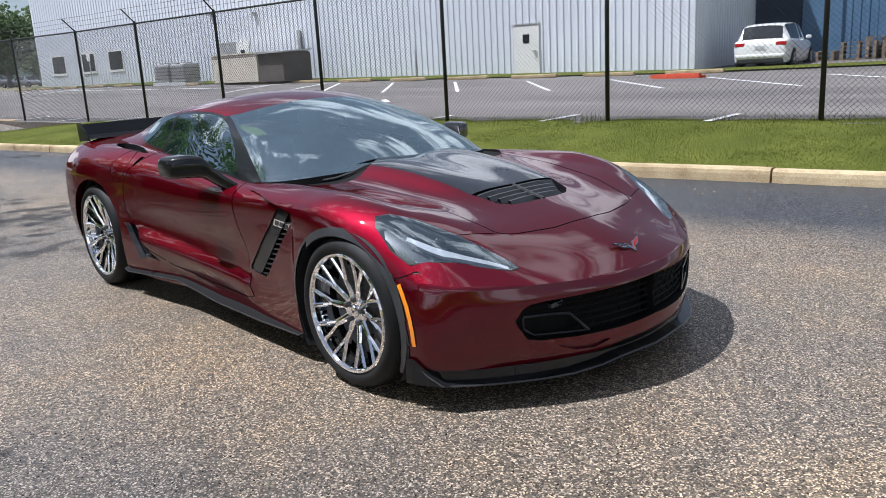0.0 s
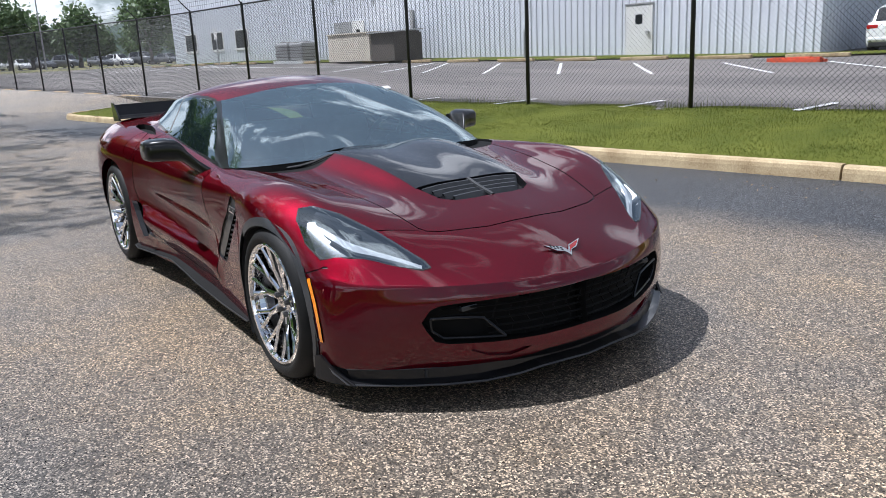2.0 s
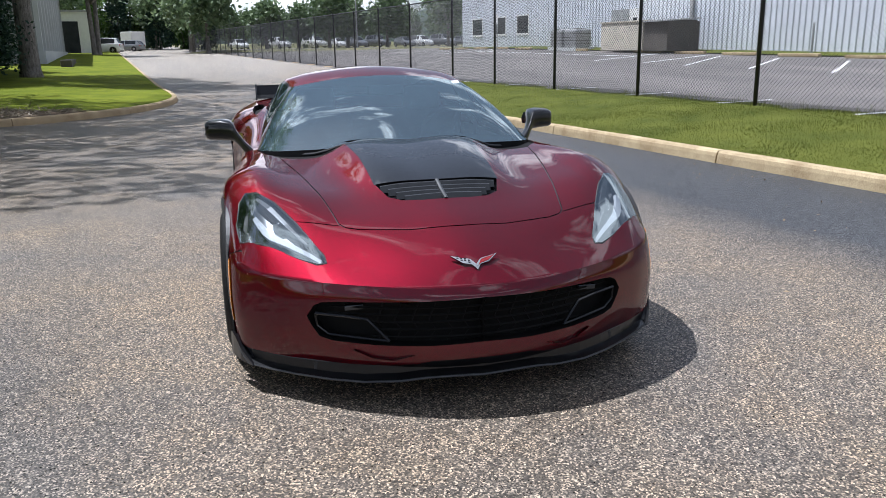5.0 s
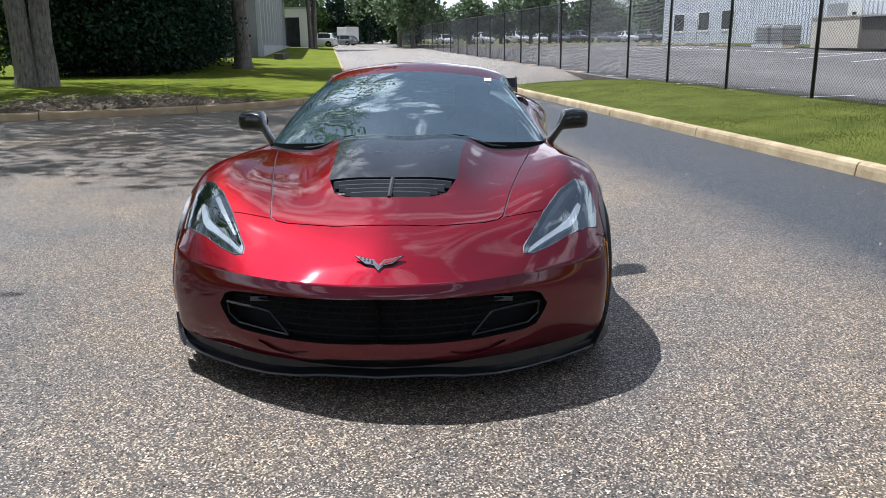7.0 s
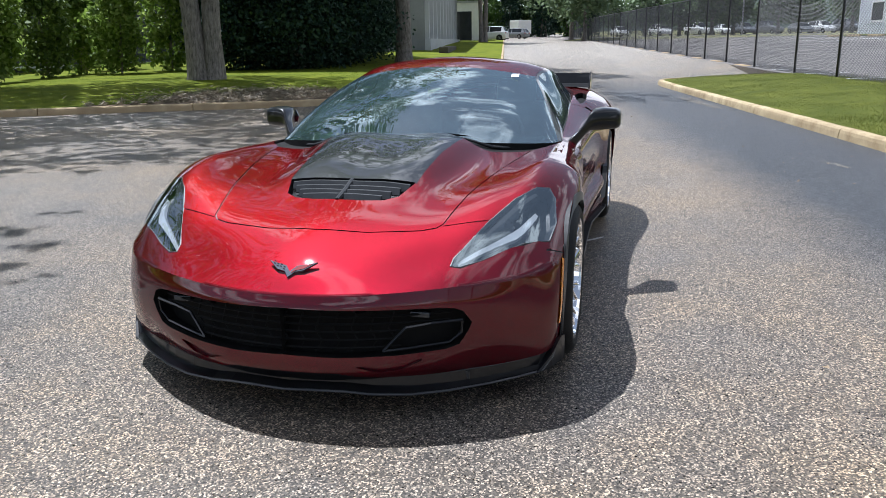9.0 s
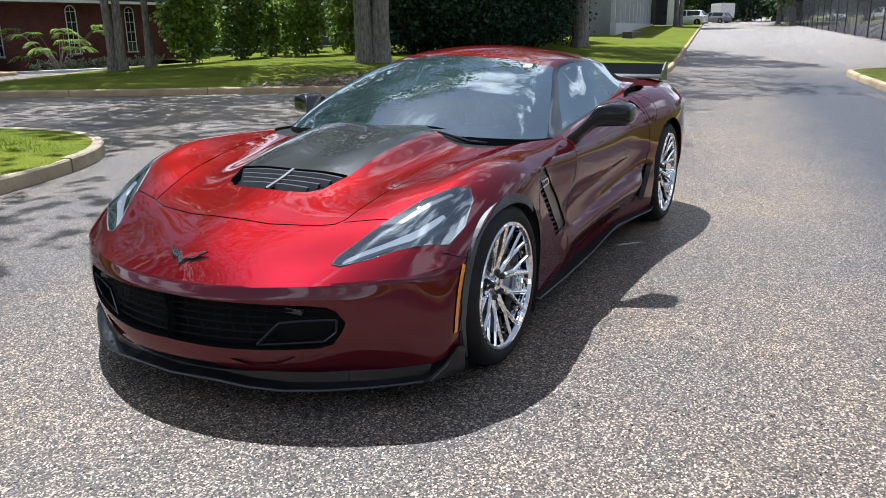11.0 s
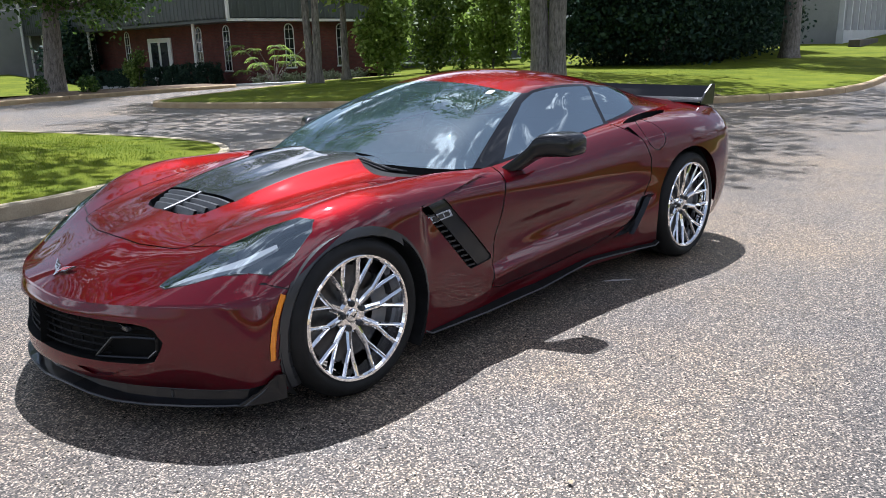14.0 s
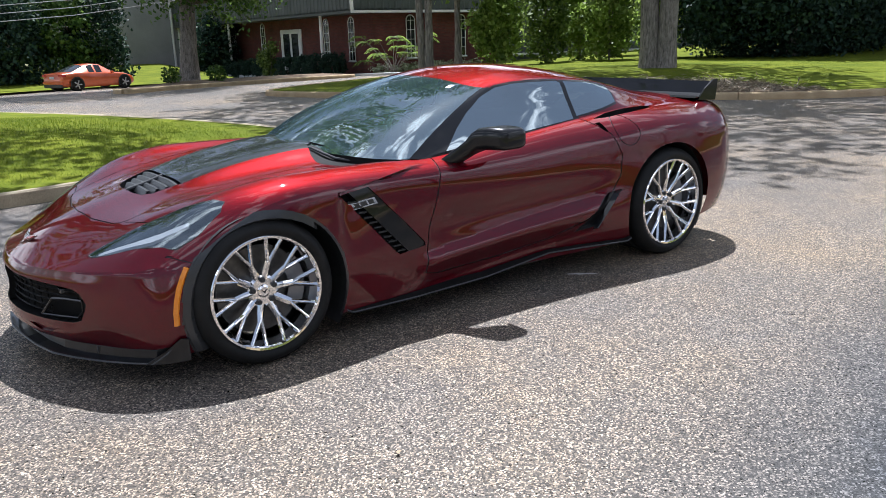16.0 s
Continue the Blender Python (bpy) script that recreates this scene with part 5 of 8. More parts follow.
HANDLE = [(-0.80, 0.862), (-0.84, 0.866), (-0.85, 0.815), (-0.84, 0.812)]
VENTGRID = [(0.952, 0.690), (0.902, 0.696), (0.583, 0.362), (0.632, 0.354), (0.66, 0.375)]
MARKER = ribbon([(FW[0] + r * math.cos(radians(a)), FW[1] + r * math.sin(radians(a))) for r, a in ((0.4, 30), (0.402, 24), (0.405, 17), (0.408, 10), (0.411, 3), (0.413, -5))], 0.017)
CABIN = [(0.795, -0.01), (0.745, 0.28), (0.655, 0.49), (0.545, 0.645), (0.45, 0.735), (0.36, 0.762), (0.2, 0.75), (-0.2, 0.728), (-0.46, 0.714), (-0.74, 0.696), (-1.0, 0.68), (-1.75, 0.65), (-1.75, -0.01)]
FUEL = ring(-0.985, 0.812, 0.088, 24)


def on_side(f, c):
    return f[tag] == 1 and c.x < 1.72 and c.x > -2.02


def on_marker(f, c):
    return f[tag] == 1 and 1.5 < c.x < 1.9 and c.y > 0.8


def on_top(f, c):
    return f[tag] == 0


def on_front(f, c):
    return f[tag] == 1 and c.x > 1.72 and f[tag_s] < 6.2


def on_house(f, c):
    return f[tag] == 2 and f[tag_k] > 2.6


def on_flank(f, c):
    return f[tag] in (0, 1) and c.y > 0.68 and c.x < 1.72


cut(ring(*FW, 0.352), "xz", on_side)
cut(ring(*FW, 0.387), "xz", on_side)
cut(ring(*FW, 0.376), "xz", on_side)
cut(ring(*RW, 0.378), "xz", on_side)
cut(MARKER, "xz", on_marker)
cut(CABIN, "xy", on_top)
cut(GRILLE, "yz", on_front)
cut(SLOT, "yz", on_front)
cut(VALANCE, "yz", on_front)
cut(LIGHT, "xy", on_top)
cut(VENT, "xy", on_top)
cut(INSERT, "xy", on_top)
cut(ribbon(HOODLINE, 0.006), "xy", on_top)
cut(ribbon(NOSELINE, 0.005), "xy", on_top)
cut(ribbon(BUMPLINE, 0.005), "xz", on_flank)
cut(SIDEVENT, "xz", on_flank)
cut(VENTGRID, "xz", on_flank)
cut(HANDLE, "xz", on_flank)
cut(ribbon(CREASE, 0.012), "xz", on_flank)
cut(FLANKLINE, "xz", on_side, closed=False)
cut(INTAKE, "xz", on_side)
cut(ribbon(DOORLINE, 0.007), "xz", on_flank)
cut(HAUNCH, "xy", on_top)
cut(COWL, "xy", on_top)
cut(ribbon(ROOFSEAM, 0.007), "xy", lambda f, c: f[tag] == 2 and f[tag_k] < 3)
cut(DGLASS, "xz", on_house)
cut(QGLASS, "xz", on_house)
cut(grown(DGLASS, 0.012), "xz", on_house)
cut(grown(QGLASS, 0.012), "xz", on_house)
cut(FUEL, "xz", on_flank)
cut(ring(-0.985, 0.812, 0.083, 24), "xz", on_flank)

HOODRIB, NOSERIB, BUMPRIB, DOORRIB = ribbon(HOODLINE, 0.006), ribbon(NOSELINE, 0.005), ribbon(BUMPLINE, 0.005), ribbon(DOORLINE, 0.007)
TRIM_D, TRIM_Q = grown(DGLASS, 0.012), grown(QGLASS, 0.012)
FUELIN = ring(-0.985, 0.812, 0.083, 24)


def what(f):
    c = f.calc_center_median()
    p, s, k = f[tag], f[tag_s], f[tag_k]
    if p == 2:
        if k < 2 and s < 2.95:
            return "windscreen" if s > 0.03 and k < 1.95 else "windscreen_frame"
        if k > 2.6 and inside(DGLASS, c.x, c.z):
            return "door_glass"
        if k > 2.6 and inside(QGLASS, c.x, c.z):
            return "quarter_glass"
        if k > 2.6 and -0.765 < c.x < -0.715 and c.z < 1.11:
            return "window_trim"
        if s < 2.95:
            return "pillar"
        if k > 2.6 and (inside(TRIM_D, c.x, c.z) or inside(TRIM_Q, c.x, c.z)):
            return "window_trim"
        if k < 3 and abs(c.x + 0.752) < 0.0035:
            return "seam"
        if 6.1 < s < 8.6 and k < 2:
            return "rear_glass"
        return "roof" if s < 6.1 else "hatch"
    if p == 0:
        if inside(CABIN, c.x, c.y):
            return "cabin"
        if inside(COWL, c.x, c.y):
            return "cowl"
        if inside(LIGHT, c.x, c.y):
            return "headlight_lens"
        if inside(VENT, c.x, c.y):
            return "hood_vent"
        if inside(HOODRIB, c.x, c.y) or inside(NOSERIB, c.x, c.y):
            return "seam"
        if inside(INSERT, c.x, c.y):
            return "hood_insert"
        if inside(HOOD, c.x, c.y):
            return "hood"
        if inside(HAUNCH, c.x, c.y):
            return "haunch_slot"
    if p == 1 and s < 6.2 and c.x > 1.72:
        if inside(GRILLE, c.y, c.z):
            return "grille"
        if inside(SLOT, c.y, c.z):
            return "slot"
        if inside(VALANCE, c.y, c.z):
            return "valance"
    if p == 1 and c.y > 0.8 and 1.6 < c.x < 1.85 and inside(MARKER, c.x, c.z):
        return "side_marker"
    if c.y > 0.68 and c.x < 1.74:
        if p == 1 and (c.x - FW[0]) ** 2 + (c.z - FW[1]) ** 2 < (0.352 if c.x > 1.12 else 0.376) ** 2:
            return "arch"
        if p == 1 and (c.x - RW[0]) ** 2 + (c.z - RW[1]) ** 2 < 0.378**2:
            return "arch"
        if p == 1 and (c.x - FW[0]) ** 2 + (c.z - FW[1]) ** 2 < 0.387**2:
            return "arch_flare"
        if inside(HANDLE, c.x, c.z):
            return "handle_pocket"
        if inside(SIDEVENT, c.x, c.z):
            return "side_vent_grid" if inside(VENTGRID, c.x, c.z) else "side_vent"
        if p == 1 and inside(INTAKE, c.x, c.z):
            return "side_intake"
        if inside(BUMPRIB, c.x, c.z) or (inside(DOORRIB, c.x, c.z) and c.y > 0.70):
            return "seam"
        if inside(FUEL, c.x, c.z):
            return "fuel_flap" if inside(FUELIN, c.x, c.z) else "seam"
        if inside(DOORLINE, c.x, c.z) and c.y > 0.70:
            return "door"
    if p == 1 and (c.x > 1.72 or (c.x > 1.355 and c.z < 0.53)):
        return "front_bumper"
    if p == 0 and c.x > 1.735 and (c.x - 1.735) * 0.9 + (c.y - 0.655) * 0.28 > -0.02 and not inside(HOOD, c.x, c.y):
        return "front_bumper"
    if p == 1 and (s > 19.4 or c.x < -2.0):
        return "rear_bumper"
    if c.x > 0.3:
        return "fender"
    return "quarter_panel"


groups = {}
body.normal_update()
for f in body.faces:
    groups.setdefault(what(f), []).append(([v.index for v in f.verts]))
body.verts.index_update()
groups = {}
for f in body.faces:
    groups.setdefault(what(f), []).append(tuple(v.index for v in f.verts))
# the flank steps in under the crease behind the front wheel
line_x = [q[0] for q in CREASE][::-1]
line_z = [q[1] for q in CREASE][::-1]
for v in body.verts:
    if 0.385 < v.co.x < 0.975 and v.co.y > 0.8 and v.co.z > 0.3:
        d = float(np.interp(v.co.x, line_x, line_z)) - v.co.z
        if d > -0.004:
            along = min(1.0, (v.co.x - 0.385) / 0.3) * min(1.0, (0.975 - v.co.x) / 0.03)
            v.co.y -= 0.034 * along * min(1.0, (d + 0.004) / 0.01) * max(0.0, 1 - d / 0.33)
# the door turns out sharply under the low crease
low_x = [q[0] for q in FLANKLINE][::-1]
low_z = [q[1] for q in FLANKLINE][::-1]
for v in body.verts:
    if -0.8 < v.co.x < 0.52 and v.co.y > 0.8 and 0.16 < v.co.z < 0.56:
        d = float(np.interp(v.co.x, low_x, low_z)) - v.co.z
        ends = min(1.0, (0.52 - v.co.x) / 0.08) * min(1.0, (v.co.x + 0.8) / 0.12)
        if d >= 0:
            v.co.y += ends * (-0.014 + 0.034 * min(1.0, d / 0.055) * max(0.0, 1 - max(0.0, d - 0.07) / 0.11) + 0.014 * min(1.0, max(0.0, d - 0.07) / 0.11))
        else:
            v.co.y -= ends * 0.014 * max(0.0, 1 + d / 0.16)
body.normal_update()
BV = np.array([v.co[:] for v in body.verts])
BN = np.array([v.normal[:] for v in body.verts])


def panel(name, keys, material, parent, sides="both", inset=0.0, label="", smooth=True, back=0.0, wall=False):
    """Body faces of the named kinds as panels: one over the centre line, or one on each side."""
    faces = [f for k in keys for f in groups.get(k, [])]
    used = sorted({i for f in faces for i in f})
    if not used:
        return []
    index = {v: n for n, v in enumerate(used)}
    pts = BV[used] - BN[used] * inset
    fs = [tuple(index[i] for i in f) for f in faces]
    fs_m = [f[::-1] for f in fs]
    made = []
    jobs = [("l", pts, fs), ("r", pts * FLIP, fs_m)]
    if sides == "both":
        n = len(pts)
        jobs = [("b", np.concatenate([pts, pts * FLIP]), fs + [tuple(i + n for i in f) for f in fs_m])]
    for _, v, f in jobs:
        if wall:
            src = BV[used]
            out_pts = src if _ == "l" else (src * FLIP if _ == "r" else np.concatenate([src, src * FLIP]))
            out_of = kdtree.KDTree(len(v))
            for i, co in enumerate(v):
                out_of.insert(co, i)
            out_of.balance()
        me = mesh_of(name, v, f, material, smooth)
        bm = bmesh.new()
        bm.from_mesh(me)
        bmesh.ops.remove_doubles(bm, verts=bm.verts, dist=0.0005)
        if back:
            rim = [e for e in bm.edges if e.is_boundary]
            bm.normal_update()
            ext = bmesh.ops.extrude_edge_only(bm, edges=rim)
            for w in [g for g in ext["geom"] if isinstance(g, bmesh.types.BMVert)]:
                w.co -= w.normal * back if w.normal.length > 0.1 else Vector((0, 0, 0))
        if wall:
            rim = [e for e in bm.edges if e.is_boundary]
            bm.normal_update()
            ext = bmesh.ops.extrude_edge_only(bm, edges=rim)
            for w in [g for g in ext["geom"] if isinstance(g, bmesh.types.BMVert)]:
                near = out_of.find(w.co)[1]
                w.co = out_pts[near]
        for e in bm.edges:
            if len(e.link_faces) == 2 and e.calc_face_angle(0) > radians(42):
                e.smooth = False
        bm.to_mesh(me)
        bm.free()
        made.append(child(name, me, parent, label))
    return made


car = tagged(base("sports_car", 0, 0, 0), "deep red metallic two-door sports coupe with chrome wheels, parked on asphalt", "car")
panel("hood", ["hood"], PAINT, car)
panel("hood_insert", ["hood_insert"], CARBON, car, label="glossy black hood centre panel")
panel("front_bumper", ["front_bumper"], PAINT, car)
panel("lower_valance", ["valance"], BLACK, car, inset=0.012, label="gloss black lower bumper edge", wall=True)
panel("bumper_slot", ["slot"], PAINT, car, "each", inset=0.012, wall=True)
panel("fender", ["fender"], PAINT, car, "each")
panel("door", ["door"], PAINT, car, "each")
panel("quarter_panel", ["quarter_panel"], PAINT, car, "each")
panel("fuel_flap", ["fuel_flap"], PAINT, car, "each")
panel("rear_bumper", ["rear_bumper"], PAINT, car)
panel("roof", ["roof"], PAINT, car)
panel("hatch", ["hatch"], PAINT, car)
panel("panel_gap", ["seam"], SATIN, car, "each", inset=0.004, label="black gap between body panels")
panel("windscreen", ["windscreen"], GLASS, car, label="tinted windscreen")
panel("windscreen_frame", ["windscreen_frame"], BLACK, car)
panel("pillar", ["pillar"], BLACK, car, "each")
panel("window_trim", ["window_trim"], BLACK, car, "each")
panel("door_glass", ["door_glass"], DARKGLASS, car, "each", label="dark side window")
panel("quarter_glass", ["quarter_glass"], DARKGLASS, car, "each")
panel("rear_glass", ["rear_glass"], DARKGLASS, car)
panel("side_marker", ["side_marker"], AMBER, car, "each", inset=-0.005, label="amber side marker", back=0.01)
panel("arch_flare", ["arch_flare"], FLARE, car, "each", inset=-0.004, label="satin grey wheel arch trim", back=0.03)
panel("side_vent", ["side_vent"], BLACK, car, "each", inset=0.007, label="gloss black fender vent panel", wall=True)
panel("side_vent_duct", ["side_vent_grid"], GRILLEBLACK, car, "each", inset=0.04, label="dark fender vent duct", wall=True)
panel("handle_pocket", ["handle_pocket"], GRILLEBLACK, car, "each", inset=0.02, wall=True)
panel("cowl", ["cowl"], GRILLEBLACK, car, "each", inset=0.014, label="black wiper cowl", wall=True)
panel("side_intake", ["side_intake"], BLACK, car, "each", inset=0.03, wall=True)
panel("haunch_slot", ["haunch_slot"], GRILLEBLACK, car, "each", inset=0.035, label="black air slot", wall=True)
panel("grille_back", ["grille"], GRILLEBLACK, car, inset=0.06, wall=True)
panel("hood_vent_tray", ["hood_vent"], BLACK, car, inset=0.035, wall=True)
lens_parts = panel("headlight_lens", ["headlight_lens"], LENS, car, "each", inset=-0.001, label="clear headlight cover")
panel("headlight_bowl", ["headlight_lens"], LAMPIN, car, "each", inset=0.05, label="dark headlight housing", wall=True)
for o in lens_parts:
    o.visible_shadow = False
body.free()


# ---- the sports car: fittings ----
UPT = gridU.reshape(-1, 3)
UNR = np.cross(np.gradient(gridU, axis=0), np.gradient(gridU, axis=1)).reshape(-1, 3)
UNR /= np.linalg.norm(UNR, axis=1)[:, None] + 1e-9
UNR *= np.sign(UNR[:, 2:3])
LPT = gridL.reshape(-1, 3)


def on_upper(x, y, lift=0.0):
    """The point of the upper body over (x, y), lifted along its normal."""
    d = (UPT[:, 0] - x) ** 2 + (UPT[:, 1] - abs(y)) ** 2
    k = np.argsort(d)[:5]
    w = 1 / (d[k] + 1e-6)
    w /= w.sum()
    p = (UPT[k] * w[:, None]).sum(0)
    nr = (UNR[k] * w[:, None]).sum(0)
    p = np.array([x, abs(y), p[2] + (UPT[k[0]][0] - x) * 0]) + nr * lift
    return Vector((p[0], p[1] if y >= 0 else -p[1], p[2]))


def front_x(y, z):
    """How far forward the front face reaches at (y, z)."""
    f = LPT[LPT[:, 0] > 1.7]
    d = (f[:, 1] - abs(y)) ** 2 + (f[:, 2] - z) ** 2
    k = np.argsort(d)[:4]
    w = 1 / (d[k] + 1e-6)
    return float((f[k, 0] * w).sum() / w.sum())


SIDEPT = BV[(BV[:, 0] < 1.2) & (BV[:, 1] > 0.8)]


def side_y(x, z):
    """How far out the flank reaches at (x, z)."""
    d = (SIDEPT[:, 0] - x) ** 2 + (SIDEPT[:, 2] - z) ** 2
    k = np.argsort(d)[:4]
    w = 1 / (d[k] + 1e-6)
    return float((SIDEPT[k, 1] * w).sum() / w.sum())


def loft(sections, material, name, parent, label="", power=2.6, sides=20):
    """A closed skin over (centre, half x, half z) sections, each a rounded box standing in x and z."""
    bm = bmesh.new()
    rings = []
    for (cx, cy, cz), hx, hz in sections:
        rg = []
        for k in range(sides):
            a = 2 * math.pi * k / sides
            c, s = math.cos(a), math.sin(a)
            rg.append(bm.verts.new((cx + hx * math.copysign(abs(c) ** (2 / power), c), cy, cz + hz * math.copysign(abs(s) ** (2 / power), s))))
        rings.append(rg)
    for a, b in zip(rings, rings[1:]):
        for k in range(sides):
            bm.faces.new((a[k], a[(k + 1) % sides], b[(k + 1) % sides], b[k]))
    bm.faces.new(rings[0])
    bm.faces.new(rings[-1][::-1])
    bmesh.ops.recalc_face_normals(bm, faces=bm.faces)
    return part(name, bm, material, parent, label, smooth=True)


# front splitter: a black blade under the nose with upturned ends
LIP = [(2.228, 0.0, 0.125), (2.218, 0.12, 0.127), (2.204, 0.22, 0.125), (2.180, 0.31, 0.112), (2.140, 0.44, 0.106), (2.075, 0.56, 0.104), (1.985, 0.69, 0.104), (1.915, 0.78, 0.106), (1.842, 0.866, 0.110), (1.79, 0.898, 0.150), (1.745, 0.912, 0.195)]
bm = bmesh.new()
cols = []
for sy in (-1, 1):
    run = LIP if sy > 0 else LIP[:0:-1]
    for x, y, z in run:
        end = min(max((y - 0.5) / 0.4, 0.0), 1.0)
        bx = x - 0.05 + 0.038 * end
        up_z = 0.172 + 0.018 * end
        iy = y - 0.012 * end
        sb = 0.045 - 0.033 * end
        prof = [(bx - 0.02, iy, up_z), (x - sb - 0.006, iy, z + 0.05), (x - sb, y - 0.02 * end, z + 0.014), (x + 0.002, y + 0.004 * end, z + 0.006), (x, y, z - 0.004), (x - 0.36, y * 0.82, z - 0.002)]
        cols.append([bm.verts.new((px, py * sy, pz)) for px, py, pz in prof])
for a, b in zip(cols, cols[1:]):
    for k in range(len(a) - 1):
        bm.faces.new((a[k], a[k + 1], b[k + 1], b[k]))
bmesh.ops.recalc_face_normals(bm, faces=bm.faces)
part("front_splitter", bm, BLACK, car, "gloss black front splitter")
bm = bmesh.new()
edge = [Vector((x + 0.004, y * sy, z + 0.001)) for sy, run in ((-1, LIP[:0:-1]), (1, LIP)) for x, y, z in run]
add_tube(bm, edge, 0.0045, 6)
part("splitter_edge", bm, FLARE, car)
for sy in (1, -1):
    # upright wedge at each end of the blade
    bm = bmesh.new()
    line = [((1.872, 0.852, 0.108), (1.868, 0.853, 0.113)), ((1.80, 0.897, 0.108), (1.80, 0.897, 0.160)), ((1.735, 0.926, 0.112), (1.742, 0.924, 0.212)), ((1.712, 0.934, 0.114), (1.712, 0.934, 0.206))]
    cols = [[bm.verts.new((x - o * 0.5, (y - o) * sy, z)) for (x, y, z), o in ((lo, 0), (hi, 0), (hi, 0.009), (lo, 0.009))] for lo, hi in line]
    for a, b in zip(cols, cols[1:]):
        for k in range(4):
            bm.faces.new((a[k], a[(k + 1) % 4], b[(k + 1) % 4], b[k]))
    bm.faces.new(cols[0])
    bm.faces.new(cols[-1][::-1])
    bmesh.ops.recalc_face_normals(bm, faces=bm.faces)
    part("splitter_fin", bm, BLACK, car, "gloss black splitter end fin")

# side skirts
SKIRT = [(0.965, 0.900, 0.150), (0.93, 0.915, 0.130), (0.56, 0.905, 0.122), (0.1, 0.896, 0.130), (-0.15, 0.896, 0.155), (-0.35, 0.902, 0.178), (-0.6, 0.928, 0.170), (-0.95, 0.955, 0.152), (-0.99, 0.955, 0.165)]
for sy in (1, -1):
    bm = bmesh.new()
    cols = []
    for x, y, z in SKIRT:
        prof = [(x, y - 0.06, max(z + 0.05, 0.19)), (x, y - 0.045, z + 0.022), (x, y, z + 0.008), (x, y, z - 0.004), (x, y - 0.1, z - 0.008)]
        cols.append([bm.verts.new((a, b * sy, c)) for a, b, c in prof])
    for a, b in zip(cols, cols[1:]):
        for k in range(len(a) - 1):
            bm.faces.new((a[k], a[k + 1], b[k + 1], b[k]))
    bmesh.ops.recalc_face_normals(bm, faces=bm.faces)
    part("side_skirt", bm, GRILLEBLACK, car, "black side skirt")
    bm = bmesh.new()
    add_tube(bm, [Vector((x, (y + 0.001) * sy, z + 0.003)) for x, y, z in SKIRT], 0.004, 6)
    part("skirt_edge", bm, FLARE, car)

# floor pan closes the underside
bm = bmesh.new()
add_box(bm, -2.0, 2.0, -0.62, 0.62, 0.12, 0.15)
add_box(bm, -0.92, 0.92, -0.84, 0.84, 0.125, 0.155)
part("floor_pan", bm, SATIN, car)

# wheel housings
for cx, cz, r in ((FW[0], FW[1], 0.385), (RW[0], RW[1], 0.392)):
    for sy in (1, -1):
        bm = bmesh.new()
        add_lathe(bm, [(0.02, 0.52), (r, 0.52), (r, 0.86), (r - 0.005, 0.925)], 40, a0=radians(-32), a1=radians(212))
        for v in bm.verts:
            v.co = Vector((v.co.x + cx, v.co.y * sy, v.co.z + cz))
        part("wheel_housing", bm, SATIN, car)


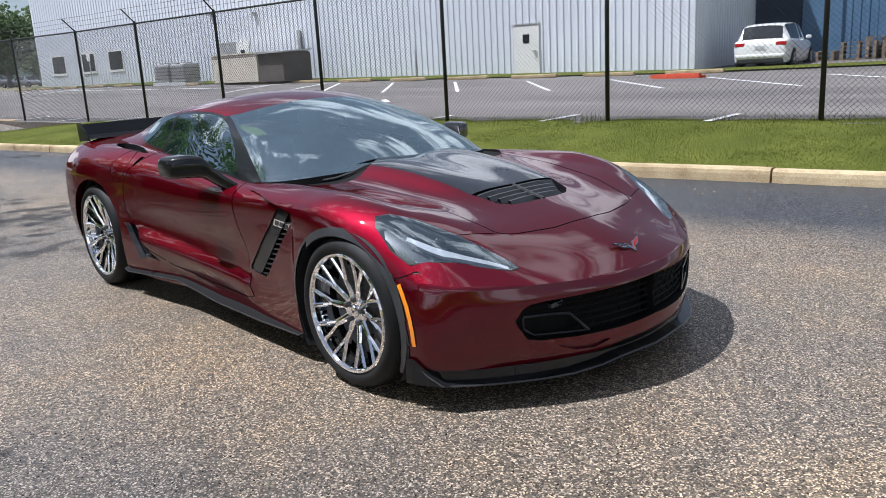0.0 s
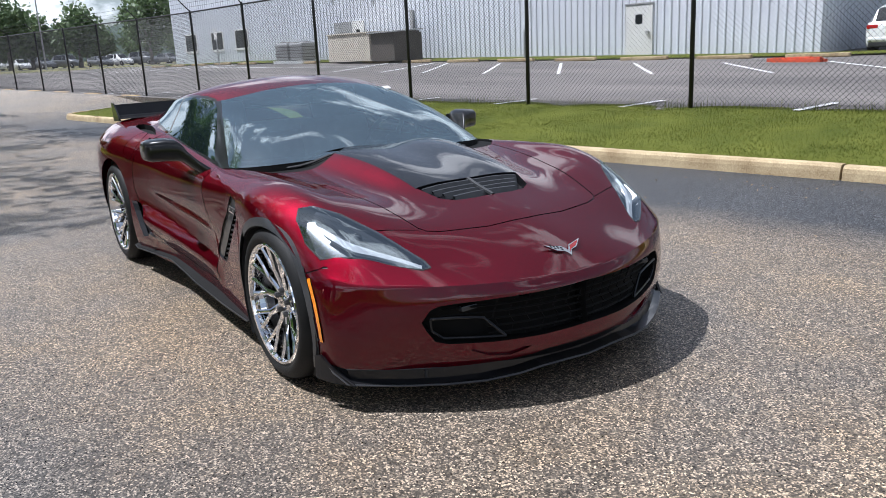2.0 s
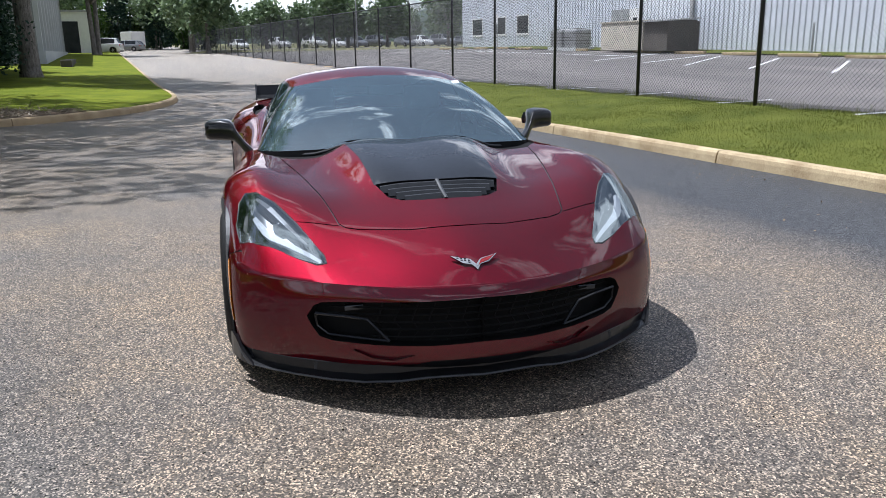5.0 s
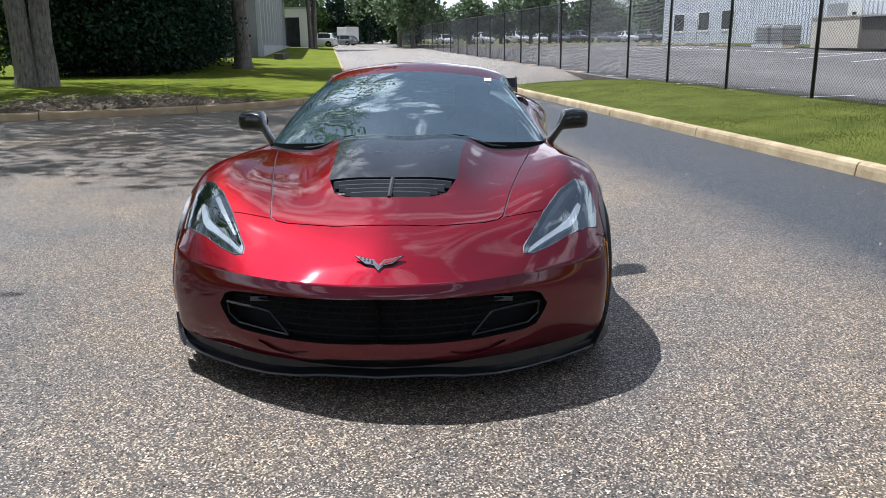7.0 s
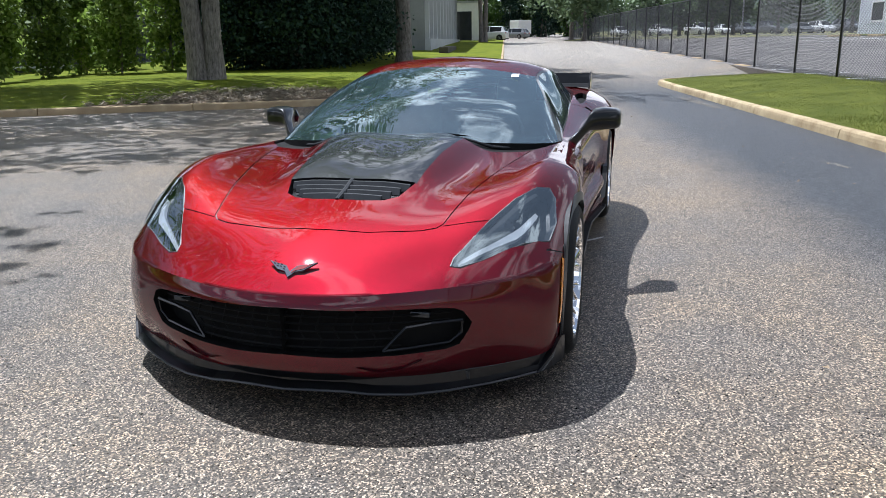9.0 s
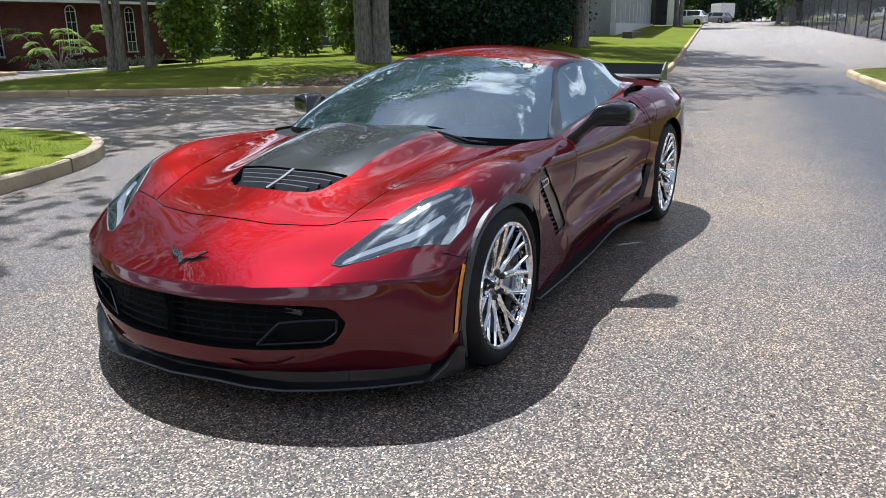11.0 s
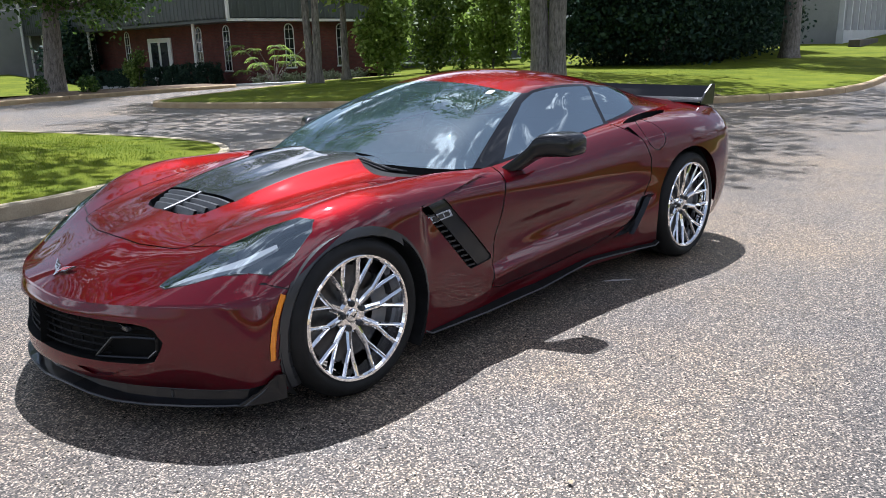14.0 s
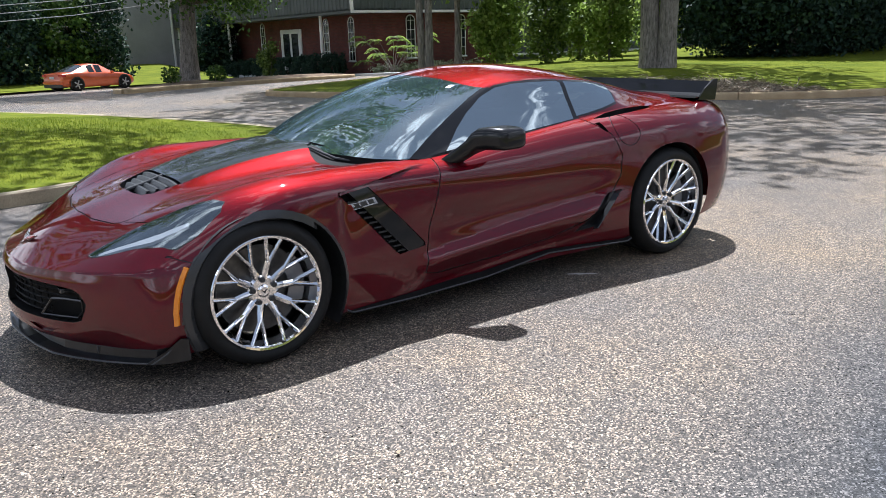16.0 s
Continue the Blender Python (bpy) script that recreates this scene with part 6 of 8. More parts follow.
def make_wheel(R, r, w, disc):
    """A chrome ten-spoke wheel, y pointing outwards, hub at its origin plane."""
    hub = bmesh.new()
    add_lathe(hub, [(r + 0.006, -0.012), (r + 0.006, 0.0), (r + 0.001, 0.005), (r - 0.008, 0.003), (r - 0.014, -0.008), (r - 0.017, -0.03), (r - 0.024, -0.06), (r - 0.03, -0.15), (r - 0.012, -w + 0.03), (r + 0.004, -w + 0.01)], 72)
    wheel = part("wheel", hub, CHROME, None, "chrome ten-spoke alloy wheel")
    bm = bmesh.new()
    add_lathe(bm, [(0.0, -0.052), (0.03, -0.05), (0.06, -0.048), (0.072, -0.056), (0.075, -0.11), (0.0, -0.11)], 40)
    part("hub", bm, CHROME, wheel)

    def bar(hub, a0, r0, y0, w0, a1, r1, y1, w1, deep):
        p0 = Vector((r0 * math.cos(a0), y0, r0 * math.sin(a0)))
        p1 = Vector((r1 * math.cos(a1), y1, r1 * math.sin(a1)))
        d = (p1 - p0).normalized()
        sdir = d.cross(Vector((0, 1, 0))).normalized()
        secs = []
        for p, ww in ((p0, w0), ((p0 + p1) / 2 + Vector((0, -0.002, 0)), (w0 + w1) / 2), (p1, w1)):
            secs.append([hub.verts.new(p + sdir * ww * a + Vector((0, b, 0))) for a, b in ((-0.5, -0.006), (-0.24, 0.001), (0.0, 0.003), (0.24, 0.001), (0.5, -0.006), (0.42, -deep), (-0.42, -deep))])
        for a, b in zip(secs, secs[1:]):
            for k in range(7):
                hub.faces.new((a[k], a[(k + 1) % 7], b[(k + 1) % 7], b[k]))

    for sgn in (-1, 1):
        st = radians(90) + sgn * radians(17.5)
        bm = bmesh.new()
        bar(bm, radians(90) + sgn * radians(16), 0.05, -0.05, 0.034, st, r * 0.54, -0.031, 0.030, 0.03)
        for leg in (-1, 1):
            bar(bm, st + leg * radians(0.8), r * 0.52, -0.032, 0.0195, st + leg * radians(8.6), r - 0.008, -0.006, 0.02, 0.024)
        bmesh.ops.recalc_face_normals(bm, faces=bm.faces)
        one = part("spoke", bm, CHROME, wheel)
        for q in range(1, 5):
            o = child("spoke", one.data, wheel)
            o.matrix_basis = Matrix.Rotation(radians(72 * q), 4, "Y")
    bm = bmesh.new()
    prof = [(r + 0.002, -0.008), (r + 0.012, 0.003), (R * 0.86, 0.010), (R - 0.03, 0.004), (R - 0.012, -0.012), (R - 0.002, -0.035), (R, -0.05)]
    n_g = 4
    tw = w - 0.1
    for g in range(n_g):
        y0 = -0.05 - tw * (g + 0.7) / (n_g + 0.4)
        prof += [(R, y0 + 0.006), (R - 0.007, y0 + 0.004), (R - 0.007, y0 - 0.004), (R, y0 - 0.006)]
    prof += [(R, -w + 0.05), (R - 0.012, -w + 0.012), (r + 0.01, -w)]
    add_lathe(bm, prof, 72)
    part("tyre", bm, RUBBER, wheel, smooth=True)
    bm = bmesh.new()
    add_lathe(bm, [(0.06, -0.1), (disc, -0.1), (disc, -0.128), (0.06, -0.128)], 48)
    for k in range(60):
        a = 2 * math.pi * k * 0.381966
        rr = 0.1 + (disc - 0.12) * ((k % 6) + 0.5) / 6
        add_lathe_hole = [(rr * math.cos(a) + 0.004 * math.cos(t), -0.0985, rr * math.sin(a) + 0.004 * math.sin(t)) for t in (0, 1.05, 2.1, 3.15, 4.2, 5.25)]
        bm.faces.new([bm.verts.new(p) for p in add_lathe_hole])
    part("brake_disc", bm, STEEL, wheel, "drilled brake disc")
    bm = bmesh.new()
    add_lathe(bm, [(disc - 0.065, -0.08), (disc + 0.012, -0.078), (disc + 0.018, -0.1), (disc + 0.018, -0.15), (disc - 0.06, -0.15)], 14, a0=radians(150), a1=radians(215))
    part("brake_caliper", bm, CALIPER, wheel, "grey brake caliper")
    bm = bmesh.new()
    add_lathe(bm, [(0.0, -0.040), (0.02, -0.041), (0.027, -0.044), (0.03, -0.052)], 24)
    cap = part("centre_cap", bm, CHROME, wheel)
    bm = bmesh.new()
    for sx in (1, -1):
        vs = [bm.verts.new((sx * px, -0.0385, pz)) for px, pz in ((0.0, -0.009), (0.007, 0.0), (0.017, 0.009), (0.008, 0.007), (0.0, 0.0))]
        bm.faces.new(vs)
    part("cap_emblem", bm, SATIN, cap)
    nut_bm = bmesh.new()
    add_lathe(nut_bm, [(0.0, -0.033), (0.009, -0.033), (0.013, -0.037), (0.014, -0.06)], 6)
    nut = bpy.data.meshes.new("lug_nut")
    nut_bm.to_mesh(nut)
    nut_bm.free()
    nut.materials.append(SATIN)
    for q in range(5):
        a = radians(90 + 72 * q)
        o = child("lug_nut", nut, wheel)
        o.location = (0.052 * math.cos(a), 0, 0.052 * math.sin(a))
    return wheel


for R, r, w, disc, wx, face, wz in ((0.327, 0.252, 0.285, 0.197, 1.355, 0.945, 0.327), (0.338, 0.266, 0.33, 0.195, -1.355, 0.958, 0.338)):
    for sy in (1, -1):
        wh = make_wheel(R, r, w, disc)
        wh.parent = car
        wh.matrix_basis = pose(wx, sy * face, wz, 0, (5 if wx > 0 else 20) * sy, 0 if sy > 0 else 180)

# door mirrors
for sy in (1, -1):
    secs = [((0.285, 0.77, 0.738), 0.055, 0.022), ((0.272, 0.805, 0.752), 0.046, 0.03), ((0.232, 0.85, 0.79), 0.042, 0.034), ((0.175, 0.885, 0.832), 0.05, 0.038), ((0.125, 0.905, 0.862), 0.078, 0.05), ((0.095, 0.925, 0.872), 0.093, 0.058), ((0.068, 0.975, 0.876), 0.094, 0.06), ((0.048, 1.04, 0.874), 0.086, 0.056), ((0.042, 1.06, 0.872), 0.074, 0.047), ((0.038, 1.068, 0.871), 0.055, 0.034)]
    mir = loft([((x, y * sy, z), a, b) for (x, y, z), a, b in secs], BLACK, "door_mirror", car, "gloss black door mirror", power=4.2, sides=28)
    bm = bmesh.new()
    add_prism(bm, [(-0.07, -0.035), (0.06, -0.038), (0.07, 0.0), (0.055, 0.036), (-0.06, 0.036), (-0.075, 0.0)], 0.004, Matrix(((0, 0, -1, -0.034), (1, 0, 0, 0.985 * sy), (0, 1, 0, 0.868), (0, 0, 0, 1))))
    part("mirror_glass", bm, CHROME, mir)

# rear spoiler
bm = bmesh.new()
cols = []
for k in range(13):
    y = -0.765 + 1.53 * k / 12
    e = abs(y) / 0.765
    x0, z0 = -1.80 + 0.02 * e, 0.945 - 0.005 * e
    prof = [(x0, z0), (-1.90, 0.948), (-1.945, 0.962), (-1.972, 1.01), (-1.988, 1.044 - 0.006 * e), (-2.003, 1.042 - 0.006 * e), (-1.99, 0.97), (-1.95, 0.93)]
    cols.append([bm.verts.new((px, y, pz)) for px, pz in prof])
for a, b in zip(cols, cols[1:]):
    for k in range(len(a) - 1):
        bm.faces.new((a[k], a[k + 1], b[k + 1], b[k]))
bmesh.ops.recalc_face_normals(bm, faces=bm.faces)
wing = part("rear_spoiler", bm, BLACK, car, "gloss black rear spoiler")
for sy in (1, -1):
    bm = bmesh.new()
    add_prism(bm, [(-1.83, 0.925), (-2.02, 0.915), (-2.035, 1.05), (-1.985, 1.05), (-1.9, 0.995)], 0.012, Matrix(((1, 0, 0, 0), (0, 0, 1, 0.762 * sy - 0.006), (0, 1, 0, 0), (0, 0, 0, 1))))
    part("end_plate", bm, BLACK, wing)

# grille bars and ducts
bm = bmesh.new()
for k in range(5):
    z = 0.275 + 0.028 * k
    lim = 0.40 if k < 3 else 0.56
    add_tube(bm, [(front_x(y, z) - 0.026, y, z) for y in np.linspace(-lim, lim, 15)], 0.0045, 4)
for k in range(-6, 7):
    y = 0.062 * k
    pts = [(front_x(y, 0.262) - 0.03, y - 0.012, 0.262), (front_x(y, 0.3) - 0.03, y + 0.012, 0.3), (front_x(y, 0.34) - 0.03, y - 0.012, 0.34), (front_x(y, 0.4) - 0.03, y + 0.012, 0.405)]
    add_tube(bm, pts, 0.004, 4)
part("grille_mesh", bm, GRILLEBLACK, car, "black honeycomb grille")
for sy in (1, -1):
    bm = bmesh.new()
    loop = [(0.345, 0.262), (0.385, 0.305), (0.42, 0.342), (0.50, 0.352), (0.605, 0.358)]
    add_tube(bm, [(front_x(y, z) - 0.014, y * sy, z) for y, z in loop], 0.006, 6)
    loop = [(0.345, 0.262), (0.45, 0.268), (0.56, 0.276), (0.60, 0.31), (0.605, 0.358)]
    add_tube(bm, [(front_x(y, z) - 0.014, y * sy, z) for y, z in loop], 0.005, 6)
    part("duct_frame", bm, BLACK, car)
    bm = bmesh.new()
    add_box(bm, front_x(0.47, 0.385) - 0.05, front_x(0.47, 0.385) - 0.018, min(0.43 * sy, 0.5 * sy), max(0.43 * sy, 0.5 * sy), 0.375, 0.395, 0.004)
    part("parking_lamp", bm, LAMPIN, car)

# headlamps
for sy in (1, -1):
    bm = bmesh.new()
    path = [(1.625, 0.815), (1.675, 0.797), (1.73, 0.772), (1.765, 0.748), (1.82, 0.69), (1.88, 0.627), (1.94, 0.568)]
    wid = [0.009, 0.013, 0.016, 0.017, 0.011, 0.009, 0.007]
    cols = []
    for i, (x, y) in enumerate(path):
        a, b = Vector(path[max(i - 1, 0)]), Vector(path[min(i + 1, len(path) - 1)])
        d = (b - a).normalized()
        nrm = Vector((-d.y, d.x)) * wid[i]
        cols.append([bm.verts.new(on_upper(x + nrm.x * q, (y + nrm.y * q) * sy, -0.018 + lift)) for q, lift in ((-1, -0.012), (-0.8, 0.002), (0.8, 0.002), (1, -0.012))])
    for a, b in zip(cols, cols[1:]):
        for k in range(3):
            bm.faces.new((a[k], a[k + 1], b[k + 1], b[k]))
    bmesh.ops.recalc_face_normals(bm, faces=bm.faces)
    part("light_bar", bm, LAMPBAR, car, "white L-shaped running light")
    bm = bmesh.new()
    bmesh.ops.create_uvsphere(bm, u_segments=20, v_segments=12, radius=0.034)
    c = on_upper(1.715, 0.71 * sy, -0.045)
    for v in bm.verts:
        v.co = v.co + c
    part("projector", bm, DARKPANE, car, smooth=True)
    bm = bmesh.new()
    rim = LIGHT + [LIGHT[0]]
    add_tube(bm, [on_upper(x, y * sy, -0.002) for x, y in rim], 0.0045, 6)
    part("headlight_gasket", bm, SATIN, car)
    bm = bmesh.new()
    fin = [(1.53, 0.80), (1.62, 0.745), (1.73, 0.685), (1.85, 0.615)]
    add_tube(bm, [on_upper(x, y * sy, -0.03) for x, y in fin], [0.02, 0.026, 0.022, 0.012], 8)
    part("lamp_shroud", bm, LAMPIN, car)

# hood vent louvres
for k in range(4):
    x = 1.487 + 0.037 * k
    half = 0.262 - 0.03 * k
    bm = bmesh.new()
    cols = []
    for y in np.linspace(-half, half, 13):
        a, b = on_upper(x - 0.012, y, -0.004), on_upper(x + 0.022, y, -0.022)
        cols.append([bm.verts.new(p) for p in (a, a + Vector((0.012, 0, -0.001)), b, b - Vector((0.01, 0, 0.006)), a - Vector((0, 0, 0.008)))])
    for a, b in zip(cols, cols[1:]):
        for q in range(5):
            bm.faces.new((a[q], a[(q + 1) % 5], b[(q + 1) % 5], b[q]))
    bmesh.ops.recalc_face_normals(bm, faces=bm.faces)
    part("louvre", bm, LOUVRE, car, "dark grey hood vent louvre")
bm = bmesh.new()
add_tube(bm, [on_upper(1.465, 0, -0.006), on_upper(1.55, 0, -0.008), on_upper(1.648, 0, -0.004)], [0.011, 0.012, 0.01], 8)
part("vent_spine", bm, LOUVRE, car)

# side vent grid and badge
for sy in (1, -1):
    for k in range(11):
        bm = bmesh.new()
        t = (k + 1.6) / 12
        x0, z0 = 0.925 - 0.318 * t, 0.692 - 0.333 * t
        y0 = side_y(x0, z0) - 0.024
        add_box(bm, x0 - 0.024, x0 + 0.022, min(y0 * sy, (y0 + 0.018) * sy), max(y0 * sy, (y0 + 0.018) * sy), z0 - 0.004, z0 + 0.004)
        part("vent_slat", bm, LOUVRE, car)
    yb = side_y(0.79, 0.63) - 0.004
    bm = bmesh.new()
    add_prism(bm, [(0.905, 0.607), (0.745, 0.625), (0.762, 0.658), (0.93, 0.640)], 0.004, Matrix(((1, 0, 0, 0), (0, 0, 1, (yb if sy > 0 else yb + 0.004) * sy), (0, 1, 0, 0), (0, 0, 0, 1))))
    badge = part("side_badge", bm, CHROME, car, "chrome fender badge")
    bm = bmesh.new()
    for q0, q1 in ((0.865, 0.84), (0.83, 0.80), (0.79, 0.762)):
        s0, s1 = -(q0 - 0.905) * 0.1125, -(q1 - 0.905) * 0.1125
        add_prism(bm, [(q0, 0.614 + s0), (q1, 0.614 + s1), (q1 + 0.012, 0.634 + s1), (q0 + 0.012, 0.634 + s0)], 0.0015, Matrix(((1, 0, 0, 0), (0, 0, 1, (yb + 0.004 if sy > 0 else yb + 0.0055) * sy), (0, 1, 0, 0), (0, 0, 0, 1))))
    part("badge_bars", bm, SATIN, badge)
    bm = bmesh.new()
    add_prism(bm, [(0.90, 0.611), (0.875, 0.6138), (0.891, 0.640), (0.918, 0.637)], 0.0015, Matrix(((1, 0, 0, 0), (0, 0, 1, (yb + 0.004 if sy > 0 else yb + 0.0055) * sy), (0, 1, 0, 0), (0, 0, 0, 1))))
    part("badge_enamel", bm, REDENAMEL, badge)
    # blade in front of the rear wheel
    bm = bmesh.new()
    cols = [[bm.verts.new((x, y * sy, z)) for x, y, z in ((a, 0.938, b), (a - 0.018, 0.966, b + 0.004), (a - 0.034, 0.945, b))] for a, b in ((-0.665, 0.275), (-0.74, 0.35), (-0.805, 0.42), (-0.835, 0.462), (-0.875, 0.474))]
    for a, b in zip(cols, cols[1:]):
        for q in range(2):
            bm.faces.new((a[q], a[q + 1], b[q + 1], b[q]))
    part("intake_blade", bm, BLACK, car)

# nose emblem: two swept plates that meet in a point
up_slope = Vector((-0.80, 0, 0.60)).normalized()
out = Vector((0, 1, 0)).cross(up_slope)
out = out if out.z > 0 else -out
em = Matrix.Identity(4)
em.col[0].xyz, em.col[1].xyz, em.col[2].xyz, em.col[3].xyz = Vector((0, 1, 0)), up_slope, out, on_upper(2.112, 0.0, 0.001)
PLATE = [(0.0, -0.03), (0.018, -0.004), (0.05, 0.004), (0.092, 0.042), (0.055, 0.03), (0.02, 0.022), (0.0, -0.004)]
bm = bmesh.new()
add_prism(bm, PLATE, 0.008, em)
add_prism(bm, [(-x, y) for x, y in PLATE][::-1], 0.008, em)
emblem = part("nose_emblem", bm, DARKCHROME, car, "chrome crossed-flag nose emblem")
bm = bmesh.new()
lift = Matrix.Translation(out * 0.0085)
add_prism(bm, [(0.006, -0.012), (0.02, 0.0), (0.05, 0.01), (0.078, 0.034), (0.052, 0.026), (0.022, 0.017)], 0.001, lift @ em)
part("enamel", bm, REDENAMEL, emblem)
bm = bmesh.new()
for i in range(4):
    for j in range(2):
        x, y = -0.022 - 0.014 * i, 0.002 + 0.009 * j + 0.006 * i + (0.0045 if i % 2 else 0)
        add_prism(bm, [(x, y), (x - 0.007, y + 0.003), (x - 0.007, y + 0.0075), (x, y + 0.0045)], 0.001, lift @ em)
part("chequer", bm, BLACK, emblem)

# wipers and cowl
for y0, y1 in ((-0.68, -0.30), (0.28, 0.66)):
    bm = bmesh.new()
    pts = []
    for t in np.linspace(0, 1, 7):
        y = y0 + (y1 - y0) * t
        x = 0.845 - 0.6 * y * y
        p = on_upper(x + 0.02, y, -0.003)
        pts.append(p)
    add_tube(bm, pts, [0.004, 0.006, 0.007, 0.007, 0.007, 0.006, 0.004], 6)
    part("wiper", bm, SATIN, car, "black windscreen wiper")

# black apron under the edge of the windscreen
bm = bmesh.new()
rim = [Vector(p) for p in gridG[0]]
rim = [Vector((p.x, -p.y, p.z)) for p in rim[:0:-1]] + rim
rows_ = [(bm.verts.new(p + Vector((0.004, 0, 0.002))), bm.verts.new(p + Vector((0.03, 0, -0.1)))) for p in rim]
for a, b in zip(rows_, rows_[1:]):
    bm.faces.new((a[0], a[1], b[1], b[0]))
part("windscreen_apron", bm, GRILLEBLACK, car)

# sticker in the corner of the windscreen
bm = bmesh.new()
add_prism(bm, [(-0.02, -0.022), (0.02, -0.022), (0.02, 0.022), (-0.02, 0.022)], 0.001, pose(-0.016, 0.462, 1.097, 0, 21, 0) @ pose(0, 0, 0, 0, 0, 0) @ Matrix.Translation((0, 0, 0.012)))
part("inspection_sticker", bm, WHITE, car, "small white windscreen sticker")

# cabin
bm = bmesh.new()
add_box(bm, -1.7, 0.95, -0.69, 0.69, 0.16, 0.2)
add_box(bm, -1.72, -0.72, -0.67, 0.67, 0.2, 0.84)
add_box(bm, -0.72, 0.35, 0.69, 0.72, 0.2, 0.79)
add_box(bm, -0.72, 0.35, -0.72, -0.69, 0.2, 0.79)
add_box(bm, 0.9, 0.95, -0.69, 0.69, 0.2, 0.7)
part("cabin_tub", bm, DASH, car)
bm = bmesh.new()
cols = []
for y in np.linspace(-0.68, 0.68, 17):
    bulge = 0.03 * math.exp(-((y - 0.36) / 0.2) ** 2)
    prof = [(0.80 - 0.6 * y * y, 0.80), (0.48 - 0.1 * (abs(y) / 0.7) ** 2, 0.805 + bulge), (0.36, 0.79 + bulge), (0.31, 0.74 + bulge), (0.36, 0.55), (0.42, 0.4)]
    cols.append([bm.verts.new((px, y, pz)) for px, pz in prof])
for a, b in zip(cols, cols[1:]):
    for q in range(len(a) - 1):
        bm.faces.new((a[q], b[q], b[q + 1], a[q + 1]))
bmesh.ops.recalc_face_normals(bm, faces=bm.faces)
part("dashboard", bm, DASH, car, smooth=True)
bm = bmesh.new()
wm = pose(0.2, 0.36, 0.80, 0, -68, 0)
ringpts = [wm @ Vector((0.18 * math.cos(a), 0.18 * math.sin(a), 0)) for a in np.linspace(0, 2 * math.pi, 33)]
add_tube(bm, ringpts, 0.014, 8, cap=False)
for a in (0.3, 2.84, 4.71):
    add_tube(bm, [wm @ Vector((0, 0, -0.02)), wm @ Vector((0.17 * math.cos(a), 0.17 * math.sin(a), 0))], 0.016, 6)
add_tube(bm, [wm @ Vector((0, 0, 0.01)), wm @ Vector((0, 0, -0.2))], [0.06, 0.035], 12)
part("steering_wheel", bm, LEATHER, car, smooth=True)
for sy in (1, -1):
    bm = bmesh.new()
    add_box(bm, -0.5, 0.05, -0.24, 0.24, 0.3, 0.46, 0.05, pose(0, 0.37 * sy, 0, 0, -8, 0))
    part("seat_cushion", bm, LEATHER, car, smooth=True)
    bm = bmesh.new()
    add_box(bm, -0.07, 0.07, -0.24, 0.24, 0.0, 0.52, 0.05, pose(-0.45, 0.37 * sy, 0.42, 0, -20, 0))
    part("seat_back", bm, LEATHER, car, smooth=True)
    bm = bmesh.new()
    add_box(bm, -0.05, 0.05, -0.13, 0.13, 0.5, 0.68, 0.04, pose(-0.45, 0.37 * sy, 0.42, 0, -20, 0))
    part("headrest", bm, LEATHER, car, smooth=True)
bm = bmesh.new()
add_box(bm, -0.03, 0.02, -0.11, 0.11, -0.025, 0.03, 0.012, pose(0.1, 0, 1.075, 0, -15, 0))
part("rear_view_mirror", bm, SATIN, car)


# ---- white steel building beyond the fence ----
DIRX = Vector((1, 0.178, 0)).normalized()
OUTW = Vector((DIRX.y, -DIRX.x, 0))


def wall_at(x, out=0.0, z=0.0):
    """A point of the long white wall at x, moved out from it."""
    return Vector((x, wall_y(x), z)) + OUTW * out


def ribbed(p0, p1, outward, z0a, z0b, z1, pitch=0.305, deep=0.032):
    """Ribbed steel sheet between two plan points."""
    p0, p1 = Vector(p0), Vector(p1)
    d = p1 - p0
    L = d.length
    d.normalize()
    prof, s = [], 0.0
    while s < L:
        for a, o in ((0.0, 0.0), (pitch * 0.62, 0.0), (pitch * 0.72, deep), (pitch * 0.9, deep)):
            if s + a <= L:
                prof.append((s + a, o))
        s += pitch
    prof.append((L, 0.0))
    verts, faces = [], []
    for s, o in prof:
        q = p0 + d * s + outward * o
        zb = z0a + (z0b - z0a) * s / L
        verts += [(q.x, q.y, zb - 0.1), (q.x, q.y, z1)]
    for i in range(len(prof) - 1):
        faces.append((2 * i, 2 * i + 2, 2 * i + 3, 2 * i + 1))
    return verts, faces


steel = tagged(base("steel_building", 0, 0, 0), "long white ribbed-steel warehouse with few openings", "building")
XL, XR, TOP = -55.4, -10.46, 8.2
v, f = ribbed(wall_at(XL), wall_at(XR), OUTW, wall_z(XL), wall_z(XR), TOP)
child("wall", mesh_of("wall", v, f, WHITEWALL), steel)
back = Vector((-0.175, 0.985, 0))
cR = wall_at(XR)
v, f = ribbed(cR, cR + back * 14, DIRX, wall_z(XR), wall_z(XR), TOP)
child("wall", mesh_of("wall", v, f, WHITEWALL), steel)
cL = wall_at(XL)
v, f = ribbed(cL + back * 14, cL, -DIRX, wall_z(XL), wall_z(XL), TOP)
child("wall", mesh_of("wall", v, f, WHITEWALL), steel)
child("roof", mesh_of("roof", [cL + Vector((0, 0, TOP)), cR + Vector((0, 0, TOP)), cR + back * 14 + Vector((0, 0, TOP + 0.8)), cL + back * 14 + Vector((0, 0, TOP + 0.8))], [(0, 1, 2, 3)], METALGREY), steel)


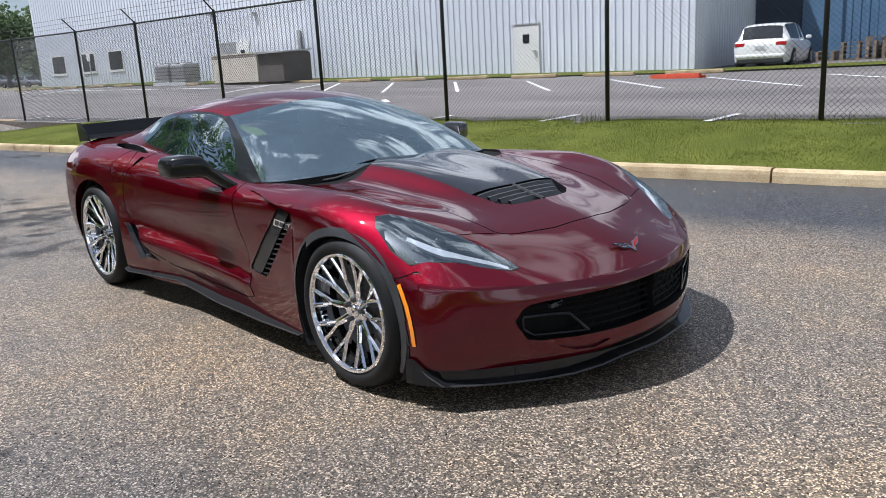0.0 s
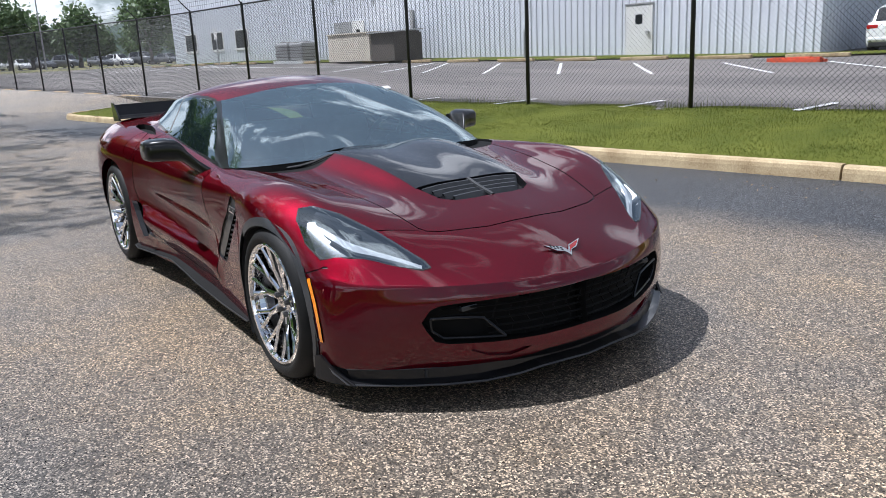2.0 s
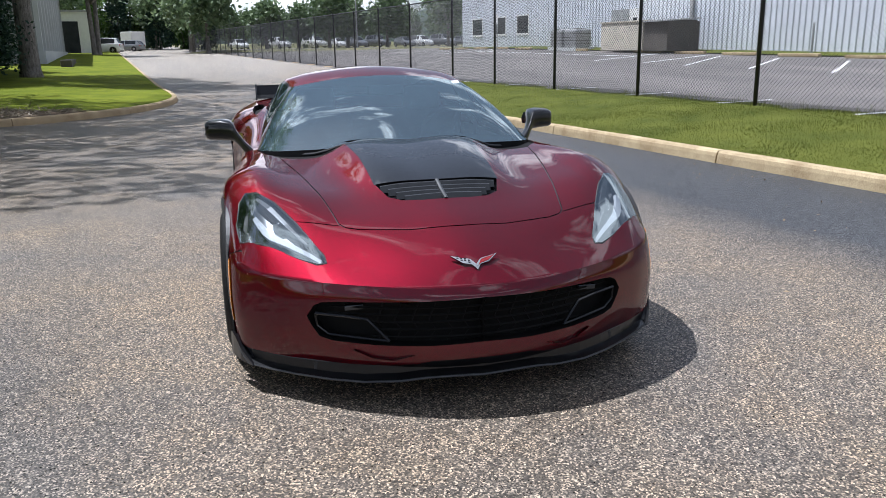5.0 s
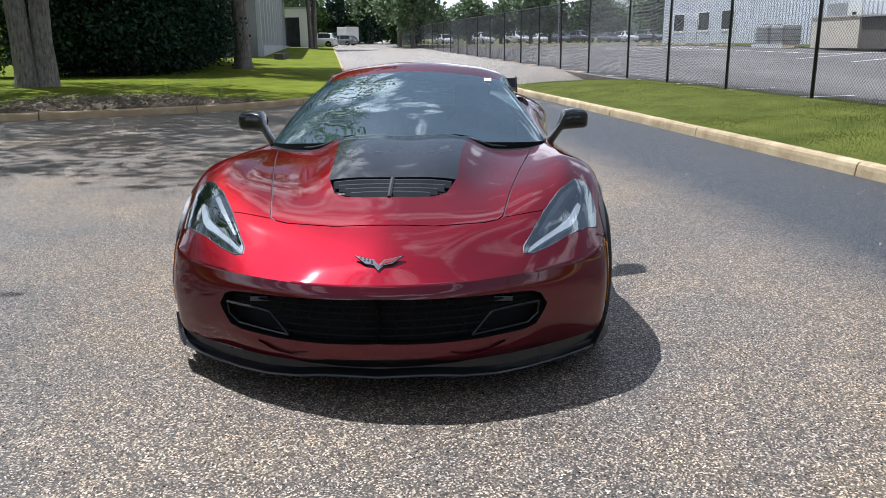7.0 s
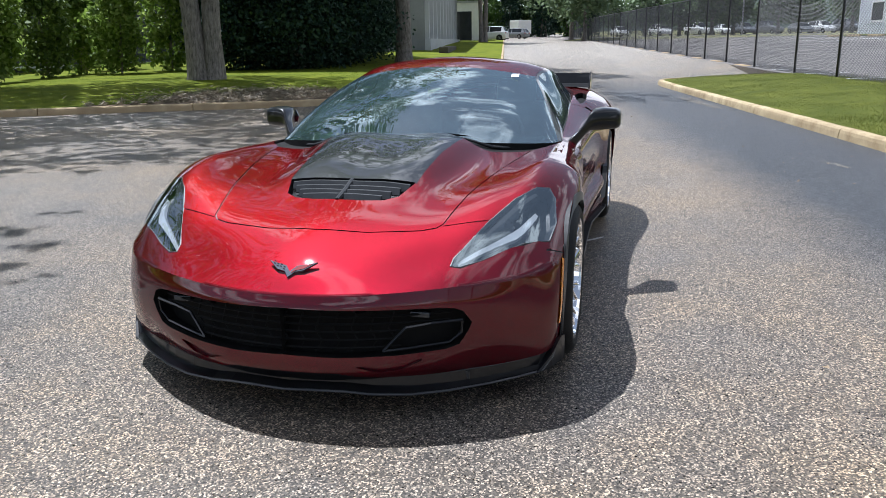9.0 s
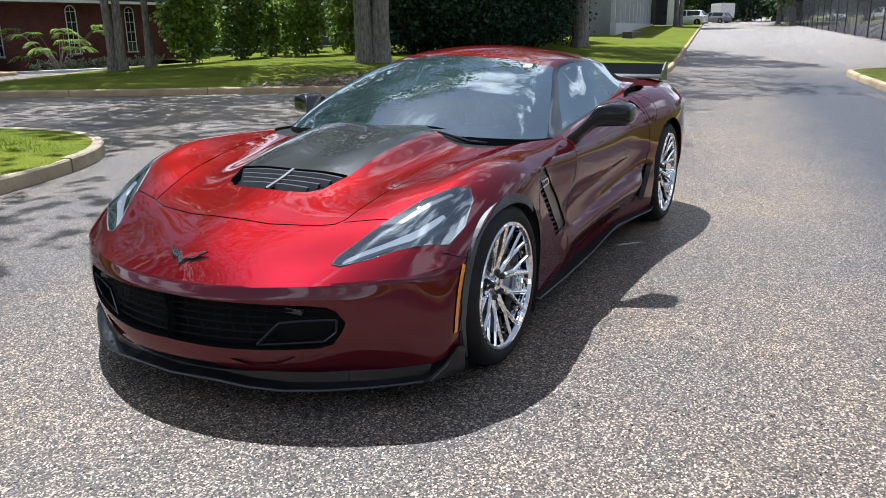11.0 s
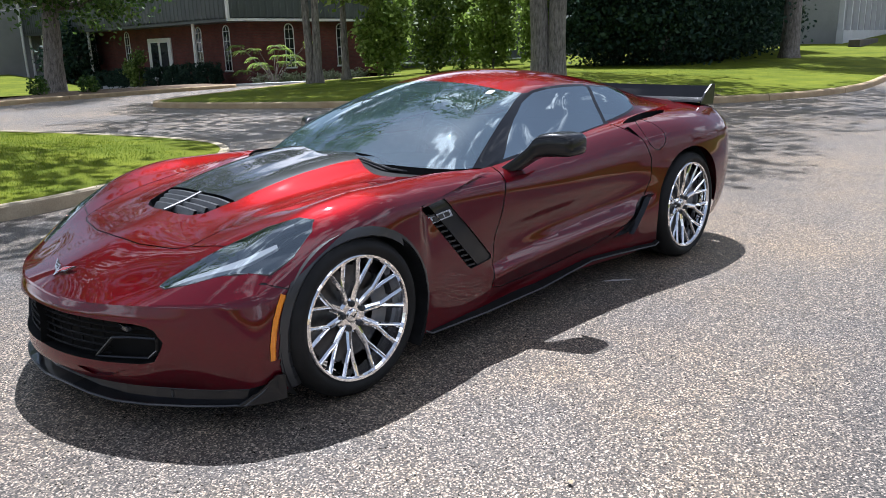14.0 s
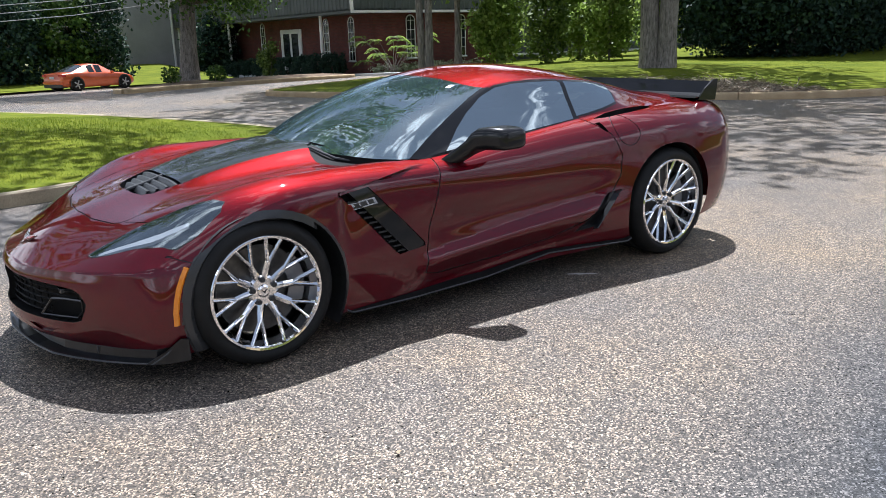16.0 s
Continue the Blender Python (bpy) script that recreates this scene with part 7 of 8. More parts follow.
def wall_box(x0, x1, z0, z1, o0, o1, bevel=0.0):
    """A box on the long wall, from x0 to x1 along it and o0 to o1 out from it."""
    m = Matrix(((DIRX.x, OUTW.x, 0, 0), (DIRX.y, OUTW.y, 0, 0), (0, 0, 1, 0), (0, 0, 0, 1)))
    m.translation = wall_at((x0 + x1) / 2)
    h = (x1 - x0) / 2 / DIRX.x
    return box(-h, h, o0, o1, z0, z1, bevel, m)


for x0, x1 in ((-53.6, -51.9), (-49.9, -48.3), (-46.8, -45.2)):
    w = part("window", wall_box(x0, x1, 2.12, 3.36, -0.02, 0.045), TRIMWHITE, steel)
    part("pane", wall_box(x0 + 0.09, x1 - 0.09, 2.2, 3.28, 0.03, 0.052), DARKPANE, w)
    part("sill", wall_box(x0 - 0.02, x1 + 0.02, 2.06, 2.11, 0.0, 0.06), TRIMWHITE, w)
d1 = part("door", wall_box(-17.72, -16.55, 0.72, 2.68, -0.02, 0.05, 0.01), TRIMWHITE, steel, "white steel service door")
part("door_window", wall_box(-17.28, -16.98, 2.0, 2.35, 0.04, 0.058), DARKPANE, d1)
part("door_lever", wall_box(-16.8, -16.68, 1.62, 1.72, 0.04, 0.11, 0.01), METALGREY, d1)
part("door_hood", wall_box(-17.75, -16.5, 2.72, 2.77, 0.0, 0.07), METALGREY, d1)
d2 = part("loading_door", wall_box(-36.2, -34.7, 1.0, 3.15, 0.0, 0.05), METALGREY, steel, "grey recessed loading door")
part("side_door", wall_box(-34.6, -33.6, 1.0, 3.15, 0.0, 0.06), TRIMWHITE, steel)
part("side_door_pane", wall_box(-34.25, -33.95, 2.3, 2.7, 0.05, 0.07), DARKPANE, d2)
part("downpipe", wall_box(-29.9, -29.7, 0.9, 3.4, 0.02, 0.14), METALGREY, steel)
part("wall_lamp", wall_box(-36.5, -36.3, 4.65, 4.8, 0.0, 0.15, 0.02), METALGREY, steel)
part("wall_lamp", wall_box(-33.0, -32.8, 4.35, 4.5, 0.0, 0.15, 0.02), METALGREY, steel)

for k in range(2):
    x = -38.5 + 1.4 * k
    p = wall_at(x, 1.6, wall_z(x))
    ac = tagged(base("air_conditioner", p.x, p.y, p.z, 10), "round-cornered grey outdoor air conditioning unit on a slab", "air conditioner", "cooling units")
    part("slab", box(-0.75, 0.75, -0.6, 0.6, -0.1, 0.08), PALEWALL, ac)
    part("casing", box(-0.62, 0.62, -0.5, 0.5, 0.08, 1.05, 0.12), METALGREY, ac, smooth=False)
    for q in range(9):
        part("louvre", box(-0.635, 0.635, -0.515, 0.515, 0.16 + 0.09 * q, 0.185 + 0.09 * q, 0.0), DARKBOX if q % 2 else METALGREY, ac)
    bm = bmesh.new()
    add_lathe(bm, [(0.0, 0.0), (0.42, 0.02), (0.46, 0.0)], 20)
    for vv in bm.verts:
        vv.co = Vector((vv.co.x, vv.co.z, 1.06 + vv.co.y))
    part("fan_guard", bm, DARKBOX, ac)
en = tagged(base("equipment_enclosure", *wall_at(-31.9, 1.6, wall_z(-31.9)), 10.1), "beige boarded equipment enclosure beside the steel wall", "enclosure")
for q in range(8):
    part("board", box(-1.72 + 0.42 * q, -1.31 + 0.42 * q, -0.9, -0.85, 0.0, 1.32, 0.01), BEIGE, en)
part("side", box(-1.72, -1.66, -0.85, 0.9, 0.0, 1.32), BEIGE, en)
part("side", box(1.6, 1.66, -0.85, 0.9, 0.0, 1.32), BEIGE, en)
part("lid", box(-1.8, 1.72, -0.95, 0.95, 1.32, 1.38), BEIGE, en)
dk = tagged(base("dark_crate", *wall_at(-29.35, 1.6, wall_z(-29.35)), 10.1), "dark brown boxed bin with a pale slanted lid", "bin")
part("body", box(-0.85, 0.85, -0.9, 0.9, 0.0, 1.3, 0.03), DARKBOX, dk)
part("lid", box(-0.95, 0.95, -1.0, 1.0, 1.36, 1.42, 0.0, pose(0, 0, 0, 3, 0, 0)), METALGREY, dk)
part("stand", box(-0.8, 0.8, -0.8, 0.8, 1.28, 1.37), DARKBOX, dk)
sp = wall_at(-43.2, 3.4, wall_z(-43.2))
sign = tagged(base("parking_sign", sp.x, sp.y, sp.z, 10), "small white sign on a thin steel post", "sign")
part("post", tube([(0, 0, -0.1), (0, 0, 1.9)], 0.03), METALGREY, sign)
part("plate", box(-0.17, 0.17, -0.05, -0.03, 1.4, 2.0), TRIMWHITE, sign)
bp = wall_at(-21.8, 1.2, wall_z(-21.8))
boll = tagged(new("standpipe", None), "thin grey standpipe by the steel wall", "pipe")
boll.matrix_world = Matrix.Translation(bp)
part("pipe", tube([(0, 0, -0.1), (0, 0, 1.15)], 0.045), METALGREY, boll)

# strip of grass along the wall, wheel stops and bay lines
verts, faces = [], []
for k in range(57):
    x = XL - 1 + k
    for o in (0.0, 1.7):
        q = wall_at(x, o)
        verts.append((q.x, q.y, lot_z(q.x, q.y) + 0.05 + (0.02 if o == 0 else 0)))
for k in range(56):
    faces.append((2 * k, 2 * k + 1, 2 * k + 3, 2 * k + 2))
tagged(new("wall_grass", mesh_of("wall_grass", verts, faces, GRASS)), kind="structure")
stop = box(-0.95, 0.95, -0.08, 0.08, 0, 0.13, 0.03)
stop_me = bpy.data.meshes.new("wheel_stop")
stop.to_mesh(stop_me)
stop.free()
stop_me.materials.append(KERB)
for k in range(16):
    x = -54 + 2.95 * k
    if -45 < x < -29 and k % 2:
        continue
    q = wall_at(x, 2.1)
    o = tagged(new("wheel_stop", stop_me), "low ochre concrete wheel stop at a parking bay", "wheel stop", "wheel stops")
    o.matrix_world = pose(q.x, q.y, lot_z(q.x, q.y), 0, 0, 10.1)


def paint_line(p0, p1, w=0.1):
    p0, p1 = Vector(p0), Vector(p1)
    d = (p1 - p0).normalized()
    n = Vector((-d.y, d.x)) * w / 2
    vs, fs = [], []
    for k in range(7):
        c = p0.lerp(p1, k / 6)
        for s in (1, -1):
            x, y = c.x + n.x * s, c.y + n.y * s
            vs.append((x, y, lot_z(x, y) + 0.018))
    for k in range(6):
        fs.append((2 * k, 2 * k + 1, 2 * k + 3, 2 * k + 2))
    tagged(new("bay_line", mesh_of("bay_line", vs, fs, LINEWHITE)), kind="structure")


for k in range(10):
    x = -55 + 3.25 * k
    if -44 < x < -30:
        continue
    a = wall_at(x, 2.6)
    b = Vector((a.x, a.y, 0)) + Vector((0.52, -0.854, 0)) * 5.0
    paint_line(a.xy, b.xy, 0.16)
for k in range(7):
    a = Vector((-4.25 - 3.33 * k, 18.65 - 0.24 * max(0, k - 2)))
    paint_line(a, a + Vector((0.727, -0.69)) * 6.0, 0.11)
paint_line(wall_at(-44, 4.4).xy, wall_at(-29.5, 4.4).xy, 0.16)
paint_line(wall_at(-29.5, 4.4).xy, wall_at(-28.3, 2.4).xy, 0.16)
paint_line(wall_at(-44, 4.4).xy, wall_at(-43, 2.4).xy, 0.16)
for k in range(12):
    x = 1.06 - 2.7 * k
    a = Vector((x, fence_y(x) - 0.1))
    paint_line(a, a + Vector((-0.05, 1.05)), 0.12)
bm = bmesh.new()
for k in range(26):
    q = Vector((-9.5 + 0.06 * k, 19.1 + 0.2 * math.sin(k) - 0.01 * k, 0))
    add_box(bm, q.x - 0.22, q.x + 0.22, q.y - 0.07, q.y + 0.07, lot_z(q.x, q.y), lot_z(q.x, q.y) + 0.06 + 0.08 * random.random())
tagged(part("red_netting", bm, REDMAT), "crumpled red plastic netting on the ground", "netting", kind="stuff")

# yard to the side of the steel building
yard = cR + DIRX * 1.0
verts = [cR + DIRX * 0.02 + Vector((0, 0, 0.03)), cR + DIRX * 26, cR + DIRX * 26 + back * 30, cR + back * 30 + DIRX * 0.02]
verts = [(p.x, p.y, 0.62) for p in verts]
tagged(new("yard", mesh_of("yard", verts, [(0, 1, 2, 3)], DIRT)), kind="structure")
blue = tagged(base("blue_shed", 0, 0, 0), "blue steel shed with a dark open bay", "building")
b0 = cR + back * 7 + DIRX * 0.1
v, f = ribbed(b0, b0 + DIRX * 4.6, OUTW, 0.7, 0.7, 6.5)
child("wall", mesh_of("wall", v, f, BLUEWALL), blue)
m = Matrix(((DIRX.x, OUTW.x, 0, 0), (DIRX.y, OUTW.y, 0, 0), (0, 0, 1, 0), (0, 0, 0, 1)))
m.translation = b0
# solid navy slab on the wall, coloured for the shade inside the bay
part("bay_shade", box(0.05, 1.8, 0.02, 0.12, 0.7, 5.5, 0, m), NAVY, blue)
part("sheeting", box(1.85, 3.3, 0.04, 0.1, 0.7, 3.2, 0, m), BLUEWALL, blue)
part("post", box(4.6, 4.9, -0.2, 0.3, 0.7, 6.5, 0, m), BLUEWALL, blue)
# dark brown sheet behind the posts stands for shade in the ribbed opening
part("opening_shade", box(4.9, 12.5, -1.2, -1.0, 0.6, 6.5, 0, m), DARKBOX, blue)
for q in range(6):
    part("post", box(5.6 + 1.1 * q, 5.75 + 1.1 * q, -0.9, -0.75, 0.6, 6.5, 0, m), PALEWALL, blue)
part("pale_wall", box(9.5, 24, -6.2, -6.0, 0.7, 6.5, 0, m), PALEWALL, blue)
for q in range(7):
    part("rib", box(10.0 + 1.6 * q, 10.2 + 1.6 * q, -6.0, -5.8, 0.7, 6.5, 0, m), GREYWALL, blue)


def pallet(x, y, z, rz, layers, group):
    p = tagged(base("pallet_stack", x, y, z, rz), "stack of weathered grey wooden pallets in the yard", "pallets", group)
    for l in range(layers):
        z0 = 0.15 * l
        for q in range(5):
            part("deck_board", box(-0.6, 0.6, -0.5 + 0.22 * q, -0.38 + 0.22 * q, z0 + 0.115, z0 + 0.14), WOOD, p)
        for q in range(3):
            part("bearer", box(-0.58 + 0.53 * q, -0.48 + 0.53 * q, -0.5, 0.5, z0, z0 + 0.115), WOOD, p)


for i, (a, o, n) in enumerate(((2.9, -0.6, 3), (4.25, -0.6, 5), (5.6, -0.8, 5), (6.95, -0.6, 6), (4.9, 0.6, 6))):
    q = m @ Vector((a, -o + 1.2, 0))
    pallet(q.x, q.y, 0.62, 10 + 4 * i, n, "pallet yard")

# ---- other vehicles ----

def plain_car(label, paint, x, y, z, rz, L=4.4, W=1.8, H=1.55, low=False, group="", wheel=0.32, hatch=True, over=0.81):
    """A parked car: one drawn skin of body, roof and panes, with wheels, lamps and mirrors."""
    c = tagged(base("car", x, y, z, rz), label, "car", group)
    h, hw = L / 2, W / 2
    # along: place, half width, lower edge, belt, roof, half roof width; the skin between two stations is one kind
    if hatch:
        sta = [(-1.0, 0.80, 0.34, 0.50, 0.51, 0.70), (-0.985, 0.90, 0.24, 0.585, 0.60, 0.74), (-0.955, 0.94, 0.2, 0.615, 0.64, 0.74), (-0.83, 0.985, 0.19, 0.625, 0.925, 0.66), (-0.76, 1.0, 0.19, 0.625, 0.96, 0.67), (-0.60, 1.0, 0.18, 0.62, 0.985, 0.69), (-0.12, 1.0, 0.18, 0.61, 1.0, 0.70), (-0.07, 1.0, 0.18, 0.61, 1.0, 0.70), (0.13, 1.0, 0.18, 0.60, 0.975, 0.70), (0.20, 1.0, 0.18, 0.60, 0.95, 0.70), (0.50, 1.0, 0.18, 0.585, 0.625, 0.78), (0.72, 0.975, 0.2, 0.54, 0.565, 0.74), (0.90, 0.90, 0.22, 0.46, 0.48, 0.64), (0.98, 0.76, 0.26, 0.37, 0.385, 0.52), (1.0, 0.62, 0.32, 0.33, 0.34, 0.44)]
        rear_pane, side_pane, screen = (2,), (4, 5, 7), (9,)
    else:
        sta = [(-1.0, 0.74, 0.34, 0.58, 0.60, 0.60), (-0.97, 0.88, 0.24, 0.66, 0.685, 0.68), (-0.72, 0.98, 0.2, 0.69, 0.72, 0.68), (-0.36, 1.0, 0.18, 0.68, 0.955, 0.60), (-0.30, 1.0, 0.18, 0.68, 0.975, 0.60), (-0.14, 0.98, 0.18, 0.665, 1.0, 0.62), (-0.10, 0.98, 0.18, 0.665, 1.0, 0.62), (0.06, 0.97, 0.18, 0.65, 0.98, 0.64), (0.10, 0.97, 0.18, 0.65, 0.96, 0.64), (0.40, 0.98, 0.18, 0.635, 0.66, 0.74), (0.64, 0.99, 0.19, 0.60, 0.625, 0.72), (0.86, 0.94, 0.21, 0.50, 0.52, 0.64), (0.97, 0.80, 0.25, 0.40, 0.415, 0.52), (1.0, 0.64, 0.3, 0.35, 0.36, 0.44)]
        rear_pane, side_pane, screen = (2,), (4, 6), (8,)
    skin, panes = bmesh.new(), bmesh.new()
    rings = []
    for u, kw, zb, belt, roof, rw in sta:
        w, r, bz, tz = hw * kw, hw * rw, H * belt, H * roof
        mid = (zb + bz) / 2
        g = min(0.05, (tz - bz) * 0.3)
        half = [(w * 0.9, zb), (w * 0.965, zb + 0.07), (w, mid), (w * 0.985, bz - 0.07), (w * 0.95, bz - 0.01), (w * 0.925, bz + g * 0.3), (r + (w * 0.925 - r) * 0.1, tz - g), (r * 0.9, tz - g * 0.35), (r * 0.5, tz + 0.005), (0.0, tz + 0.012)]
        rings.append([(u * h, -p, q) for p, q in half] + [(u * h, p, q) for p, q in half[-2::-1]])
    n = len(rings[0])
    for bm, want in ((skin, 0), (panes, 1)):
        vs = [[bm.verts.new(p) for p in rg] for rg in rings]
        for i in range(len(rings) - 1):
            for k in range(n - 1):
                j = min(k, n - 2 - k)
                pane = (i in side_pane and j == 5) or (i in rear_pane and j in (6, 7, 8)) or (i in screen and j in (6, 7, 8))
                if int(pane) == want:
                    bm.faces.new((vs[i][k], vs[i + 1][k], vs[i + 1][k + 1], vs[i][k + 1]))
            if want == 0:
                bm.faces.new((vs[i][n - 1], vs[i + 1][n - 1], vs[i + 1][0], vs[i][0]))
        if want == 0:
            bm.faces.new(vs[0])
            bm.faces.new(vs[-1][::-1])
        bmesh.ops.delete(bm, geom=[v for v in bm.verts if not v.link_faces], context="VERTS")
        bmesh.ops.recalc_face_normals(bm, faces=bm.faces)
        for e in bm.edges:
            e.smooth = len(e.link_faces) == 2 and e.calc_face_angle(0) < radians(38)
    part("body", skin, paint, c, smooth=True)
    part("window_panes", panes, DARKPANE, c)
    tail = sta[1][3] * H
    for sy in (1, -1):
        part("tail_lamp", box(-h - 0.004, -h + 0.24, min(sy * W * 0.27, sy * W * 0.452), max(sy * W * 0.27, sy * W * 0.452), tail * 0.84, tail * 0.99, 0.03), REDLAMP, c)
        part("head_lamp", box(h - 0.34, h - 0.1, min(sy * W * 0.26, sy * W * 0.41), max(sy * W * 0.26, sy * W * 0.41), H * 0.37, H * 0.44, 0.02), LAMPBAR, c)
        part("mirror", box(h * 0.26, h * 0.32, min(sy * W * 0.48, sy * W * 0.57), max(sy * W * 0.48, sy * W * 0.57), H * 0.62, H * 0.70, 0.03), paint, c)
        for wx in (h - over - 0.01, -h + over - 0.01):
            bm = bmesh.new()
            add_lathe(bm, [(wheel * 1.12, -0.004), (wheel * 1.12, 0.006), (wheel * 1.0, 0.004), (wheel * 0.2, -0.02)], 24)
            for vv in bm.verts:
                vv.co = Vector((wx + vv.co.x, sy * (W / 2 - 0.004 + vv.co.y), max(wheel + vv.co.z, 0.16)))
            part("wheel_arch", bm, SATIN, c)
            bm = bmesh.new()
            add_lathe(bm, [(0.0, 0.01), (wheel * 0.62, 0.0), (wheel * 0.66, 0.015), (wheel * 0.95, 0.01), (wheel, -0.03), (wheel, -0.2), (wheel * 0.5, -0.2)], 24)
            for vv in bm.verts:
                vv.co = Vector((wx + vv.co.x, sy * (W / 2 + 0.004 + vv.co.y), wheel + vv.co.z))
            w_ = part("wheel", bm, RUBBER, c)
            bm = bmesh.new()
            for q in range(5):
                a = 2 * math.pi * q / 5
                add_tube(bm, [(wx, sy * (W / 2 + 0.018), wheel), (wx + wheel * 0.6 * math.cos(a), sy * (W / 2 + 0.018), wheel + wheel * 0.6 * math.sin(a))], 0.03, 6)
            part("spokes", bm, METALGREY, w_)
    part("rear_bumper", box(-h - 0.03, -h + 0.22, -W * 0.43, W * 0.43, 0.36, 0.5, 0.05), paint, c)
    part("valance", box(-h - 0.01, -h + 0.3, -W * 0.41, W * 0.41, 0.2, 0.35, 0.03), SATIN, c)
    part("number_plate", box(-h - 0.02, -h + 0.05, -0.16, 0.16, tail * 0.74, tail * 0.86), PALEWALL, c)
    return c


plain_car("white family hatchback with red tail lamps, parked by the steel wall", CARWHITE, -8.75, 25.6, 0.62, 101, 4.3, 1.83, 1.52)
plain_car("low orange-red sports coupe parked on the side road", CARORANGE, -6.4, -36.5, ground_z(-6, -36.5) + 0.01, 203, 3.95, 1.66, 1.22, low=True, hatch=False, over=0.7)
plain_car("white minivan parked at the far end of the drive", CARWHITE, -97, -18.3, road_z(-97) + 0.03, 264, 4.8, 1.9, 1.8, wheel=0.37)
plain_car("dark grey car parked behind the minivan", CARGREY, -109, -17.2, road_z(-109) + 0.03, 250, 4.6, 1.8, 1.45)
cars_far = [(-122, -2.8, CARWHITE), (-120, 3.2, CARWHITE), (-122, 8.6, CARWHITE), (-121, 12.2, CARWHITE), (-120, 14.8, CARGREY), (-121, 18.4, CARGREY), (-119, 22.4, CARGREY), (-119, 25.0, CARWHITE), (-118, 28.2, CARGREY), (-117, 31.6, CARGREY)]
for i, (x, y, pnt) in enumerate(cars_far):
    plain_car(("white" if pnt is CARWHITE else "dark grey") + " car parked in the distant lot", pnt, x, y, lot_z(x, y) + 0.01, 20 + 9 * (i % 3), 4.5, 1.8, 1.5 + 0.18 * (i % 3), group="cars in the distant lot")

# ---- brick building and its neighbours ----
bx, by = -19.2, -31.5
brick = tagged(base("brick_building", bx, by, 0), "red brick building with arched white windows and a dark metal fascia", "building")
gz0 = ground_z(bx, by - 8)
w1 = box(-0.3, 0.0, -30, 0, gz0 - 0.6, 2.95)
m1 = part("wall", w1, BRICK, brick)
part("wall", box(-26, -0.3, -0.3, 0.0, gz0 - 0.6, 2.95), BRICK, brick)
part("wall", box(-26, -25.7, -30, -0.3, gz0 - 0.6, 2.95), BRICK, brick)
part("eaves_band", box(-26.6, 1.5, -31, 0.55, 2.72, 2.93), DARKSLATE, brick)
part("eaves_trim", box(-26.6, 1.6, 0.553, 0.63, 2.72, 2.85), TRIMWHITE, brick, "white trim under the fascia")
v, f = ribbed((1.5, -31, 0), (1.5, 0.55, 0), Vector((1, 0, 0)), 2.95, 2.95, 5.6, 0.4, 0.03)
child("fascia", mesh_of("fascia", v, f, DARKSLATE), brick, "dark ribbed metal fascia")
v, f = ribbed((-26.6, 0.55, 0), (1.5, 0.55, 0), Vector((0, 1, 0)), 2.95, 2.95, 5.6, 0.4, 0.03)
child("fascia", mesh_of("fascia", v, f, DARKSLATE), brick, "dark ribbed metal fascia")
part("corner_trim", box(1.48, 1.6, 0.5, 0.66, 2.75, 5.6), TRIMWHITE, brick)
part("roof", box(-26.6, 1.5, -31, 0.55, 5.6, 5.7), DARKSLATE, brick)


def arched_window(owner, face, pos, zlo, zhi, w):
    """A tall arched window with a white frame and bars; face is x or y."""
    def put(u, o, z):
        return (o, u, z) if face == "x" else (u, o, z)
    arch = [(-w / 2, zlo), (w / 2, zlo), (w / 2, zhi - w / 2)] + [(w / 2 * math.cos(a), zhi - w / 2 + w / 2 * math.sin(a)) for a in np.linspace(0.3, math.pi - 0.3, 7)] + [(-w / 2, zhi - w / 2)]
    bm = bmesh.new()
    lo = [bm.verts.new(put(pos + u, 0.012, z)) for u, z in arch]
    bm.faces.new(lo)
    win = part("window", bm, DARKPANE, owner)
    bm = bmesh.new()
    add_tube(bm, [put(pos + u, 0.03, z) for u, z in arch + arch[:1]], 0.032, 4)
    part("frame", bm, TRIMWHITE, win)
    for k in range(1, 5):
        z = zlo + (zhi - w / 2 - zlo) * k / 4.0
        part("bar", tube([put(pos - w / 2, 0.025, z), put(pos + w / 2, 0.025, z)], 0.016, 4), TRIMWHITE, win)
    part("bar", tube([put(pos, 0.025, zlo), put(pos, 0.025, zhi - 0.1)], 0.016, 4), TRIMWHITE, win)
    part("sill", tube([put(pos - w / 2 - 0.08, 0.05, zlo - 0.03), put(pos + w / 2 + 0.08, 0.05, zlo - 0.03)], 0.05, 4), TRIMWHITE, win)


for yy in (-2.2, -5.0, -13.6, -18.5):
    arched_window(brick, "x", yy, 0.35, 2.62, 0.6)
for xx in (-2.3, -5.7, -9.5):
    arched_window(brick, "y", xx, 0.42, 2.62, 0.54)
dd = part("door", box(0.0, 0.07, -10.9, -8.1, gz0 - 0.1, 2.15, 0.01), TRIMWHITE, brick, "white entrance door with planting before it")
for q in range(2):
    part("door_pane", box(0.06, 0.085, -10.5 + 1.15 * q, -9.65 + 1.15 * q, 0.0, 1.9), DARKPANE, dd)
for yy in (-3.4, -16.4, -24):
    part("column", tube([(1.2, yy, gz0 - 0.3), (1.2, yy, 2.74)], 0.09, 8), TRIMWHITE, brick)
part("porch_slab", box(0.0, 1.8, -30, 0, gz0 - 0.5, gz0 + 0.1), PALEWALL, brick)

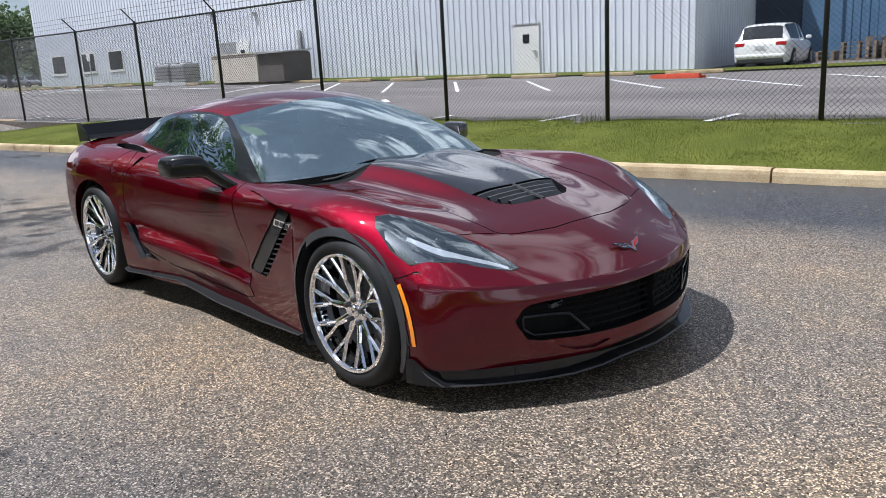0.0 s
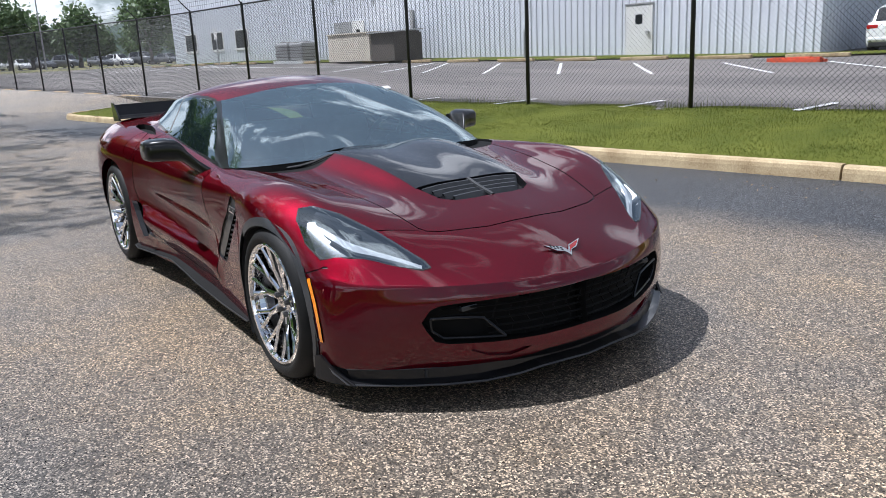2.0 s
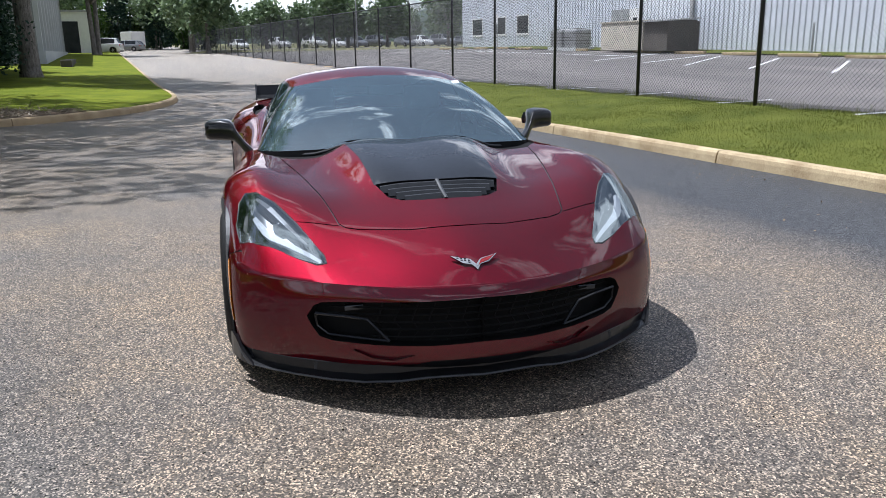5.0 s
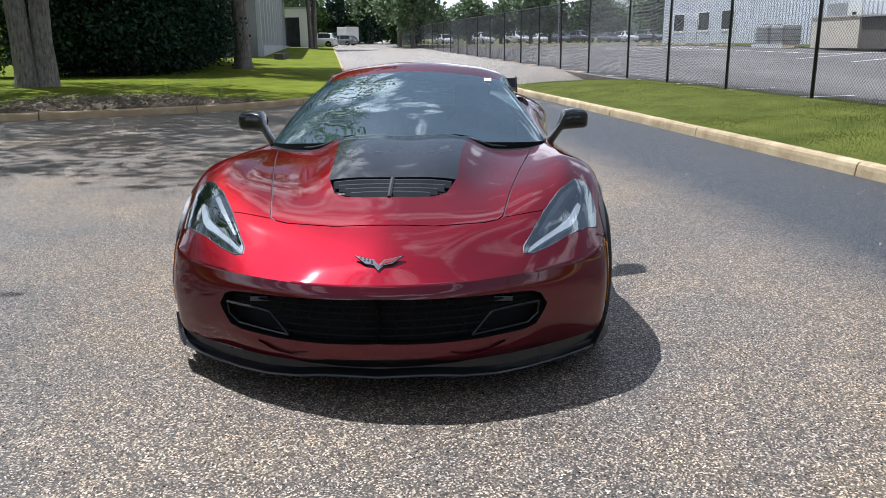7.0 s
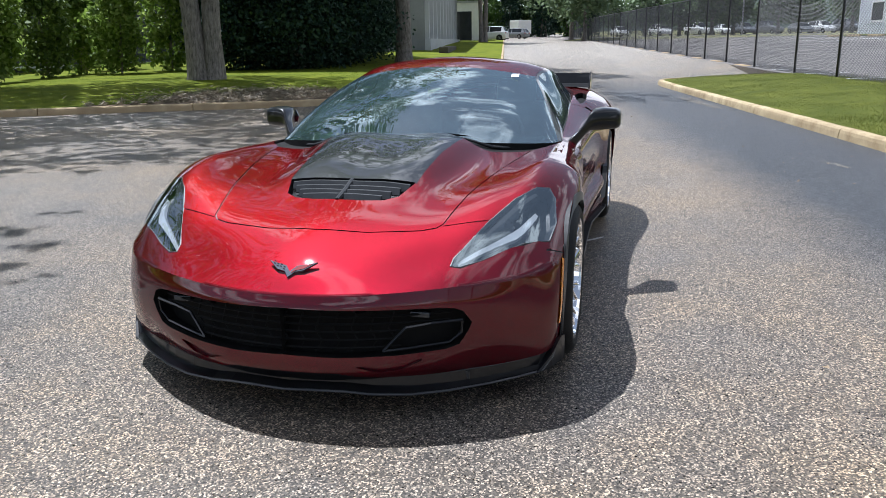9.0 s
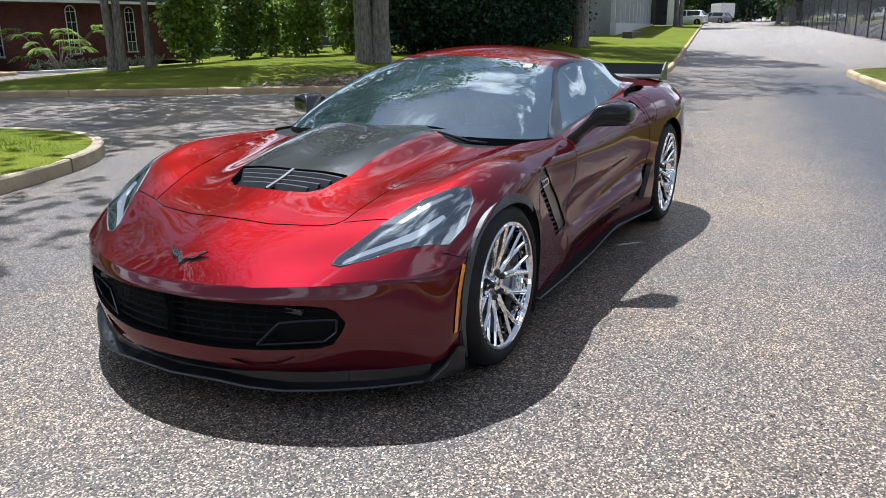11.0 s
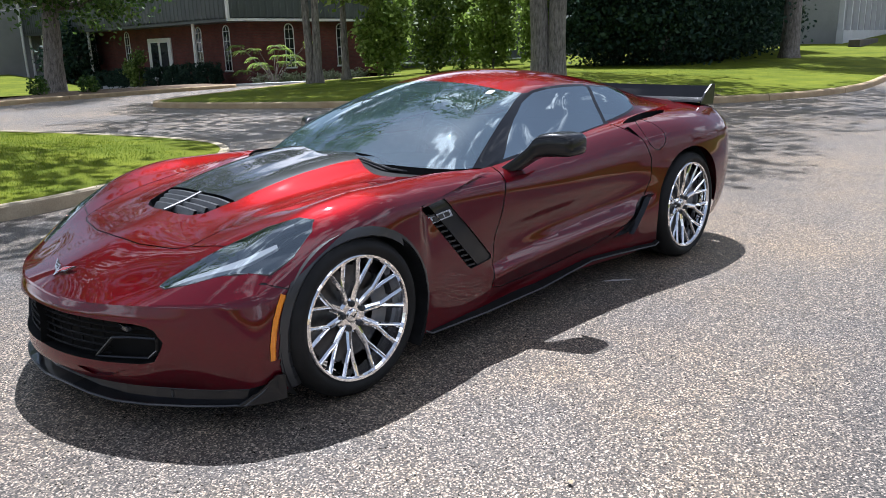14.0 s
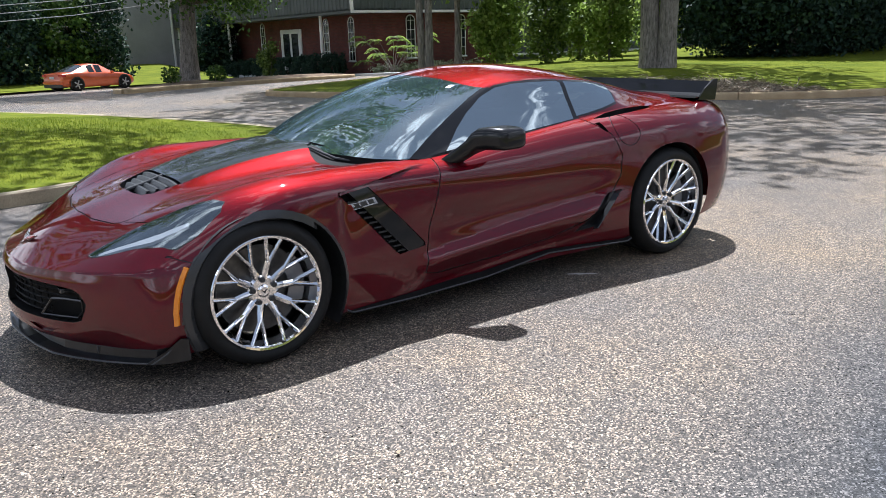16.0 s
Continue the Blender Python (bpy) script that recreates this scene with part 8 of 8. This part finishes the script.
dark_hall = tagged(base("dark_hall", 0, 0, 0), "dark grey metal hall behind the shrubs with a pale base line", "building")
v, f = ribbed((-46, -27.4, 0), (-25.6, -32.2, 0), Vector((0.23, 0.97, 0)), 0.2, 0.0, 8.0, 0.4, 0.03)
child("wall", mesh_of("wall", v, f, DARKSLATE), dark_hall)
part("base_trim", box(0, 20.95, 0.03, 0.16, 0.3, 0.42, 0, Matrix.Translation((-46, -27.4, 0)) @ pose(0, 0, 0, 0, 0, -13.24)), TRIMWHITE, dark_hall)
part("roof", box(0, 20.95, -12, 0.1, 7.9, 8.05, 0, Matrix.Translation((-46, -27.4, 0)) @ pose(0, 0, 0, 0, 0, -13.24)), DARKSLATE, dark_hall)

grey = tagged(base("grey_warehouse", -50.5, -14.0, 0.45, 9.8), "long grey panelled warehouse with pale pilasters", "building")
part("wall", box(-37, 0, -0.3, 0, -0.8, 9.0), GREYWALL, grey)
part("wall", box(-0.3, 0, -12, -0.3, -0.8, 9.0), GREYWALL, grey)
part("roof", box(-37.2, 0.2, -12, 0.2, 9.0, 9.2), METALGREY, grey)
for q in range(11):
    part("pilaster", box(-0.6 - 3.4 * q, -0.25 - 3.4 * q, 0.0, 0.28, -0.5, 8.9), PALEWALL, grey)
part("plinth", box(-37, 0.1, 0.0, 0.4, -0.6, 1.1), PALEWALL, grey)
pl = tagged(base("planter_wall", -50.0, -12.2, lawn_h(-50.0, -12.2) - 0.05, 9.8), "low dark planter wall on the lawn", "planter")
part("wall", box(-4.5, 4.5, -0.3, 0.3, -0.2, 0.36, 0.04), DARKBOX, pl)
shed = tagged(base("white_shed", -94.5, -22.3, road_z(-94), 10), "white metal shed with a dark open doorway", "shed")
part("body", box(-3, 3, -3.5, 3.5, 0, 4.6), TRIMWHITE, shed)
# dark slab on the front, in place of the unlit inside
part("doorway", box(2.9, 3.04, 0.1, 2.3, 0, 3.6), DARKPANE, shed)
part("roof", box(-3.2, 3.2, -3.7, 3.7, 4.6, 4.8), METALGREY, shed)
trailer = tagged(base("box_trailer", -116, -17.2, road_z(-116), 40), "white box trailer at the end of the drive", "trailer")
part("box", box(-1.3, 1.3, -1.1, 1.1, 0.6, 2.6, 0.05), TRIMWHITE, trailer)
for sy in (1, -1):
    for sx in (-0.6, 0.3):
        bm = bmesh.new()
        add_lathe(bm, [(0, 0.02), (0.3, 0), (0.34, -0.2)], 16)
        for vv in bm.verts:
            vv.co = Vector((sx + vv.co.x, sy * (1.1 + vv.co.y), 0.34 + vv.co.z))
        part("wheel", bm, RUBBER, trailer)

left_hall = tagged(base("grey_hall", -18, -58, ground_z(-18, -58), 0), "plain grey hall with white downpipes beyond the lawn", "building")
part("wall", box(-8, 9, -8, 0, -0.3, 6.5), GREYWALL, left_hall)
for q in (0.0, 0.5):
    part("downpipe", tube([(q, 0.1, -0.2), (q, 0.1, 6.3)], 0.09, 6), TRIMWHITE, left_hall)
# overhead cables
cab = tagged(base("overhead_cables", 0, 0, 0), "three sagging overhead cables between far poles", "cable")
for k in range(3):
    part("cable", tube([(30 - 5 * q, -38.7 + 1.05 * q, 2.22 + 0.3 * k + 0.006 * (26 - 5 * q) ** 2) for q in range(13)], 0.016, 5), METALGREY, cab)
for q in (0, 12):
    part("pole", tube([(30 - 5 * q, -38.7 + 1.05 * q, -1), (30 - 5 * q, -38.7 + 1.05 * q, 10.2)], [0.16, 0.11], 10), WOOD, cab)
# flagpole-like lamp standards in the far lot
for x, y in ((-96, 12), (-78, 26)):
    lp = tagged(base("lamp_standard", x, y, 1.0), "thin grey lamp standard in the distant lot", "lamp post", "lot lamps")
    part("pole", tube([(0, 0, -0.2), (0, 0, 9.5)], [0.1, 0.06], 8), METALGREY, lp)
    part("lamp_head", box(-0.5, 0.5, -0.2, 0.2, 9.5, 9.65, 0.03), METALGREY, lp)

# marks on the road
def road_mark(name, x, y, w, h, rz, material, z=0.004):
    bm = bmesh.new()
    n = 14
    rr = [1 + 0.25 * math.sin(3.1 * k + x) + 0.18 * math.sin(5.3 * k + y) for k in range(n)]
    bm.faces.new([bm.verts.new((w / 2 * rr[k] * math.cos(2 * math.pi * k / n), h / 2 * rr[k] * math.sin(2 * math.pi * k / n), 0)) for k in range(n)])
    o = tagged(part(name, bm, material), kind="structure")
    o.matrix_world = pose(x, y, z, 0, 0, rz)


road_mark("chalk_mark", -0.62, 0.907, 0.17, 0.035, -36, LINEWHITE)
PALEDUST = stuff_mat("pale dry silt", (0.13, 0.115, 0.095), (0.3, 0.26, 0.21), 14, 0.95, 0.2, fine=25)
pn, pl_ = PALEDUST.node_tree.nodes, PALEDUST.node_tree.links
thin = ramp_node(pn, pl_, noise_node(pn, pl_, 26, 8, 0.75).outputs["Fac"], [(0.46, (0, 0, 0)), (0.58, (1, 1, 1))])
pl_.new(thin.outputs[0], pn["Principled BSDF"].inputs["Alpha"])
for x, y, w, h, rz in ((-4.23, 3.15, 0.5, 0.09, 20), (-13.1, 2.2, 1.9, 0.32, 10), (-11.6, 2.5, 0.9, 0.22, 12), (-7.0, -0.94, 0.34, 0.12, 30), (-6.4, -0.7, 0.3, 0.1, 60), (-5.6, -0.9, 0.2, 0.1, 10)):
    road_mark("silt_patch", x, y, w, h, rz, PALEDUST, 0.0045)
tagged(new("fallen_leaf", leaf_mesh("fallen_leaf", np.array([[1.361, 1.948, 0.012]]), 0.026, DIRT, np.random.default_rng(2), up=3)), "small dry pale leaf lying on the asphalt", "leaf")

rl = np.random.default_rng(44)
bits = []
while len(bits) < 130:
    x = rl.uniform(-14, 3.2)
    edge = 5.0 + (x - 1.5) * 0.166 - 0.25
    y = edge - abs(rl.normal(0, 0.9))
    if y > 2.4 + 0.16 * x:
        bits.append((x, y, 0.008))
tagged(new("road_litter", leaf_mesh("road_litter", np.array(bits), 0.016, DIRT, rl, up=3.0, long=1.8)), "pale bits of grit and dry leaf scattered on the asphalt", "litter", kind="stuff")
